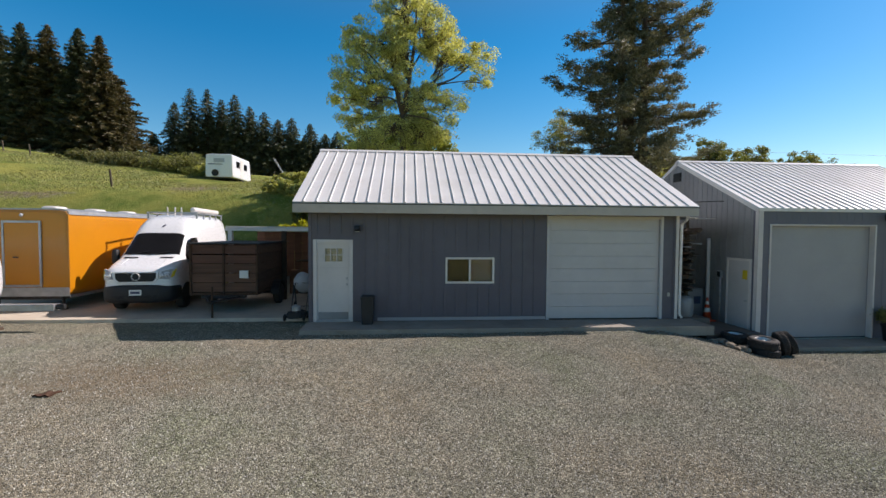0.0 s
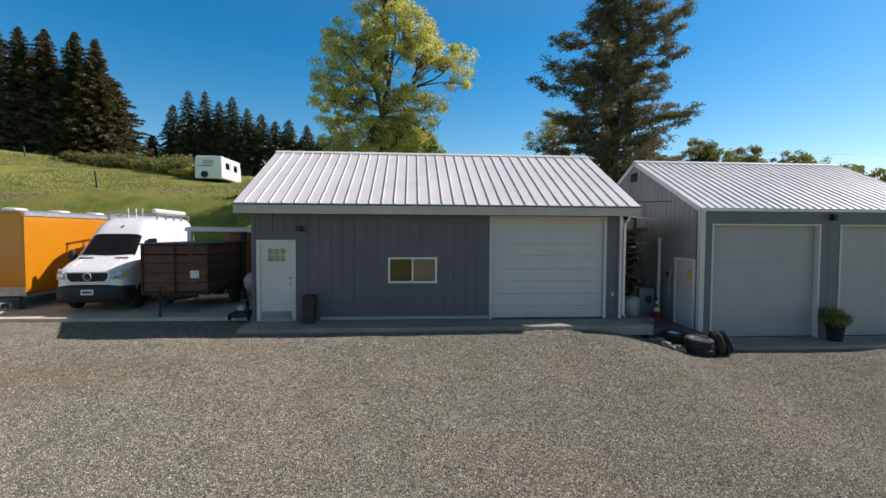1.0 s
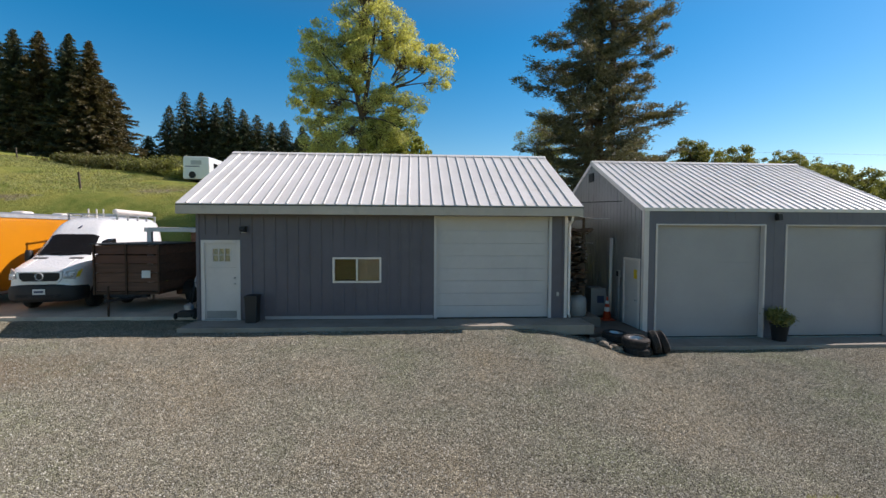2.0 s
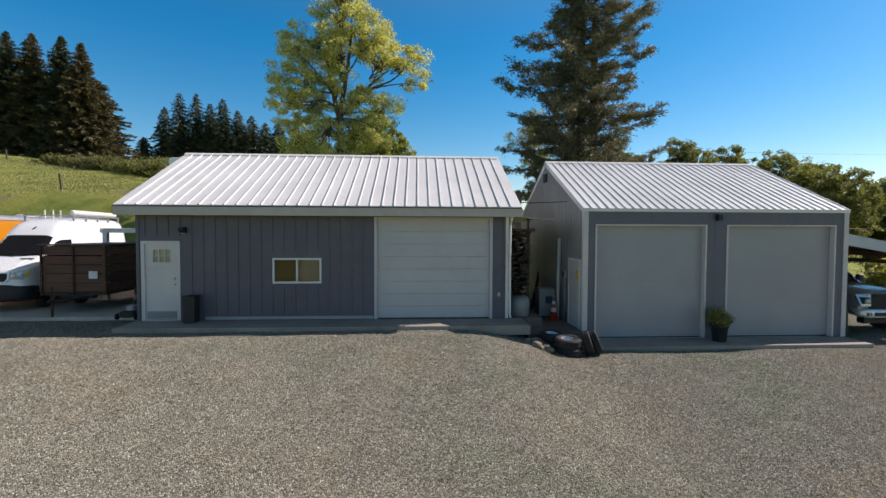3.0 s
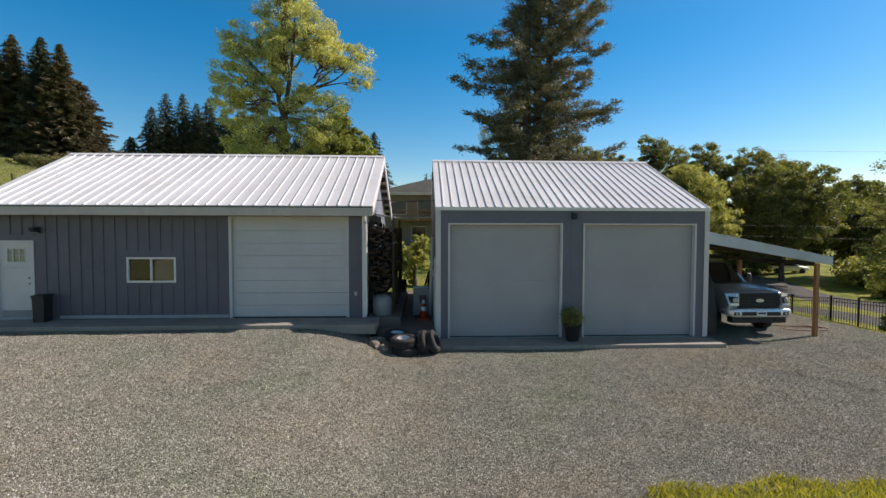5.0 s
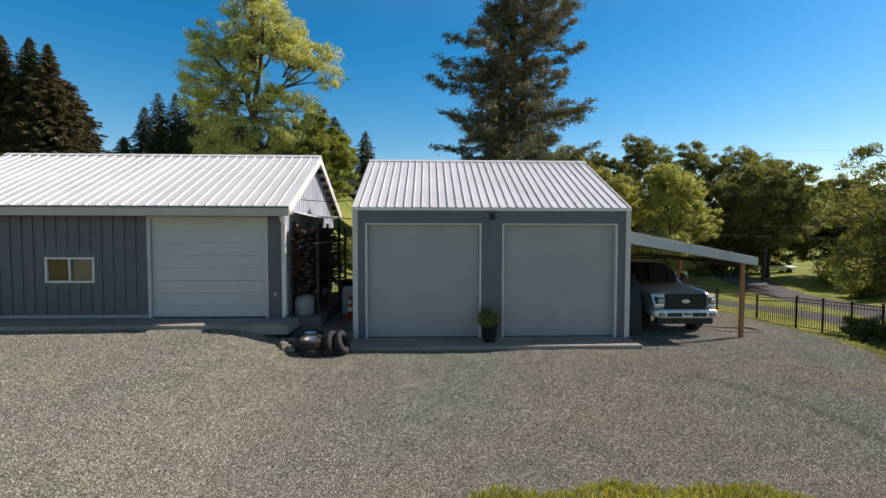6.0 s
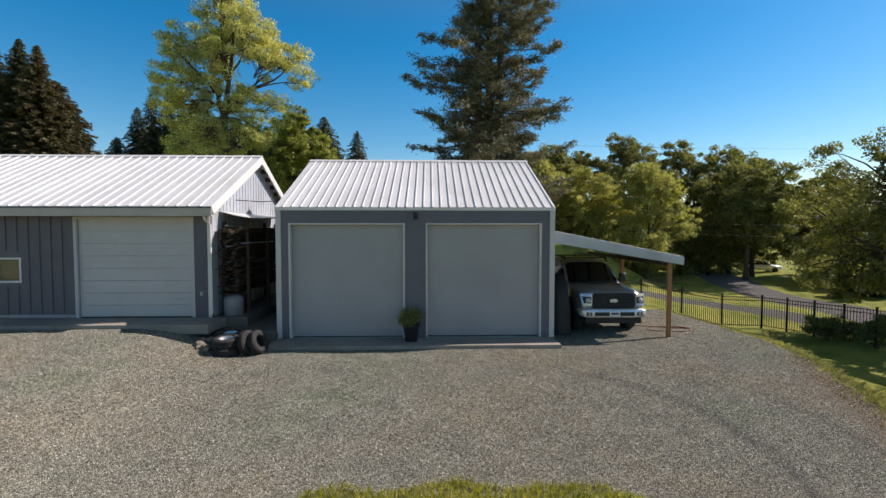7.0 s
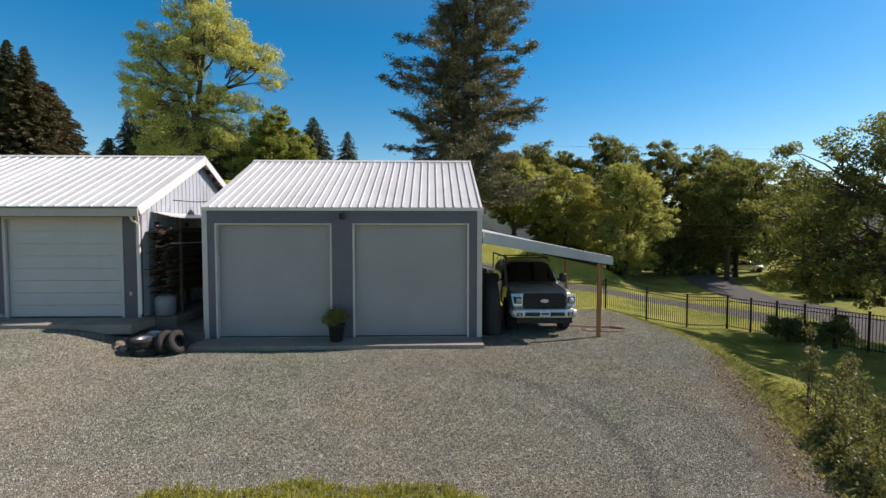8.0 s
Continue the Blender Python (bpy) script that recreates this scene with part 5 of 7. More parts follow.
    number_plate(v, -0.092, 0.62, 0.33, 0.16)
    if rack:
        r = part("roof_rack", bbox(-0.80, -0.76, 2.6, 5.6, 2.98, 3.015), M_GALV, v)
        part("rail", bbox(0.76, 0.80, 2.6, 5.6, 2.98, 3.015), M_GALV, r)
        for k in range(5):
            y = 2.65 + 0.72 * k
            part("crossbar", bbox(-0.82, 0.82, y, y + 0.05, 2.995, 3.03), M_GALV, r)
            for s in (-1, 1):
                part("foot", bbox(s * 0.78 - 0.025, s * 0.78 + 0.025, y, y + 0.05, 2.80, 2.98), M_GALV, r)
        for k, x in enumerate((-0.2, 0.0, 0.16)):
            part("upright", bbox(x, x + 0.035, 2.7 + 0.12 * k, 2.74 + 0.12 * k, 2.90, 3.20), M_WHITE, r)
        part("ladder_tube", lathe([(0.02, 0), (0.085, 0.0), (0.09, 0.02), (0.09, 2.75), (0.085, 2.77), (0.02, 2.77)], 16), M_WHITE, r, "white pipe carrier", smooth=True).matrix_basis = pose(0.55, 5.75, 3.125, 90)
    return v


def nose_trailer():
    """The small white camper whose rounded nose and coupling stand in front of the orange trailer."""
    t = thing("teardrop_camper", "small white camper trailer with a rounded nose and a grey coupling", "camper", (-13.82, 13.0, -0.10))
    bm = loft([(0.0, 0.45, 0.40, 0.75, 1.75), (0.06, 0.72, 0.66, 0.60, 2.0), (0.25, 0.86, 0.80, 0.52, 2.14), (0.7, 0.92, 0.88, 0.50, 2.22), (4.0, 0.92, 0.88, 0.50, 2.24), (4.4, 0.8, 0.75, 0.6, 2.1)], 8, 3.5)
    bmesh.ops.transform(bm, matrix=pose(0, 0, 0, 0, 0, 90), verts=bm.verts)
    part("body", bm, M_VANW, t, smooth=True)
    part("coupling", bbox(-0.3, 1.75, -0.10, 0.10, 0.50, 0.66, bevel=0.01), M_GALV, t, "grey steel coupling")
    part("coupling_head", bbox(1.75, 1.95, -0.05, 0.05, 0.53, 0.66, bevel=0.03), M_BLACK, t)
    part("jack", tubed([(0.25, 0.0, 0.02), (0.25, 0.0, 0.8)], 0.03, 8), M_GALV, t)
    part("block", bbox(0.1, 0.42, -0.14, 0.14, -0.03, 0.09, bevel=0.01), M_LUMBER, t)
    part("marker", bbox(-0.16, -0.10, -0.80, -0.72, 0.95, 1.15, bevel=0.01), M_RED, t)
    for y in (-0.95, 0.95):
        w = part("tyre", lathe([(0.18, -0.09), (0.28, -0.09), (0.31, -0.05), (0.31, 0.05), (0.28, 0.09), (0.18, 0.09)], 22), M_RUBBER, t, smooth=True)
        w.matrix_basis = pose(-2.4, y, 0.31, 90)
        part("rim", lathe([(0.02, -0.06), (0.19, -0.07), (0.19, 0.07), (0.02, 0.06)], 16), M_STEEL, w)


van((-11.2, 14.7, -0.005), "white high roof cargo van with a roof rack and pipe carrier", True, 7)
nose_trailer()


def cargo_trailer():
    c = thing("cargo_trailer", "orange enclosed cargo trailer with a framed rear door", "trailer", (-14.65, 15.3, 0.02))
    body = loft([(0.0, 1.22, 1.12, 0.42, 2.84), (0.02, 1.25, 1.22, 0.40, 2.92), (6.3, 1.25, 1.22, 0.40, 2.92), (6.35, 1.2, 1.15, 0.45, 2.85)], 10, 14)
    part("body", body, M_ORANGE, c, "orange metal skin", smooth=False)
    part("roof", prism([(-1.235, 2.79), (1.235, 2.79), (1.21, 2.90), (1.0, 2.965), (-1.0, 2.965), (-1.21, 2.90)], 0.06, 6.36), M_GALV, c, "pale metal roof")
    part("corner_trim", bbox(1.225, 1.262, -0.012, 0.03, 0.62, 2.80), M_ORANGE, c)
    part("stone_guard", bbox(-1.25, 1.245, -0.018, -0.002, 0.40, 0.66), M_GALV, c, "grey metal lower band")
    part("stone_guard", bbox(1.246, 1.264, 0.0, 6.3, 0.36, 0.44), M_GALV, c)
    d = part("door", bbox(-0.48, 0.46, -0.03, -0.004, 0.74, 2.54, bevel=0.006), M_ORANGE, c)
    for a in ((-0.54, -0.48, 0.68, 2.60), (0.46, 0.52, 0.68, 2.60), (-0.48, 0.46, 2.54, 2.60), (-0.48, 0.46, 0.68, 0.74)):
        part("frame", bbox(a[0], a[1], -0.045, -0.003, a[2], a[3]), M_GALV, d)
    part("handle", bbox(-0.24, -0.10, -0.065, -0.031, 1.52, 1.56, bevel=0.008), M_BLACK, d)
    lamp = part("marker_lamp", lathe([(0.05, 0), (0.055, 0.03), (0.03, 0.06), (0.004, 0.07)], 12), M_LAMP, c)
    lamp.matrix_basis = pose(0.0, -0.012, 2.76, 90)
    for y in (1.2, 3.0, 4.8):
        part("roof_vent", loft([(y - 0.25, 0.2, 0.15, 2.95, 3.03), (y - 0.2, 0.25, 0.2, 2.95, 3.08), (y + 0.2, 0.25, 0.2, 2.95, 3.08), (y + 0.25, 0.2, 0.15, 2.95, 3.03)], 5, 3), M_WHITE, c, smooth=True)
    part("chassis", bbox(-1.0, 1.0, 0.05, 6.2, 0.30, 0.41), M_BLACK, c)
    for s in (-1, 1):
        for y in (3.0, 3.9):
            wheel(c, s * 1.1, y, 0.34, 0.2, M_WHITE, s)
    for x in (-0.9, 0.9):
        part("jack", bbox(x - 0.03, x + 0.03, 0.2, 0.26, 0.02, 0.32), M_BLACK, c)
        part("jack_foot", bbox(x - 0.09, x + 0.09, 0.14, 0.32, -0.005, 0.02), M_BLACK, c)


cargo_trailer()


CAB = [(1.48, 0.95, 0.90, 0.55, 1.26), (1.62, 0.97, 0.90, 0.45, 1.38), (2.0, 0.99, 0.885, 0.42, 1.69), (2.34, 0.995, 0.86, 0.42, 1.92), (2.7, 0.995, 0.84, 0.42, 1.98), (3.9, 0.995, 0.84, 0.42, 1.98), (4.1, 0.985, 0.85, 0.42, 1.9), (4.22, 0.97, 0.92, 0.45, 1.30)]
HOOD = [(0.05, 0.86, 0.80, 0.55, 1.15), (0.14, 0.93, 0.87, 0.5, 1.21), (0.45, 0.985, 0.90, 0.48, 1.265), (1.0, 1.0, 0.91, 0.46, 1.30), (1.72, 1.0, 0.91, 0.46, 1.34)]


def pickup():
    p = thing("pickup_truck", "silver pickup truck parked under the carport", "truck", (15.46, 13.35, -0.62))
    p.matrix_basis = p.matrix_basis @ Matrix.Diagonal((0.97, 1.0, 1.0, 1.0))
    part("cab", loft(CAB, 9, 5.5), M_SILVER, p, smooth=True)
    hood = part("hood", loft(HOOD, 9, 6), M_SILVER, p, smooth=True)
    for s in (-1, 1):
        part("hood_crease", tubed([(s * (0.42 + 0.1 * y), y, skin_top(HOOD, 6, s * (0.42 + 0.1 * y), y) - 0.004) for y in (0.16, 0.5, 0.9, 1.3, 1.6)], 0.022, 6), M_SILVER, hood, smooth=True)
    part("cowl", screen_on(HOOD, 6, 1.52, 1.68, 0.74, 0.74, 0.012, 8, 2), M_BLACK, hood)
    part("bed", loft([(4.24, 0.97, 0.93, 0.5, 1.36), (4.3, 1.0, 0.96, 0.48, 1.39), (5.75, 1.0, 0.96, 0.5, 1.39), (5.82, 0.97, 0.93, 0.52, 1.36)], 7, 8), M_SILVER, p, smooth=True)
    g = part("grille", prism([(-0.60, 0.72), (0.60, 0.72), (0.65, 0.80), (0.64, 1.07), (0.57, 1.155), (-0.57, 1.155), (-0.64, 1.07), (-0.65, 0.80)], -0.01, 0.12), M_BLACK, p, "black front grille")
    for z0, z1 in ((0.74, 0.765), (0.80, 0.835), (0.885, 0.92), (0.97, 1.005), (1.055, 1.09), (1.115, 1.14)):
        half = 0.61 if z1 < 1.1 else 0.56
        part("bar", bbox(-half, half, -0.03, -0.009, z0, z1, bevel=0.006), M_RUBBER, g)
    e = part("emblem", lathe([(0.115, 0), (0.128, 0.012), (0.112, 0.022), (0.10, 0.014), (0.01, 0.014)], 24), M_CHROME, g, "oval chrome emblem")
    e.matrix_basis = pose(0, -0.03, 0.945, 90) @ Matrix.Diagonal((1.0, 0.45, 1.0, 1.0))
    for s in (-1, 1):
        h = part("headlight", patch([(s * 0.665, -0.035, 0.80), (s * 0.93, 0.02, 0.80), (s * 0.975, 0.16, 1.13), (s * 0.655, 0.0, 1.155)], 0.035), M_CHROME, p, "clear headlight")
        part("bezel", patch([(s * 0.70, -0.055, 0.87), (s * 0.90, -0.008, 0.87), (s * 0.925, 0.07, 1.06), (s * 0.69, -0.03, 1.06)], 0.03), M_BLACK, h)
        part("projector", lathe([(0.075, 0), (0.08, 0.02), (0.05, 0.04), (0.004, 0.05)], 16), M_LAMP, h, smooth=True).matrix_basis = pose(s * 0.79, -0.06, 0.965, 90, 0, s * 14)
        part("mirror", loft([(1.92, 0.08, 0.07, 1.28, 1.54), (1.95, 0.12, 0.11, 1.25, 1.57), (2.05, 0.12, 0.11, 1.25, 1.57), (2.08, 0.09, 0.08, 1.29, 1.53)], 5, 4), M_BLACK, p, smooth=True).matrix_basis = pose(s * 1.17, 0, 0)
        part("mirror_arm", bbox(min(s * 0.92, s * 1.08), max(s * 0.92, s * 1.08), 1.98, 2.03, 1.32, 1.38), M_BLACK, p)
        part("side_window", side_glass(CAB, 5.5, s, [(1.9, 1.37, 1.45), (2.1, 1.36, 1.62), (2.4, 1.36, 1.82), (3.8, 1.36, 1.84), (3.95, 1.36, 1.7)]), M_DGLASS, p, "dark door glass")
        part("fog_lamp", bbox(s * 0.76 - 0.085, s * 0.76 + 0.085, -0.115, -0.05, 0.525, 0.625, bevel=0.012), M_BLACK, p)
        part("fog_lens", lathe([(0.038, 0), (0.04, 0.012), (0.004, 0.02)], 12), M_LAMP, p).matrix_basis = pose(s * 0.76, -0.112, 0.575, 90)
        part("tow_hook", tubed([(s * 0.42, -0.05, 0.42), (s * 0.42, -0.13, 0.42), (s * 0.48, -0.13, 0.42), (s * 0.48, -0.05, 0.42)], 0.014, 6), M_BLACK, p)
        wheel(p, s * 0.86, 0.98, 0.42, 0.28, M_STEEL, s)
        wheel(p, s * 0.86, 4.62, 0.42, 0.28, M_STEEL, s)
        part("wheel_arch", prism_x([(0.98 + 0.5 * math.cos(a), 0.42 + 0.5 * math.sin(a)) for a in np.linspace(0, math.pi, 9)], s * 0.985 - 0.02, s * 0.985 + 0.02), M_BLACK, p)
    b = part("bumper", loft([(-0.11, 0.84, 0.84, 0.49, 0.69), (-0.08, 0.96, 0.96, 0.46, 0.715), (0.06, 1.01, 1.01, 0.46, 0.715), (0.3, 1.02, 1.02, 0.5, 0.69)], 7, 6), M_CHROME, p, "chrome front bumper", smooth=True)
    part("air_intake", bbox(-0.60, 0.60, -0.118, -0.06, 0.515, 0.625, bevel=0.008), M_BLACK, b)
    part("valance", bbox(-0.85, 0.85, -0.03, 0.2, 0.28, 0.46, bevel=0.03), M_BLACK, p)
    number_plate(p, -0.12, 0.585, 0.31, 0.155)
    part("windshield", screen_on(CAB, 5.5, 1.60, 2.30, 0.84, 0.75, 0.012, 12, 8, 0.06), M_DGLASS, p, "dark windshield")
    for y in (2.5, 3.95):
        part("rack_bar", tubed([(-0.82, y, 1.9), (-0.78, y, 2.05), (0.78, y, 2.05), (0.82, y, 1.9)], 0.026, 6), M_BLACK, p)
    for s in (-1, 1):
        part("rack_rail", tubed([(s * 0.72, 2.4, 1.98), (s * 0.72, 2.5, 2.07), (s * 0.72, 5.6, 2.07), (s * 0.72, 5.7, 1.45)], 0.026, 6), M_BLACK, p)
    # body rides above the axles
    for o in p.children:
        if not o.name.startswith("tyre"):
            o.matrix_basis = pose(0, 0, 0.09) @ o.matrix_basis


pickup()


def board_trailer():
    t = thing("utility_trailer", "utility trailer with tall weathered brown board sides", "trailer", (-8.85, 14.80, 0))
    part("deck", bbox(-0.92, 0.92, 0.0, 3.1, 0.50, 0.58), M_RUST, t)
    frame_z = 1.96
    for k in range(5):
        z = 0.60 + 0.275 * k
        for y in (0.0, 3.06):
            part("board", bbox(-0.90, 0.90, y, y + 0.04, z, z + (0.262 if k != 3 else 0.24), bevel=0.004), M_REDWOOD if k > 2 else M_WOOD, t)
        for x in (-0.92, 0.88):
            part("board", bbox(x, x + 0.04, 0.05, 3.05, z, z + 0.262, bevel=0.004), M_WOOD, t)
    for x in (-0.94, -0.03, 0.9):
        part("stake", bbox(x, x + 0.05, -0.042, -0.001, 0.5, frame_z + 0.02), M_RUST, t)
    part("top_cover", bbox(-1.0, 1.0, -0.07, 3.2, frame_z + 0.02, frame_z + 0.06), M_BLACK, t, "dark sheet over the load")
    part("tongue", prism([(-0.6, 0.42), (0.6, 0.42), (0.6, 0.5), (-0.6, 0.5)], -0.1, 0.1), M_BLACK, t)
    part("drawbar", tubed([(0.5, 0.0, 0.46), (0.0, -0.95, 0.44)], 0.04, 6), M_BLACK, t)
    part("drawbar", tubed([(-0.5, 0.0, 0.46), (0.0, -0.95, 0.44)], 0.04, 6), M_BLACK, t)
    part("jack", tubed([(0.02, -0.85, 0.0), (0.02, -0.85, 0.85)], 0.03, 8), M_RUST, t)
    part("notice", bbox(0.45, 0.70, -0.052, -0.043, 1.0, 1.22), M_PLATE, t, "blank white notice board")
    for s in (-1, 1):
        wheel(t, s * 1.06, 1.7, 0.33, 0.2, M_WHITE, s)
        part("mudguard", prism_x([(1.7 + 0.45 * math.cos(a), 0.36 + 0.42 * math.sin(a)) for a in np.linspace(0, math.pi, 9)] + [(1.7 + 0.42 * math.cos(a), 0.36 + 0.39 * math.sin(a)) for a in np.linspace(math.pi, 0, 9)], s * 1.06 - 0.12, s * 1.06 + 0.12), M_BLACK, t)


board_trailer()

# ---- smaller plants ----
def bush(name, label, at, rx, ry, h, material, leaves, size, seed, category="bush", group=""):
    rng = np.random.default_rng(seed)
    lob = []
    n = max(5, int(rx * ry * 5))
    for i in range(n):
        a = i * 2.4
        k = math.sqrt((i + 0.5) / n) * 0.72
        z = h * rng.uniform(0.35, 0.72) * (1 - 0.3 * k)
        lob.append((math.cos(a) * rx * k, math.sin(a) * ry * k, z, rx * 0.36, ry * 0.36, h * 0.26))
    t = broadleaf(name, label, at, lob, material, leaves, size, seed + 1, 0.05 + 0.02 * h, 0.28 * min(rx, ry, h), 60, fork=h * 0.2, group=group)
    t["category"] = category
    return t


for i, (x, y, r, h) in enumerate(((30.0, 22.1, 1.25, 1.5), (31.0, 20.6, 1.15, 1.6), (31.6, 17.6, 1.0, 1.4), (32.6, 15.6, 1.0, 1.3))):
    bush("hedge_bush", "clipped dark green bush beside the iron fence", (x, y, gz(x, y)), r, r * 0.8, h, M_LEAF_GREEN, 9000, 0.045, 200 + i, group="bushes by the fence")
bush("garden_bush", "yellow green leafy shrub at the end of the passage", (5.15, 23.2, gz(5.15, 23.2)), 1.25, 0.9, 3.1, M_LEAF_LIGHT, 9000, 0.06, 215)
bush("garden_bush", "dark shrub behind the sheds", (3.2, 25.5, gz(3.2, 25.5)), 1.6, 1.2, 2.2, M_LEAF_GREEN, 3000, 0.09, 217)
bush("garden_hedge", "bright yellow green hedge above the lean-to roof", (-9.2, 21.9, gz(-9.2, 21.9) - 0.1), 1.9, 0.8, 3.75, M_LEAF_YEL, 12000, 0.06, 219)
for i, (x, y, r, h) in enumerate(((-33, 52, 4.2, 2.0), (-27.5, 50.5, 4.0, 2.5), (-38.5, 54, 3.6, 1.6), (-23.8, 49, 2.5, 1.8), (-14.0, 43.5, 2.0, 1.6), (-12.0, 33.0, 1.6, 1.5), (-9.4, 30.0, 1.3, 1.6), (-12.6, 27.0, 1.3, 1.3), (-36.5, 53.0, 2.6, 1.4))):
    bush("wild_shrub", "rough olive shrub on the grassy hill", (x, y, gz(x, y) - 0.2), r, r * 0.6, h, M_LEAF_OLIVE if i in (0, 2, 7, 8) else M_LEAF_GREEN if i in (1, 6) else M_LEAF_LIGHT, 8000, 0.09, 230 + i, group="shrubs on the hill")
# understory of the eastern wood; the last three bushes stand in for its shade
for i, (x, y, r, h) in enumerate(((47, 40, 3.2, 3.4), (51, 36.5, 3.4, 3.6), (44.5, 34.5, 2.4, 2.4), (35.5, 56, 4, 4.5), (29, 56, 4, 4.5), (48, 56, 5, 5), (25.0, 49.0, 2.4, 3.2), (56, 42, 5, 6), (38.0, 49, 3.0, 5.6), (40.9, 48.8, 2.8, 5.6), (35.2, 50, 2.8, 5.0))):
    bush("wild_shrub", "leafy undergrowth at the edge of the wood, partly standing in for shade", (x, y, gz(x, y) - 0.2), r, r * 0.8, h, M_LEAF_GREEN if i % 3 or i > 7 else M_LEAF_LIGHT, 9000, 0.14, 260 + i, group="undergrowth of the wood")


def sapling(at, h, seed, material=M_LEAF_LIGHT):
    rng = np.random.default_rng(seed)
    t = thing("sapling", "thin young sapling with sparse leaves at the gravel edge", "tree", at, group="saplings at the bank")
    bm = bmesh.new()
    P = []
    for s in range(4):
        a, lean = rng.uniform(0, 6.28), rng.uniform(0.02, 0.22)
        hh = h * rng.uniform(0.6, 1.0)
        path = limb_path((0, 0, -0.05), (math.cos(a) * lean * hh, math.sin(a) * lean * hh, hh), rng, 0.04, 6)
        tube(bm, path, [0.014, 0.012, 0.010, 0.008, 0.006, 0.003], 5)
        for k in range(22):
            u = rng.uniform(0.12, 1.0)
            q = np.array(path[int(u * 5)])
            b = rng.uniform(0, 6.28)
            e = q + np.array([math.cos(b), math.sin(b), 0.5]) * rng.uniform(0.14, 0.42) * (1.25 - u)
            tube(bm, [tuple(q), tuple(e)], [0.005, 0.002], 4, caps=False)
            c = q + (e - q) * rng.uniform(0.3, 1.1, 20)[:, None] + rng.normal(size=(20, 3)) * 0.055
            P.append(c)
    part("trunk", bm, M_BARK, t)
    o = new("crown", quad_mesh("crown", leaf_quads(np.concatenate(P), 0.024, rng), material))
    o.parent = t


for i, (x, y, h) in enumerate(((20.35, 9.9, 2.5), (21.9, 10.6, 2.0), (19.9, 8.8, 1.5), (19.1, 7.9, 1.2), (20.8, 9.4, 1.6), (18.5, 7.4, 0.9), (21.3, 10.0, 1.9), (18.2, 6.8, 0.8), (19.5, 8.1, 1.3), (18.9, 7.3, 1.2), (20.2, 8.5, 1.7), (19.2, 6.9, 1.3), (20.9, 8.9, 1.5), (18.0, 6.3, 0.9), (21.8, 9.6, 1.7))):
    sapling((x, y, gz(x, y)), h, 300 + i, M_LEAF_OLIVE)


# ---- yard clutter by the sheds ----
def flat_tyre(name, label, at, rot, r=0.32, w=0.22, rim=True, group="loose tyres"):
    t = thing(name, label, "tyre", at, group=group)
    t.matrix_basis = pose(*at) @ rot
    tread = lathe([(r * 0.56, -w / 2), (r * 0.86, -w / 2), (r * 0.97, -w * 0.40), (r, -w * 0.25), (r, w * 0.25), (r * 0.97, w * 0.40), (r * 0.86, w / 2), (r * 0.56, w / 2), (r * 0.52, w * 0.3), (r * 0.52, -w * 0.3)], 28)
    bmesh.ops.delete(tread, geom=[f for f in tread.faces if len(f.verts) > 4], context="FACES")
    bmesh.ops.recalc_face_normals(tread, faces=tread.faces)
    part("rubber", tread, M_RUBBER, t, smooth=True)
    lug = bmesh.new()
    for k in range(26):
        a = 2 * math.pi * k / 26
        for s in (-1, 1):
            box(lug, r - 0.012, r + 0.008, -0.026, 0.026, s * w * 0.20 - w * 0.15, s * w * 0.20 + w * 0.15, m=Matrix.Rotation(a + s * 0.06, 4, "Z"))
    part("tread", lug, M_RUBBER, t)
    if rim:
        d = lathe([(0.03, w * 0.18), (r * 0.2, w * 0.2), (r * 0.42, w * 0.12), (r * 0.50, w * 0.42), (r * 0.56, w * 0.44), (r * 0.54, w * 0.3), (r * 0.5, -w * 0.4), (0.03, -w * 0.3)], 24)
        part("rim", d, M_STEEL, t, "bare steel rim", smooth=False)
        hub = part("hub", lathe([(r * 0.13, w * 0.15), (r * 0.12, w * 0.27), (0.01, w * 0.3)], 12), M_GALV, t)
    return t


R = lambda a, b, c: pose(0, 0, 0, a, b, c)
tg = gz(5.2, 11.6)
flat_tyre("tyre", "worn tyre on a steel rim lying flat on the gravel", (5.12, 11.62, tg + 0.30), R(4, -3, 20))
flat_tyre("tyre", "worn tyre lying flat under another one", (5.15, 11.60, tg + 0.075), R(0, 0, 70), w=0.22, rim=False)
flat_tyre("tyre", "dark tyre with a rim lying behind the stack", (4.92, 12.30, gz(4.92, 12.3) + 0.24), R(3, 2, 0))
flat_tyre("tyre", "tyre standing on its tread against the stack", (5.62, 11.66, tg + 0.27), R(8, 74, -8), r=0.285, w=0.18, rim=False)
flat_tyre("tyre", "tyre standing on its tread leaning outward", (5.85, 11.72, tg + 0.265), R(4, 68, -10), r=0.285, w=0.18, rim=False)


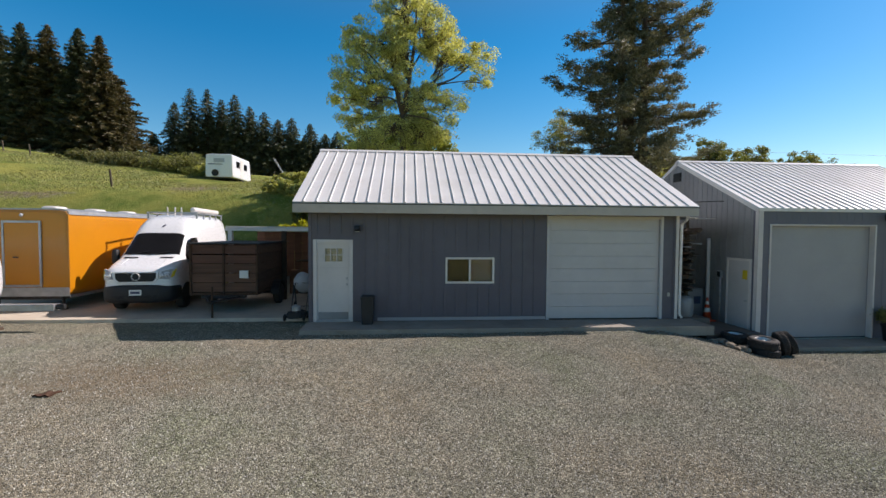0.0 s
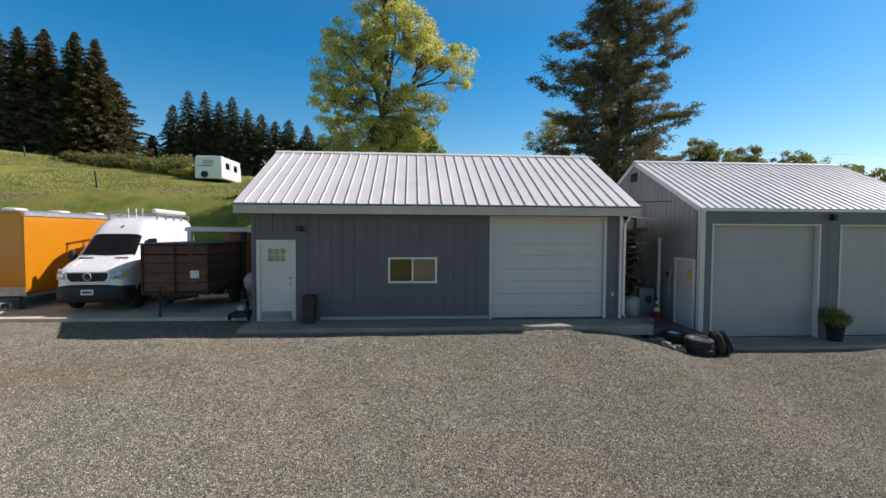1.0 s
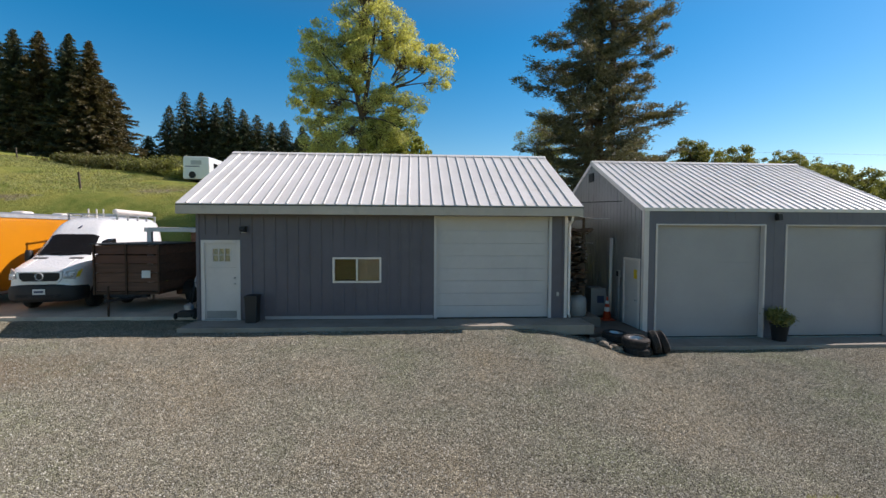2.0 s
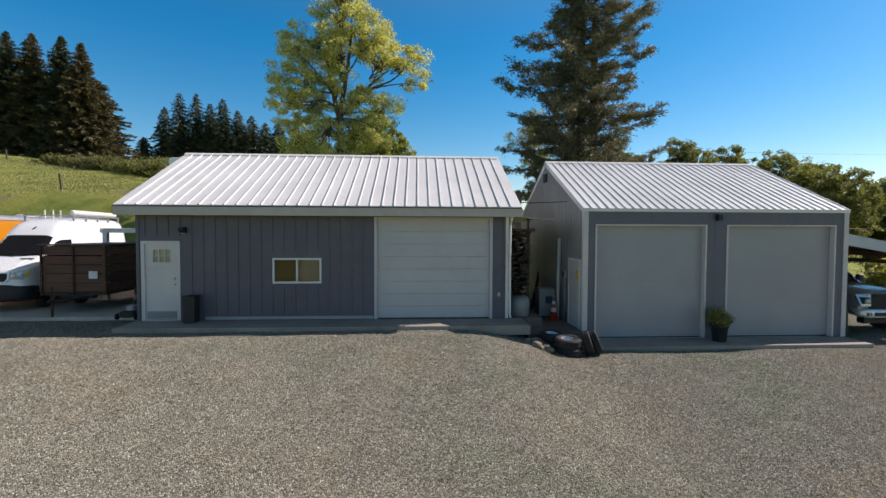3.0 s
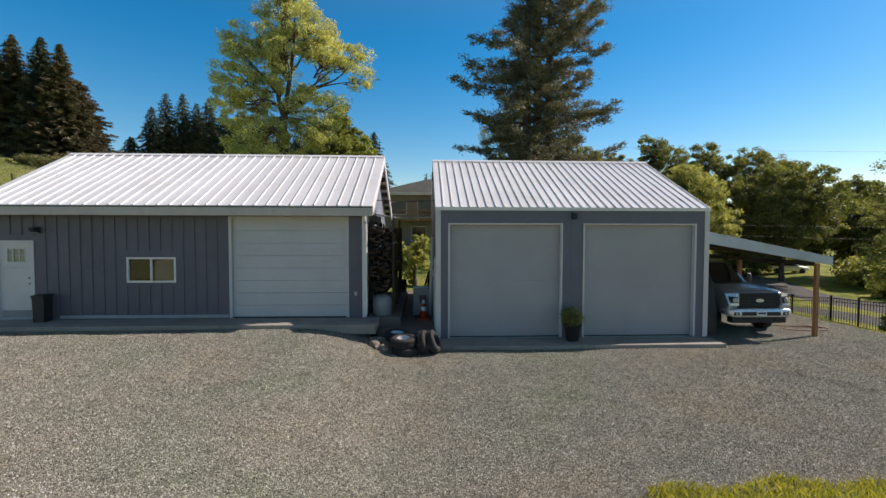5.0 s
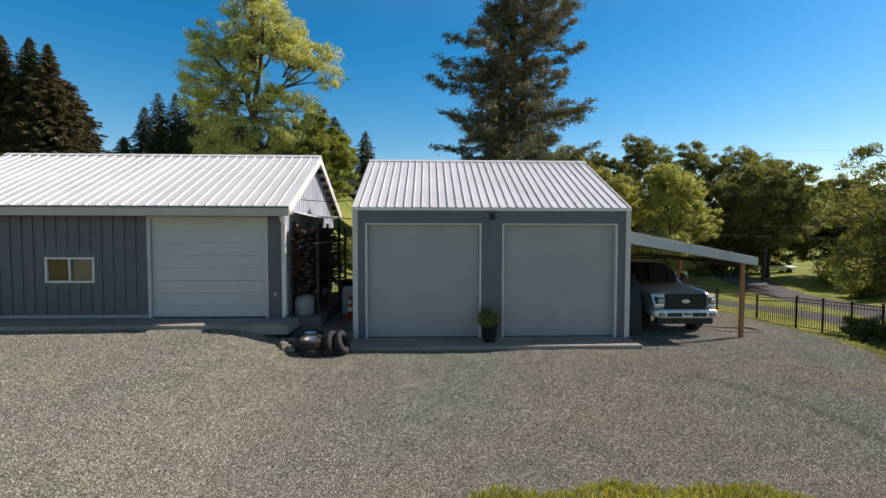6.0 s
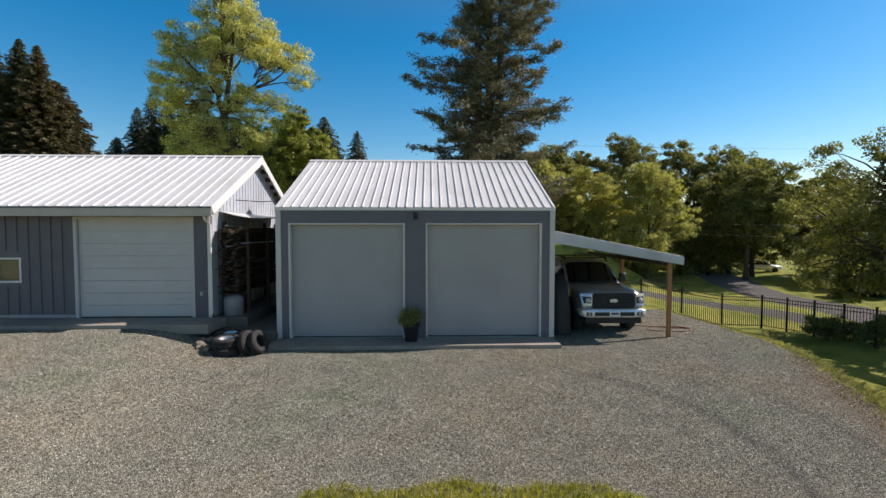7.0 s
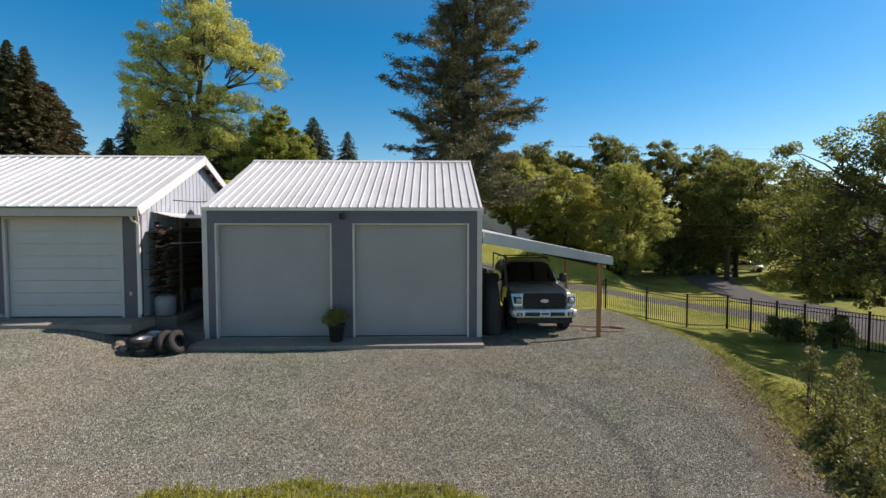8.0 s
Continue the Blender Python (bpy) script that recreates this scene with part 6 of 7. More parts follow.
def rubble():
    rng = np.random.default_rng(5)
    for k in range(9):
        x, y = 4.25 + rng.uniform(0, 0.55), 11.9 + rng.uniform(-0.3, 0.35)
        s = rng.uniform(0.08, 0.16)
        bm = bmesh.new()
        bmesh.ops.create_icosphere(bm, subdivisions=2, radius=1)
        for v in bm.verts:
            f = 1 + 0.35 * noise.noise(v.co * 1.3 + Vector((k * 7, 0, 0)))
            v.co = Vector((v.co.x * s * f * 1.2, v.co.y * s * f, v.co.z * s * f * 0.7))
        ob = part("stone", bm, M_ROCK)
        tagged(ob, "rough tan broken stone beside the tyres", "stone", "stones by the tyres")
        ob.matrix_basis = pose(x, y, gz(x, y) + s * 0.35, rng.uniform(-20, 20), rng.uniform(-20, 20), rng.uniform(0, 360))


rubble()


def traffic_cone(at):
    c = thing("traffic_cone", "orange traffic cone with white bands on the walk", "cone", at)
    part("base", bbox(-0.18, 0.18, -0.18, 0.18, 0, 0.035, bevel=0.01), M_RED, c)
    prof = lambda z: 0.135 - 0.155 * z
    part("cone", lathe([(prof(0.035), 0.035), (prof(0.7), 0.70), (0.02, 0.71)], 20), M_RED, c, smooth=True)
    for a, b in ((0.27, 0.40), (0.50, 0.60)):
        part("band", lathe([(prof(a) + 0.003, a), (prof(b) + 0.003, b)], 20), M_PLATE, c, "white reflective band", smooth=True)


traffic_cone((5.60, 14.35, -0.28))


def refuse_bin(at):
    b = thing("refuse_bin", "dark plastic bin standing beside the entry door", "bin", at)
    b.matrix_basis = b.matrix_basis @ Matrix.Diagonal((0.86, 0.86, 0.95, 1.0))
    part("body", loft([(-0.17, 0.155, 0.18, 0.0, 0.70), (-0.16, 0.165, 0.19, 0.0, 0.70), (0.16, 0.165, 0.19, 0.0, 0.70), (0.17, 0.155, 0.18, 0.0, 0.70)], 6, 14), M_BLACK, b)
    part("lid", loft([(-0.2, 0.19, 0.17, 0.68, 0.75), (-0.19, 0.2, 0.18, 0.68, 0.76), (0.19, 0.2, 0.18, 0.68, 0.76), (0.2, 0.19, 0.17, 0.68, 0.75)], 6, 6), M_BLACK, b)


refuse_bin((-4.58, 13.02, 0.0))


def planter(at):
    p = thing("planter", "dark pot with a leafy green shrub between the bays", "planter", at)
    part("pot", lathe([(0.16, 0.0), (0.165, 0.02), (0.215, 0.40), (0.235, 0.41), (0.235, 0.46), (0.205, 0.46), (0.20, 0.40), (0.02, 0.40)], 24), M_BLACK, p, "dark round pot", smooth=True)
    rng = np.random.default_rng(9)
    bm = bmesh.new()
    P = []
    for k in range(34):
        a, e = rng.uniform(0, 6.28), rng.uniform(0.0, 1.4)
        q = np.array([math.cos(a) * math.cos(e) * 1.35, math.sin(a) * math.cos(e) * 1.35, math.sin(e) * 0.95]) * rng.uniform(0.10, 0.235) + np.array([0, 0, 0.57])
        tube(bm, limb_path((0, 0, 0.39), q, rng, 0.08, 4), [0.008, 0.006, 0.005, 0.003], 4)
        P.append(q + rng.normal(size=(130, 3)) * 0.065)
    part("stem", bm, M_BARK, p)
    C = np.concatenate(P)
    o = new("foliage", quad_mesh("foliage", leaf_quads(C[C[:, 2] > 0.40], 0.022, rng), M_LEAF_GREEN))
    o.parent = p


planter((9.62, 12.52, -0.515))


def passage():
    slab("pavement_rack", "concrete strip under the lumber rack", 3.96, 4.95, 13.31, 18.6, -0.28, 0.0, M_CONC_SHADE)
    rng = np.random.default_rng(14)
    r = thing("lumber_rack", "open timber rack against the workshop wall", "rack", (0, 0, 0))
    for y in (14.0, 15.6, 17.2, 18.4):
        part("upright", bbox(3.98, 4.06, y, y + 0.09, 0.0, 2.72), M_LUMBER, r)
        part("upright", bbox(4.66, 4.74, y, y + 0.09, 0.0, 2.55), M_LUMBER, r)
        for z in (0.62, 1.12, 1.62, 2.10):
            part("arm", bbox(3.98, 4.74, y + 0.02, y + 0.07, z - 0.07, z), M_LUMBER, r)
    # boards lying on the arms, each its own
    for z in (0.62, 1.12, 1.62, 2.10):
        x, lay = 4.09, 0
        level = z
        while level < z + 0.40:
            x = 4.07
            th = rng.choice((0.02, 0.038, 0.05))
            while x < 4.56:
                w = rng.uniform(0.08, 0.2)
                if x + w > 4.65:
                    break
                y0 = 13.72 + rng.uniform(-0.25, 0.35)
                ln = rng.uniform(2.4, 4.6)
                ob = part("board", bbox(-w / 2, w / 2, -ln / 2, ln / 2, 0.001, th, bevel=0.003), M_LUMBER if rng.uniform() < 0.8 else M_WOOD)
                ob.matrix_basis = pose(x + w / 2, y0 + ln / 2 + rng.uniform(-0.2, 0.1), level, rng.uniform(-0.7, 0.7), rng.uniform(-5, 5), rng.uniform(-1.6, 1.6))
                tagged(ob, "rough sawn board stacked on the rack", "board", "boards on the rack")
                x += w + rng.uniform(0.005, 0.05)
            level += th + 0.004
    # odd lengths pushed in on top of the stacks
    for k in range(16):
        z = (0.62, 1.12, 1.62, 2.10)[k % 4] + rng.uniform(0.30, 0.44)
        x = rng.uniform(4.15, 4.78)
        a = (x, 13.45 + rng.uniform(-0.1, 0.4), z + rng.uniform(-0.05, 0.12))
        b = (x + rng.uniform(-0.25, 0.15), 15.9 + rng.uniform(0, 0.8), z + rng.uniform(-0.02, 0.05))
        if k % 3 == 2:
            ob = tagged(part("pipe", tubed([a, b], 0.022, 8), M_GALV, smooth=True), "grey metal pipe pushed onto the rack", "pipe", "pipes on the rack")
        else:
            ob = tagged(part("board", tubed([a, b], 0.055, 4), M_LUMBER), "dark timber offcut pushed onto the rack", "board", "boards on the rack")
    cb = part("service_cable", tubed([(3.96, 15.0, 3.42), (4.9, 14.6, 3.34), (5.93, 14.2, 3.36)], 0.012, 5), M_BLACK)
    tagged(cb, "black cable strung between the two sheds", "cable")
    # the bent roofing sheets laid over the rack
    bm = bmesh.new()
    nx, ny = 34, 8
    rows = []
    for j in range(ny + 1):
        row = []
        for i in range(nx + 1):
            u, v = i / nx, j / ny
            x = 3.98 + 1.45 * u
            y = 13.85 + 4.3 * v
            z = 3.02 - 0.18 * u - 0.08 * math.sin(u * 3.0 + v) * (1 - v) + 0.012 * math.sin(i * 1.85)
            row.append(bm.verts.new((x, y, z)))
        rows.append(row)
    for a, b in zip(rows, rows[1:]):
        for i in range(nx):
            bm.faces.new((a[i], a[i + 1], b[i + 1], b[i]))
    sh = part("roofing_sheet", bm, M_ROOF, smooth=True)
    mod = sh.modifiers.new("thick", "SOLIDIFY")
    mod.thickness = 0.006
    tagged(sh, "corrugated white roofing sheet laid over the rack", "sheet")
    for y in (14.05, 17.3):
        part("prop", bbox(4.67, 4.73, y - 0.03, y + 0.03, 2.55, 2.84), M_LUMBER, r)
    # pale water tank below the rack
    j = thing("plastic_tank", "pale grey plastic tank under the lumber rack", "tank", (4.40, 13.72, 0.0))
    part("body", lathe([(0.24, 0.0), (0.27, 0.03), (0.28, 0.40), (0.25, 0.52), (0.10, 0.60), (0.07, 0.60)], 20), M_GSIDE, j, smooth=True)
    part("cap", lathe([(0.08, 0.60), (0.08, 0.65), (0.02, 0.66)], 14), M_BLACK, j)
    # white cabinet, leaning pipe and conduit along the garage wall
    h = thing("metal_cabinet", "grey metal cabinet with a blue label against the garage wall", "cabinet", (5.52, 15.05, -0.28))
    part("body", bbox(-0.25, 0.25, -0.25, 0.25, 0.04, 0.92, bevel=0.015), M_GSIDE, h)
    part("label", bbox(-0.05, 0.17, -0.2545, -0.2505, 0.45, 0.68), M_INK, h, "blue label")
    for x in (-0.2, 0.2):
        for y in (-0.2, 0.2):
            part("foot", bbox(x - 0.03, x + 0.03, y - 0.03, y + 0.03, 0.0, 0.04), M_BLACK, h)
    p = part("pipe", tubed([(5.80, 14.62, -0.28), (5.88, 14.75, 2.24)], 0.05, 12), M_WHITE, smooth=True)
    tagged(p, "long white plastic pipe leaning on the garage wall", "pipe")
    p = part("pipe", tubed([(5.90, 14.22, -0.28), (5.90, 14.22, 1.05)], 0.03, 10), M_GALV, smooth=True)
    tagged(p, "grey conduit pipe on the garage wall", "pipe")
    m = thing("meter_box", "small grey electric box on the garage wall", "box", (5.935, 14.22, 1.15))
    part("case", bbox(-0.09, 0.0, -0.08, 0.08, -0.1, 0.12, bevel=0.01), M_GALV, m)
    part("cover", bbox(-0.10, -0.091, -0.06, 0.06, -0.07, 0.09), M_BLACK, m)
    # dark drum and odd timbers at the far end
    d = thing("oil_drum", "dark blue steel drum at the end of the passage", "drum", (4.6, 19.4, gz(4.6, 19.4)))
    part("shell", lathe([(0.28, 0), (0.285, 0.02), (0.28, 0.04), (0.28, 0.29), (0.29, 0.30), (0.28, 0.31), (0.28, 0.58), (0.29, 0.59), (0.28, 0.60), (0.28, 0.86), (0.29, 0.88), (0.26, 0.88), (0.25, 0.86), (0.02, 0.86)], 20), M_RUST, d, smooth=True)
    for k in range(7):
        a = part("timber", tubed([(5.3 + 0.07 * k, 16.2 + 0.12 * k, -0.28), (5.75 + 0.02 * k, 16.6 + 0.1 * k, 0.75 + 0.12 * (k % 3))], 0.03, 6), M_LUMBER)
        tagged(a, "short dark timber leaning on the garage wall", "timber", "leaning timbers")


passage()


def lean_to():
    s = thing("lean_to", "open lean-to shelter with a white corrugated roof", "shelter", (0, 0, 0))
    x0, x1, y0, y1 = -9.75, -6.15, 17.2, 20.5
    bm = bmesh.new()
    n = 96
    a = [bm.verts.new((x0 + (x1 - x0) * i / n, y0, 2.52 + 0.014 * math.sin(i * 1.6))) for i in range(n + 1)]
    b = [bm.verts.new((x0 + (x1 - x0) * i / n, y1, 2.36 + 0.014 * math.sin(i * 1.6))) for i in range(n + 1)]
    for i in range(n):
        bm.faces.new((a[i], a[i + 1], b[i + 1], b[i]))
    r = part("roof", bm, M_ROOF, s, "white corrugated sheet", smooth=True)
    r.modifiers.new("thick", "SOLIDIFY").thickness = 0.008
    part("fascia", bbox(x0, x1, y0 + 0.01, y0 + 0.05, 2.37, 2.495), M_WHITE, s)
    for x in (x0 + 0.06, -7.9):
        part("post", bbox(x, x + 0.14, y0 + 0.06, y0 + 0.2, -0.01, 2.40), M_WHITE if x < -9 else M_LUMBER, s)
    for k in range(12):
        part("back_board", bbox(x0 + 0.3 * k, x0 + 0.3 * k + 0.29, y1 - 0.06, y1 - 0.03, 0.0, 2.34), M_WOOD, s)
    part("shelf", bbox(-8.0, -6.2, 19.6, 20.4, 1.15, 1.19), M_LUMBER, s)
    rng = np.random.default_rng(31)
    for k in range(9):
        x = -9.3 + 0.36 * k
        hh = rng.uniform(0.4, 1.1)
        ob = part("crate", bbox(-0.15, 0.15, -0.2, 0.2, 0.0, hh, bevel=0.01), (M_WOOD, M_BLACK, M_RUST, M_GALV)[k % 4])
        ob.matrix_basis = pose(x, 19.1 + rng.uniform(-0.3, 0.3), -0.01, 0, 0, rng.uniform(-12, 12))
        tagged(ob, "dusty storage crate under the lean-to roof", "crate", "crates under the lean-to")


lean_to()


def mixer():
    m = thing("cement_mixer", "pale cement mixer drum on a dark wheeled stand", "mixer", (-6.6, 14.75, -0.01))
    m.matrix_basis = m.matrix_basis @ Matrix.Diagonal((0.85, 0.85, 0.92, 1.0))
    d = part("drum", lathe([(0.12, -0.30), (0.24, -0.27), (0.31, -0.08), (0.31, 0.06), (0.20, 0.28), (0.17, 0.30), (0.15, 0.28), (0.02, 0.1)], 20), M_GDOOR2, m, "pale grey drum", smooth=True)
    d.matrix_basis = pose(0, 0, 0.98, -62, 0, 24)
    for s in (-1, 1):
        part("leg", tubed([(0.30 * s, 0.0, 0.98), (0.32 * s, -0.35, 0.03)], 0.022, 6), M_BLACK, m)
        part("leg", tubed([(0.30 * s, 0.0, 0.98), (0.32 * s, 0.35, 0.15)], 0.022, 6), M_BLACK, m)
        wheel(m, 0.36 * s, 0.36, 0.15, 0.07, M_STEEL, s)
    part("axle", tubed([(-0.36, 0.36, 0.15), (0.36, 0.36, 0.15)], 0.015, 6), M_BLACK, m)
    part("handle", tubed([(-0.32, -0.32, 0.08), (0.32, -0.32, 0.08)], 0.018, 6), M_BLACK, m)
    k = thing("hand_mower", "small dark hand mower by the shed corner", "mower", (-6.55, 13.72, -0.01))
    part("deck", loft([(-0.25, 0.18, 0.14, 0.06, 0.2), (-0.2, 0.23, 0.18, 0.06, 0.24), (0.2, 0.23, 0.18, 0.06, 0.24), (0.25, 0.18, 0.14, 0.06, 0.2)], 5, 4), M_BLACK, k)
    part("engine", lathe([(0.12, 0.23), (0.12, 0.36), (0.05, 0.40), (0.01, 0.40)], 14), M_GALV, k)
    for s in (-1, 1):
        for y in (-0.2, 0.2):
            wheel(k, 0.25 * s, y, 0.09, 0.05, M_GALV, s)
    part("handle", tubed([(-0.2, 0.2, 0.15), (-0.2, 0.75, 0.9), (0.2, 0.75, 0.9), (0.2, 0.2, 0.15)], 0.012, 6), M_BLACK, k)


mixer()

mat_z = gz(-9.36, 9.11)
bm = bmesh.new()
rows = []
for j in range(7):
    rows.append([bm.verts.new((-0.20 + 0.40 * i / 8 + 0.10 * (j / 6 - 0.5), -0.14 + 0.28 * j / 6, 0.012 * math.sin(i * 1.3 + j))) for i in range(9)])
for a, b in zip(rows, rows[1:]):
    for i in range(8):
        bm.faces.new((a[i], a[i + 1], b[i + 1], b[i]))
mat_ob = part("steel_plate", bm, M_RUST)
mat_ob.modifiers.new("thick", "SOLIDIFY").thickness = 0.02
mat_ob.matrix_basis = pose(-9.36, 9.11, mat_z + 0.03) @ Matrix.Diagonal((0.6, 0.75, 1.0, 1.0))
tagged(mat_ob, "small dark rusty plate lying on the gravel", "plate")

# dark covered goods between garage wall and truck, enlarged to stand in for shade
tb = thing("covered_stack", "stack of goods under a black tarpaulin, enlarged to stand in for shade by the garage wall", "stack", (13.63, 13.4, gz(13.9, 15)))
bm = bmesh.new()
rows = []
rt = np.random.default_rng(61)
prof = [(0.02, 0.0), (0.02, 1.3), (0.1, 1.7), (0.34, 1.75), (0.5, 1.5), (0.58, 0.7), (0.6, 0.0)]
for j in range(9):
    rows.append([bm.verts.new((x + rt.uniform(-0.02, 0.02) * (x > 0.1), 0.45 * j, z * rt.uniform(0.9, 1.04))) for x, z in prof])
for a, b in zip(rows, rows[1:]):
    for i in range(len(prof) - 1):
        bm.faces.new((a[i], b[i], b[i + 1], a[i + 1]))
bm.faces.new(rows[0])
bm.faces.new(rows[-1][::-1])
part("tarpaulin", bm, M_BLACK, tb, smooth=True)
part("pallet", bbox(0.05, 0.55, 0.1, 3.5, -0.02, 0.1), M_LUMBER, tb)

# red hose round the post of the carport
hose = []
for k in range(30):
    a = k * 0.26
    r = 0.50 + 0.10 * math.sin(a * 0.31)
    x, y = 17.45 + r * 1.15 * math.cos(a), 14.0 + r * 0.62 * math.sin(a)
    hose.append((x, y, gz(x, y) + 0.03 + 0.004 * (k // 24)))
hz = part("garden_hose", tubed([(16.2, 14.6, gz(16.2, 14.6) + 0.03), (16.7, 14.5, gz(16.7, 14.5) + 0.03)] + hose, 0.010, 6), M_HOSE)
tagged(hz, "faded red garden hose coiled on the gravel by the post", "hose")


# ---- the iron fence ----
def fence_run(points, group="black iron fence"):
    f = thing("iron_fence", "black iron picket fence along the lawn", "fence", (0, 0, 0), group=group)
    H = 1.78
    picket_ob = post_ob = None
    for (xa, ya), (xb, yb) in zip(points, points[1:]):
        za, zb = gz(xa, ya) - 0.02, gz(xb, yb) - 0.02
        L = math.hypot(xb - xa, yb - ya)
        if post_ob is None:
            bm = bbox(-0.035, 0.035, -0.035, 0.035, -0.1, H + 0.08)
            box(bm, -0.045, 0.045, -0.045, 0.045, H + 0.08, H + 0.11)
            post_ob = part("post", bm, M_FENCE, f)
            post_ob.matrix_basis = pose(xa, ya, za)
        else:
            again("post", post_ob, f, pose(xa, ya, za))
        for h in (0.16, H - 0.22, H - 0.04):
            part("rail", tubed([(xa, ya, za + h), (xb, yb, zb + h)], 0.018, 4), M_FENCE, f)
        n = int(L / 0.115)
        for k in range(1, n):
            u = k / n
            m = pose(xa + (xb - xa) * u, ya + (yb - ya) * u, za + (zb - za) * u)
            if picket_ob is None:
                picket_ob = part("picket", bbox(-0.0085, 0.0085, -0.0085, 0.0085, 0.08, H), M_FENCE, f)
                picket_ob.matrix_basis = m
            else:
                again("picket", picket_ob, f, m)
    again("post", post_ob, f, pose(*points[-1], gz(*points[-1]) - 0.02))


fence_run([(14.9 + 2.33 * k, 24.85 + 0.03 * k) for k in range(7)])
fence_run([(28.88 + 0.6 * k, 25.03 - 1.03 * k) for k in range(12)])


# ---- on the hill ----
def travel_trailer():
    x, y = -21.4, 45.5
    t = thing("travel_trailer", "white camper trailer parked on the hill", "camper", (x, y, gz(x, y)))
    part("body", loft([(0, 1.22, 1.12, 0.45, 2.5), (0.05, 1.27, 1.2, 0.42, 2.6), (4.6, 1.27, 1.2, 0.42, 2.65), (5.0, 1.2, 1.1, 0.6, 2.3)], 7, 18), M_VANW, t)
    part("spare_wheel", lathe([(0.05, -0.1), (0.28, -0.1), (0.33, 0), (0.28, 0.09), (0.05, 0.05)], 20), M_BLACK, t).matrix_basis = pose(-0.35, -0.06, 0.82, 90)
    part("stripe", bbox(-1.0, 0.3, -0.012, -0.002, 1.60, 1.68), M_INK, t)
    part("rear_window", bbox(-0.5, 0.5, -0.012, -0.002, 1.8, 2.2, bevel=0.005), M_GABLE, t)
    for yy in (0.9, 2.9):
        part("side_window", bbox(1.262, 1.282, yy, yy + 0.8, 1.45, 2.05, bevel=0.005), M_DGLASS, t)
    part("side_door", bbox(1.262, 1.28, 2.0, 2.65, 0.6, 2.3, bevel=0.004), M_WHITE, t)
    part("roof_unit", bbox(-0.35, 0.35, 1.8, 2.6, 2.6, 2.85, bevel=0.05), M_WHITE, t)
    for s in (-1, 1):
        wheel(t, s * 1.08, 2.6, 0.35, 0.22, M_STEEL, s)
    part("chassis", bbox(-0.9, 0.9, 0.2, 6.0, 0.32, 0.44), M_BLACK, t)


travel_trailer()
for i, (x, y) in enumerate(((-24.2, 34.5), (-16.5, 46.5), (-15.0, 47.0), (-47.5, 54), (-44.0, 53), (-13.3, 46.0))):
    ob = part("fence_post", bbox(-0.05, 0.05, -0.05, 0.05, -0.2, 1.15), M_BARK)
    ob.matrix_basis = pose(x, y, gz(x, y), 3, -4, 0)
    tagged(ob, "weathered wooden post on the grassy hill", "post", "posts on the hill")
lad = thing("stepladder", "aluminium ladder standing beside the camper", "ladder", (-15.6, 46.2, gz(-15.6, 46.2)))
for s in (-1, 1):
    part("rail", tubed([(-0.9, 0.25 * s, 2.4), (0.5, 0.25 * s, 0)], 0.035, 6), M_GALV, lad)
for k in range(6):
    part("rung", tubed([(-0.7 + 0.2 * k, -0.25, 2.06 - 0.343 * k), (-0.7 + 0.2 * k, 0.25, 2.06 - 0.343 * k)], 0.018, 6), M_GALV, lad)


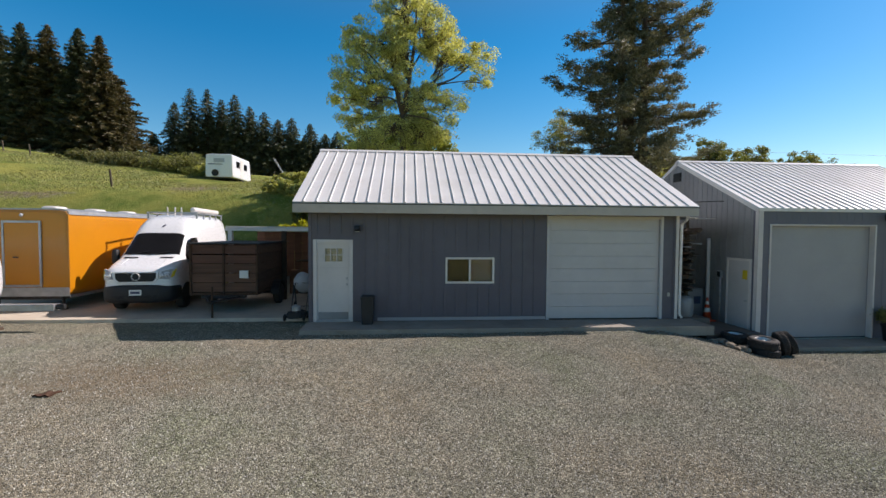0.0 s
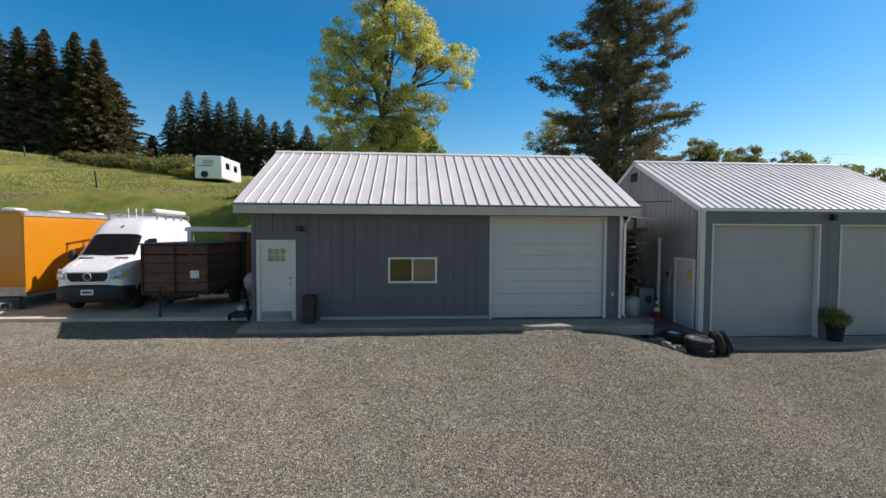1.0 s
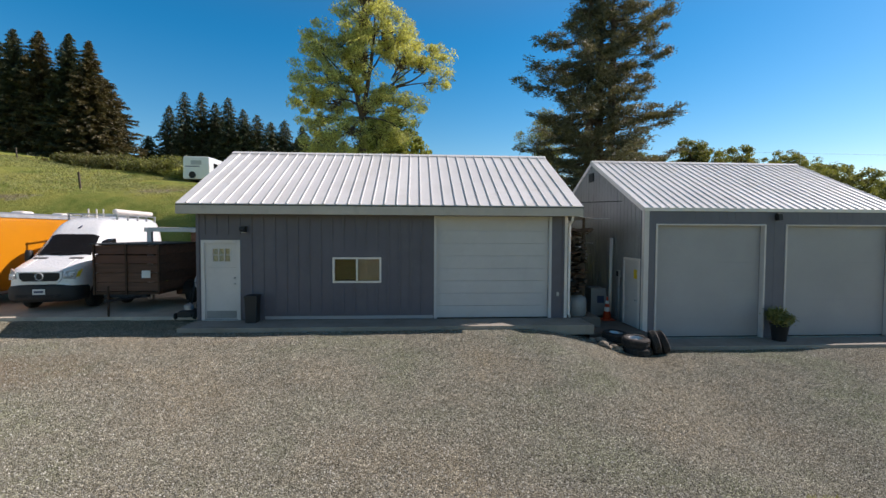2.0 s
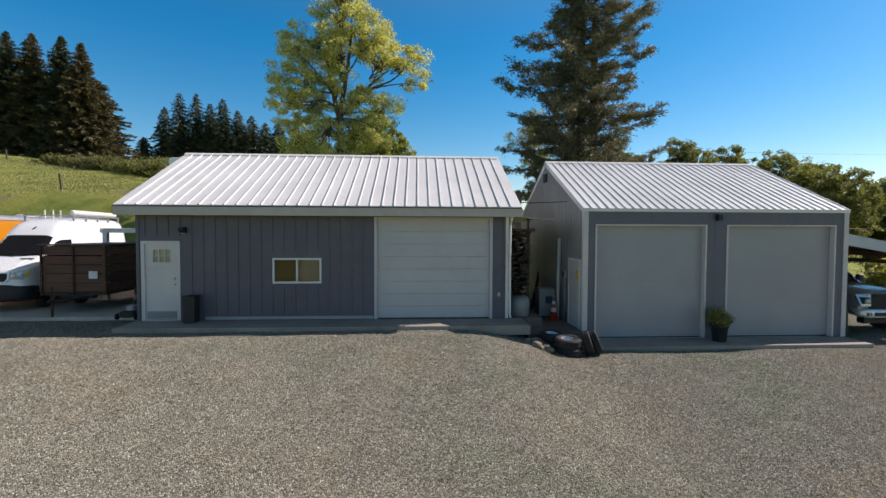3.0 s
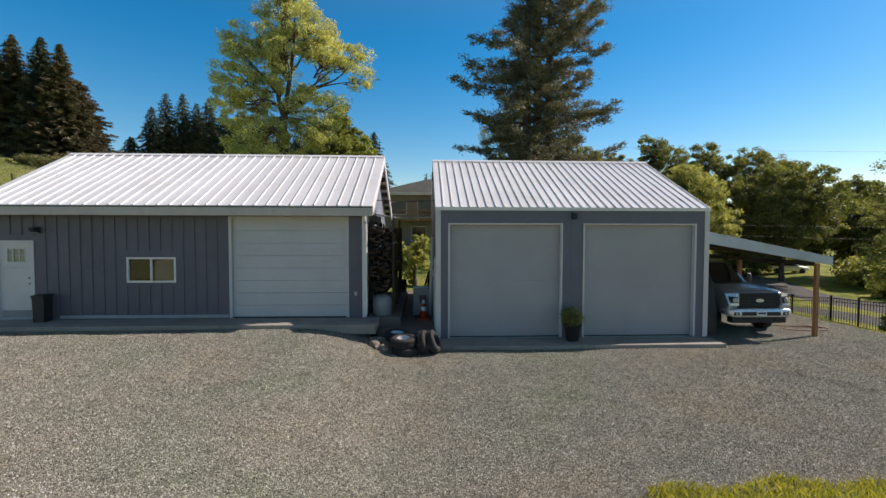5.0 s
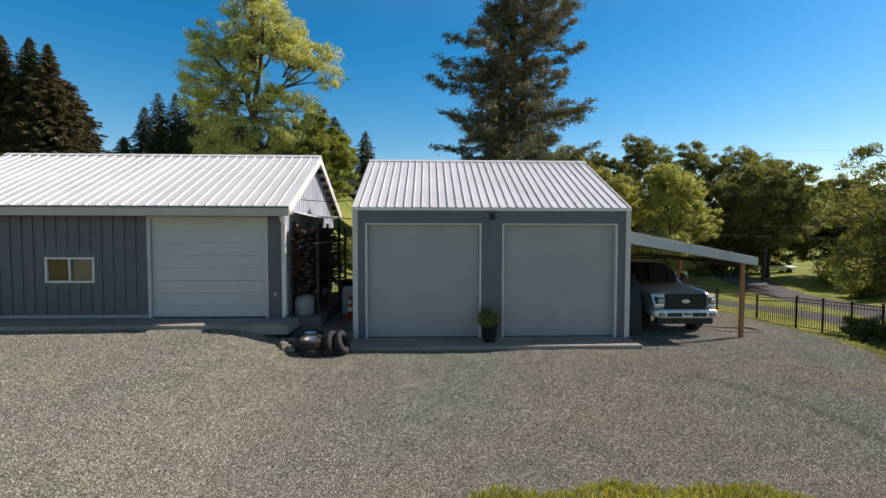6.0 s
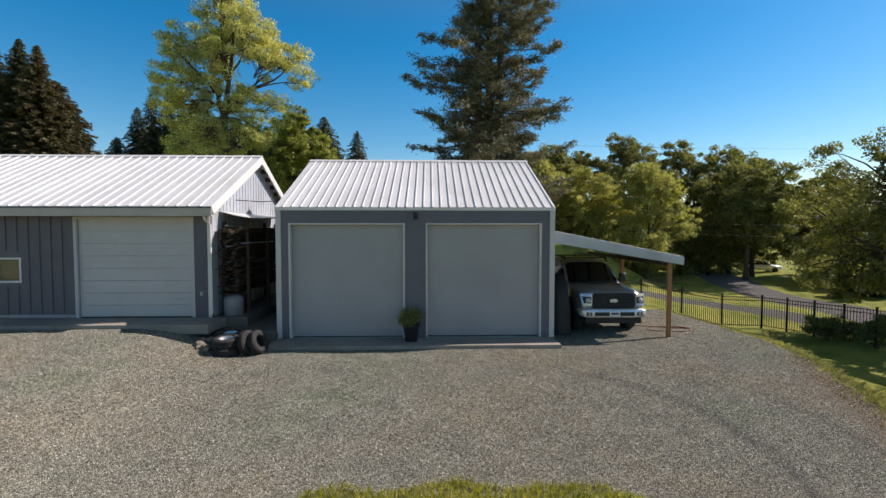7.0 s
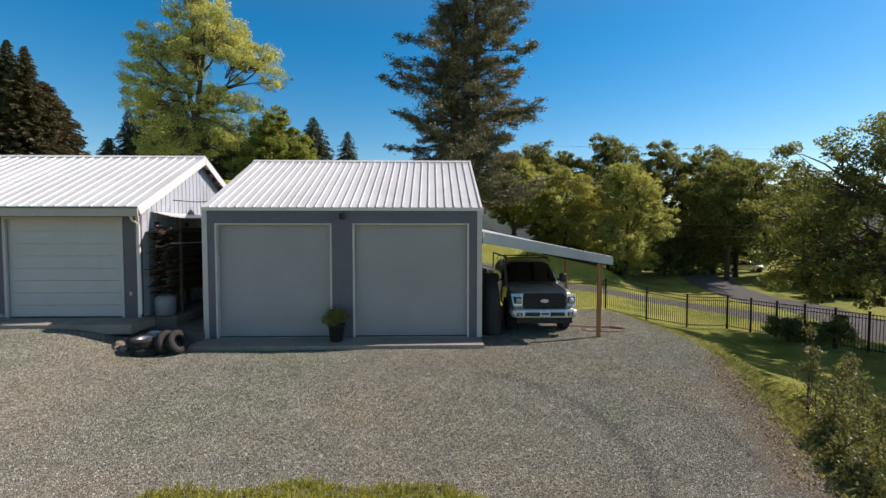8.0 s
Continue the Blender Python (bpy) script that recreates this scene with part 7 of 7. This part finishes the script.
# ---- distance ----
def house():
    x0, y0 = 1.0, 46.0
    g = gz(6, 46)
    h = thing("house", "tan two storey house with a grey roof behind the sheds", "house", (x0, y0, g))
    part("wall", wall_with_openings(0, 11, 0, 5.4, 0, 0.2, [(1.2, 2.8, 3.3, 4.5), (4.0, 6.4, 3.0, 4.6), (8.0, 9.4, 3.3, 4.5), (3.4, 4.8, 0.6, 2.0), (6.2, 7.4, 0.2, 2.2)]), M_TAN, h)
    for a in (0, 10.8):
        part("wall", bbox(a, a + 0.2, 0.201, 7.799, 0, 5.4), M_TAN, h)
    part("wall", bbox(0, 11, 7.8, 8.0, 0, 5.4), M_TAN, h)
    bm = bmesh.new()
    eave = [bm.verts.new(c) for c in ((-0.7, -0.7, 5.42), (11.7, -0.7, 5.42), (11.7, 8.7, 5.42), (-0.7, 8.7, 5.42))]
    top = [bm.verts.new(c) for c in ((5.0, 4.0, 7.3), (6.9, 4.0, 7.3))]
    for f in ((eave[0], eave[1], top[1], top[0]), (eave[1], eave[2], top[1]), (eave[2], eave[3], top[0], top[1]), (eave[3], eave[0], top[0]), tuple(eave[::-1])):
        bm.faces.new(f)
    part("roof", bm, M_SHING, h, "grey shingled hip roof")
    part("eave_board", bbox(-0.7, 11.7, -0.73, -0.70, 5.18, 5.44), M_WHITE, h, "white eave board")
    for a, b, c, d in ((1.2, 2.8, 3.3, 4.5), (4.0, 6.4, 3.0, 4.6), (8.0, 9.4, 3.3, 4.5), (3.4, 4.8, 0.6, 2.0), (6.2, 7.4, 0.2, 2.2)):
        w = part("window", bbox(a, b, 0.08, 0.1, c, d), M_DGLASS, h)
        for q in ((a - 0.06, a, c - 0.06, d + 0.06), (b, b + 0.06, c - 0.06, d + 0.06), (a, b, d, d + 0.06), (a, b, c - 0.06, c)):
            part("frame", bbox(q[0], q[1], -0.03, 0.06, q[2], q[3]), M_WHITE, w)
    dk = part("deck", bbox(2.0, 9.0, -2.4, -0.01, 2.55, 2.75), M_POST, h)
    for k in range(36):
        part("baluster", bbox(2.0 + 0.195 * k, 2.04 + 0.195 * k, -2.4, -2.36, 2.751, 3.55), M_POST, dk)
    part("hand_rail", bbox(2.0, 9.0, -2.42, -2.32, 3.55, 3.62), M_POST, dk)
    for x in (2.1, 5.5, 8.8):
        part("deck_post", bbox(x, x + 0.12, -2.35, -2.23, -0.2, 2.55), M_POST, dk)
    part("downpipe", tubed([(8.6, -0.1, 0.0), (8.6, -0.1, 5.1)], 0.05, 6), M_WHITE, h)


house()


def parked_car(at, turn):
    c = thing("parked_car", "white car parked far off under the trees", "car", at, turn)
    part("body", loft([(0, 0.75, 0.7, 0.35, 0.75), (0.15, 0.86, 0.82, 0.3, 0.85), (1.3, 0.9, 0.86, 0.28, 0.98), (4.2, 0.9, 0.86, 0.28, 1.0), (4.5, 0.8, 0.75, 0.4, 0.9)], 7, 5), M_VANW, c, smooth=True)
    part("cabin", loft([(1.2, 0.8, 0.7, 0.9, 1.0), (1.9, 0.84, 0.66, 0.9, 1.45), (3.3, 0.84, 0.66, 0.9, 1.48), (4.1, 0.8, 0.7, 0.9, 1.02)], 7, 5), M_DGLASS, c, smooth=True)
    part("roof", bbox(-0.6, 0.6, 1.9, 3.3, 1.44, 1.5, bevel=0.02), M_VANW, c)
    for s in (-1, 1):
        for y in (0.85, 3.6):
            wheel(c, 0.82 * s, y, 0.32, 0.2, M_STEEL, s)


parked_car((52.4, 53.0, gz(52.4, 53.0)), 76)


def far_ridge():
    n = 360
    rng = np.random.default_rng(77)
    bm = bmesh.new()
    prev = None
    for i in range(n + 1):
        a = radians(-35 + 120 * i / n)
        d = 620 + 40 * math.sin(i * 0.05)
        base = 38 + 14 * math.sin(i * 0.021 + 0.6) + 6 * math.sin(i * 0.06)
        j = rng.uniform(0, 9) if i % 2 else rng.uniform(-1, 2)
        x, y = math.sin(a) * d, math.cos(a) * d
        col = [bm.verts.new((x * f, y * f, z)) for f, z in ((0.80, -16), (0.9, base * 0.5), (0.985, base * 0.93), (1.0, base + j))]
        if prev:
            for k in range(3):
                bm.faces.new((prev[k], col[k], col[k + 1], prev[k + 1]))
        prev = col
    ob = part("backdrop_ridge", bm, mat("far_forest", (0.035, 0.052, 0.045), 0.95, 0, 0.4, 0.04, 0.3, 0.0))
    tagged(ob, "far forested ridge on the horizon", "ridge", kind="structure")


far_ridge()
for k, (za, zb) in enumerate(((2.6, 2.2), (3.3, 3.6), (9.6, 8.8))):
    pts = []
    for i in range(25):
        u = i / 24
        pts.append((22 + 50 * u, 38 - 10 * u, za + (zb - za) * u - 1.2 * 4 * u * (1 - u) * 0.5))
    cb = part("power_cable", tubed(pts, 0.007, 4), M_BLACK)
    tagged(cb, "thin black overhead cable in front of the wood", "cable", "overhead cables")


# ---- grass, weeds and loose stone ----
def blades(name, label, X, Y, length, width, material, seed, lean=0.45):
    rng = np.random.default_rng(seed)
    n = len(X)
    Z = ground_z(X, Y)
    L = length * rng.uniform(0.5, 1.3, n)
    a = rng.uniform(0, 2 * np.pi, n)
    tilt = rng.uniform(0, lean, n)
    d = np.stack([np.cos(a) * tilt, np.sin(a) * tilt, np.ones(n)], 1)
    side = np.stack([-np.sin(a), np.cos(a), np.zeros(n)], 1) * (width * rng.uniform(0.6, 1.3, n))[:, None]
    B = np.stack([X, Y, Z - 0.01], 1)
    tip = B + d * L[:, None] + np.stack([np.cos(a), np.sin(a), -0.6 * np.ones(n)], 1) * (L * tilt * 0.5)[:, None]
    V = np.stack([B - side, B + side, B + d * (L * 0.55)[:, None] + side * 0.7, tip], 1)
    ob = new(name, quad_mesh(name, V, material))
    tagged(ob, label, "grass", kind="stuff")


rg = np.random.default_rng(500)


def front_patch(n):
    X = rg.uniform(4.3, 13.4, n)
    Y = 6.55 - rg.uniform(0, 1, n) ** 1.3 * 3.4
    edge = np.where(X < 7.9, 6.05, 6.42) + np.array([0.28 * noise.noise((x * 1.1, 0, 0)) for x in X]) - 1.0 * np.exp(-((X - 7.9) / 0.45) ** 2) - 0.5 * sstep(12.3, 13, X)
    k = Y < edge
    return X[k], Y[k]


blades("grass_verge", "tall bright green grass at the near edge of the gravel", *front_patch(38000), 0.115, 0.005, M_BLADE, 501)
X = gravel_edge(Y := rg.uniform(5.5, 17.5, 14000)) + rg.normal(0.45, 0.24, 14000)
blades("weed_edge", "pale weeds along the edge of the gravel", X, Y, 0.075, 0.0045, M_DRYBLADE, 502, 0.9)
Y = rg.uniform(5.0, 23.5, 26000)
X = gravel_edge(Y) + 0.4 + rg.uniform(0, 1, 26000) ** 1.2 * 11
blades("lawn_grass", "short green lawn below the gravel bank", X, Y, 0.04, 0.006, M_BLADE, 503, 0.9)
X, Y = rg.uniform(-50, -8, 60000), rg.uniform(26, 56, 60000)
blades("hill_grass", "rough grass on the hill", X, Y, 0.13, 0.014, M_DRYBLADE, 504, 1.0)
X, Y = rg.uniform(16.5, 22.5, 16000), rg.uniform(4.8, 13, 16000)
k = X > gravel_edge(Y) + 0.2
blades("bank_weeds", "tall sparse weeds on the bank", X[k], Y[k], 0.15, 0.0035, M_DRYBLADE, 505, 0.8)


def pebbles(n):
    """Loose crushed stone lying on the yard."""
    rng = np.random.default_rng(600)
    X = rng.uniform(-13.5, 19.5, n)
    Y = 5.6 + 7.0 * rng.uniform(0, 1, n) ** 1.6
    k = X < gravel_edge(Y) + 0.3
    X, Y = X[k], Y[k]
    n = len(X)
    Z = ground_z(X, Y) + np.array([noise.noise((a * 1.3, b * 1.3, 0.0)) * 0.02 + noise.noise((a * 0.12, b * 0.12, 3.0)) * 0.04 for a, b in zip(X, Y)])
    s = rng.uniform(0.006, 0.014, n)
    base = np.array([[1, 0, -0.5], [0, 1, -0.5], [-1, 0, -0.5], [0, -1, -0.5], [0, 0, 1]], float)
    V = base[None] * s[:, None, None] * rng.uniform(0.6, 1.35, (n, 5, 1))
    a = rng.uniform(0, 6.28, n)
    c, sn = np.cos(a)[:, None], np.sin(a)[:, None]
    tx = rng.uniform(-0.6, 0.6, n)[:, None]
    x = V[..., 0] * c - V[..., 1] * sn
    y = V[..., 0] * sn + V[..., 1] * c
    z = V[..., 2] * 0.8 + x * tx
    V = np.stack([x + X[:, None], y + Y[:, None], z + (Z + s * 0.35)[:, None]], -1).reshape(-1, 3)
    F = np.array([[0, 1, 4], [1, 2, 4], [2, 3, 4], [3, 0, 4]])
    F = (F[None] + 5 * np.arange(n)[:, None, None]).reshape(-1, 3)
    me = bpy.data.meshes.new("loose_gravel")
    me.vertices.add(len(V))
    me.vertices.foreach_set("co", V.ravel().astype(np.float32))
    me.loops.add(F.size)
    me.loops.foreach_set("vertex_index", F.ravel())
    me.polygons.add(len(F))
    me.polygons.foreach_set("loop_start", np.arange(0, F.size, 3))
    me.update(calc_edges=True)
    me.materials.append(M_PEBBLE)
    tagged(new("loose_gravel", me), "loose grey crushed stone on the yard", "gravel", kind="stuff")


pebbles(170000)

Y = rg.uniform(5.2, 11.0, 5200)
X = gravel_edge(Y) + rg.uniform(-0.35, 1.7, 5200)
C = np.stack([X, Y, ground_z(X, Y) + 0.012], 1)
litter = new("leaf_litter", quad_mesh("leaf_litter", leaf_quads(C, 0.018, rg, 0.6, 0.0) * np.array([1, 1, 1.0]), leaf_mat("dry_leaves", (0.12, 0.08, 0.045), (0.34, 0.26, 0.16), (1.0, 0.9, 0.7), 0.15)))
tagged(litter, "dry brown leaf litter on the bare bank", "litter", kind="stuff")
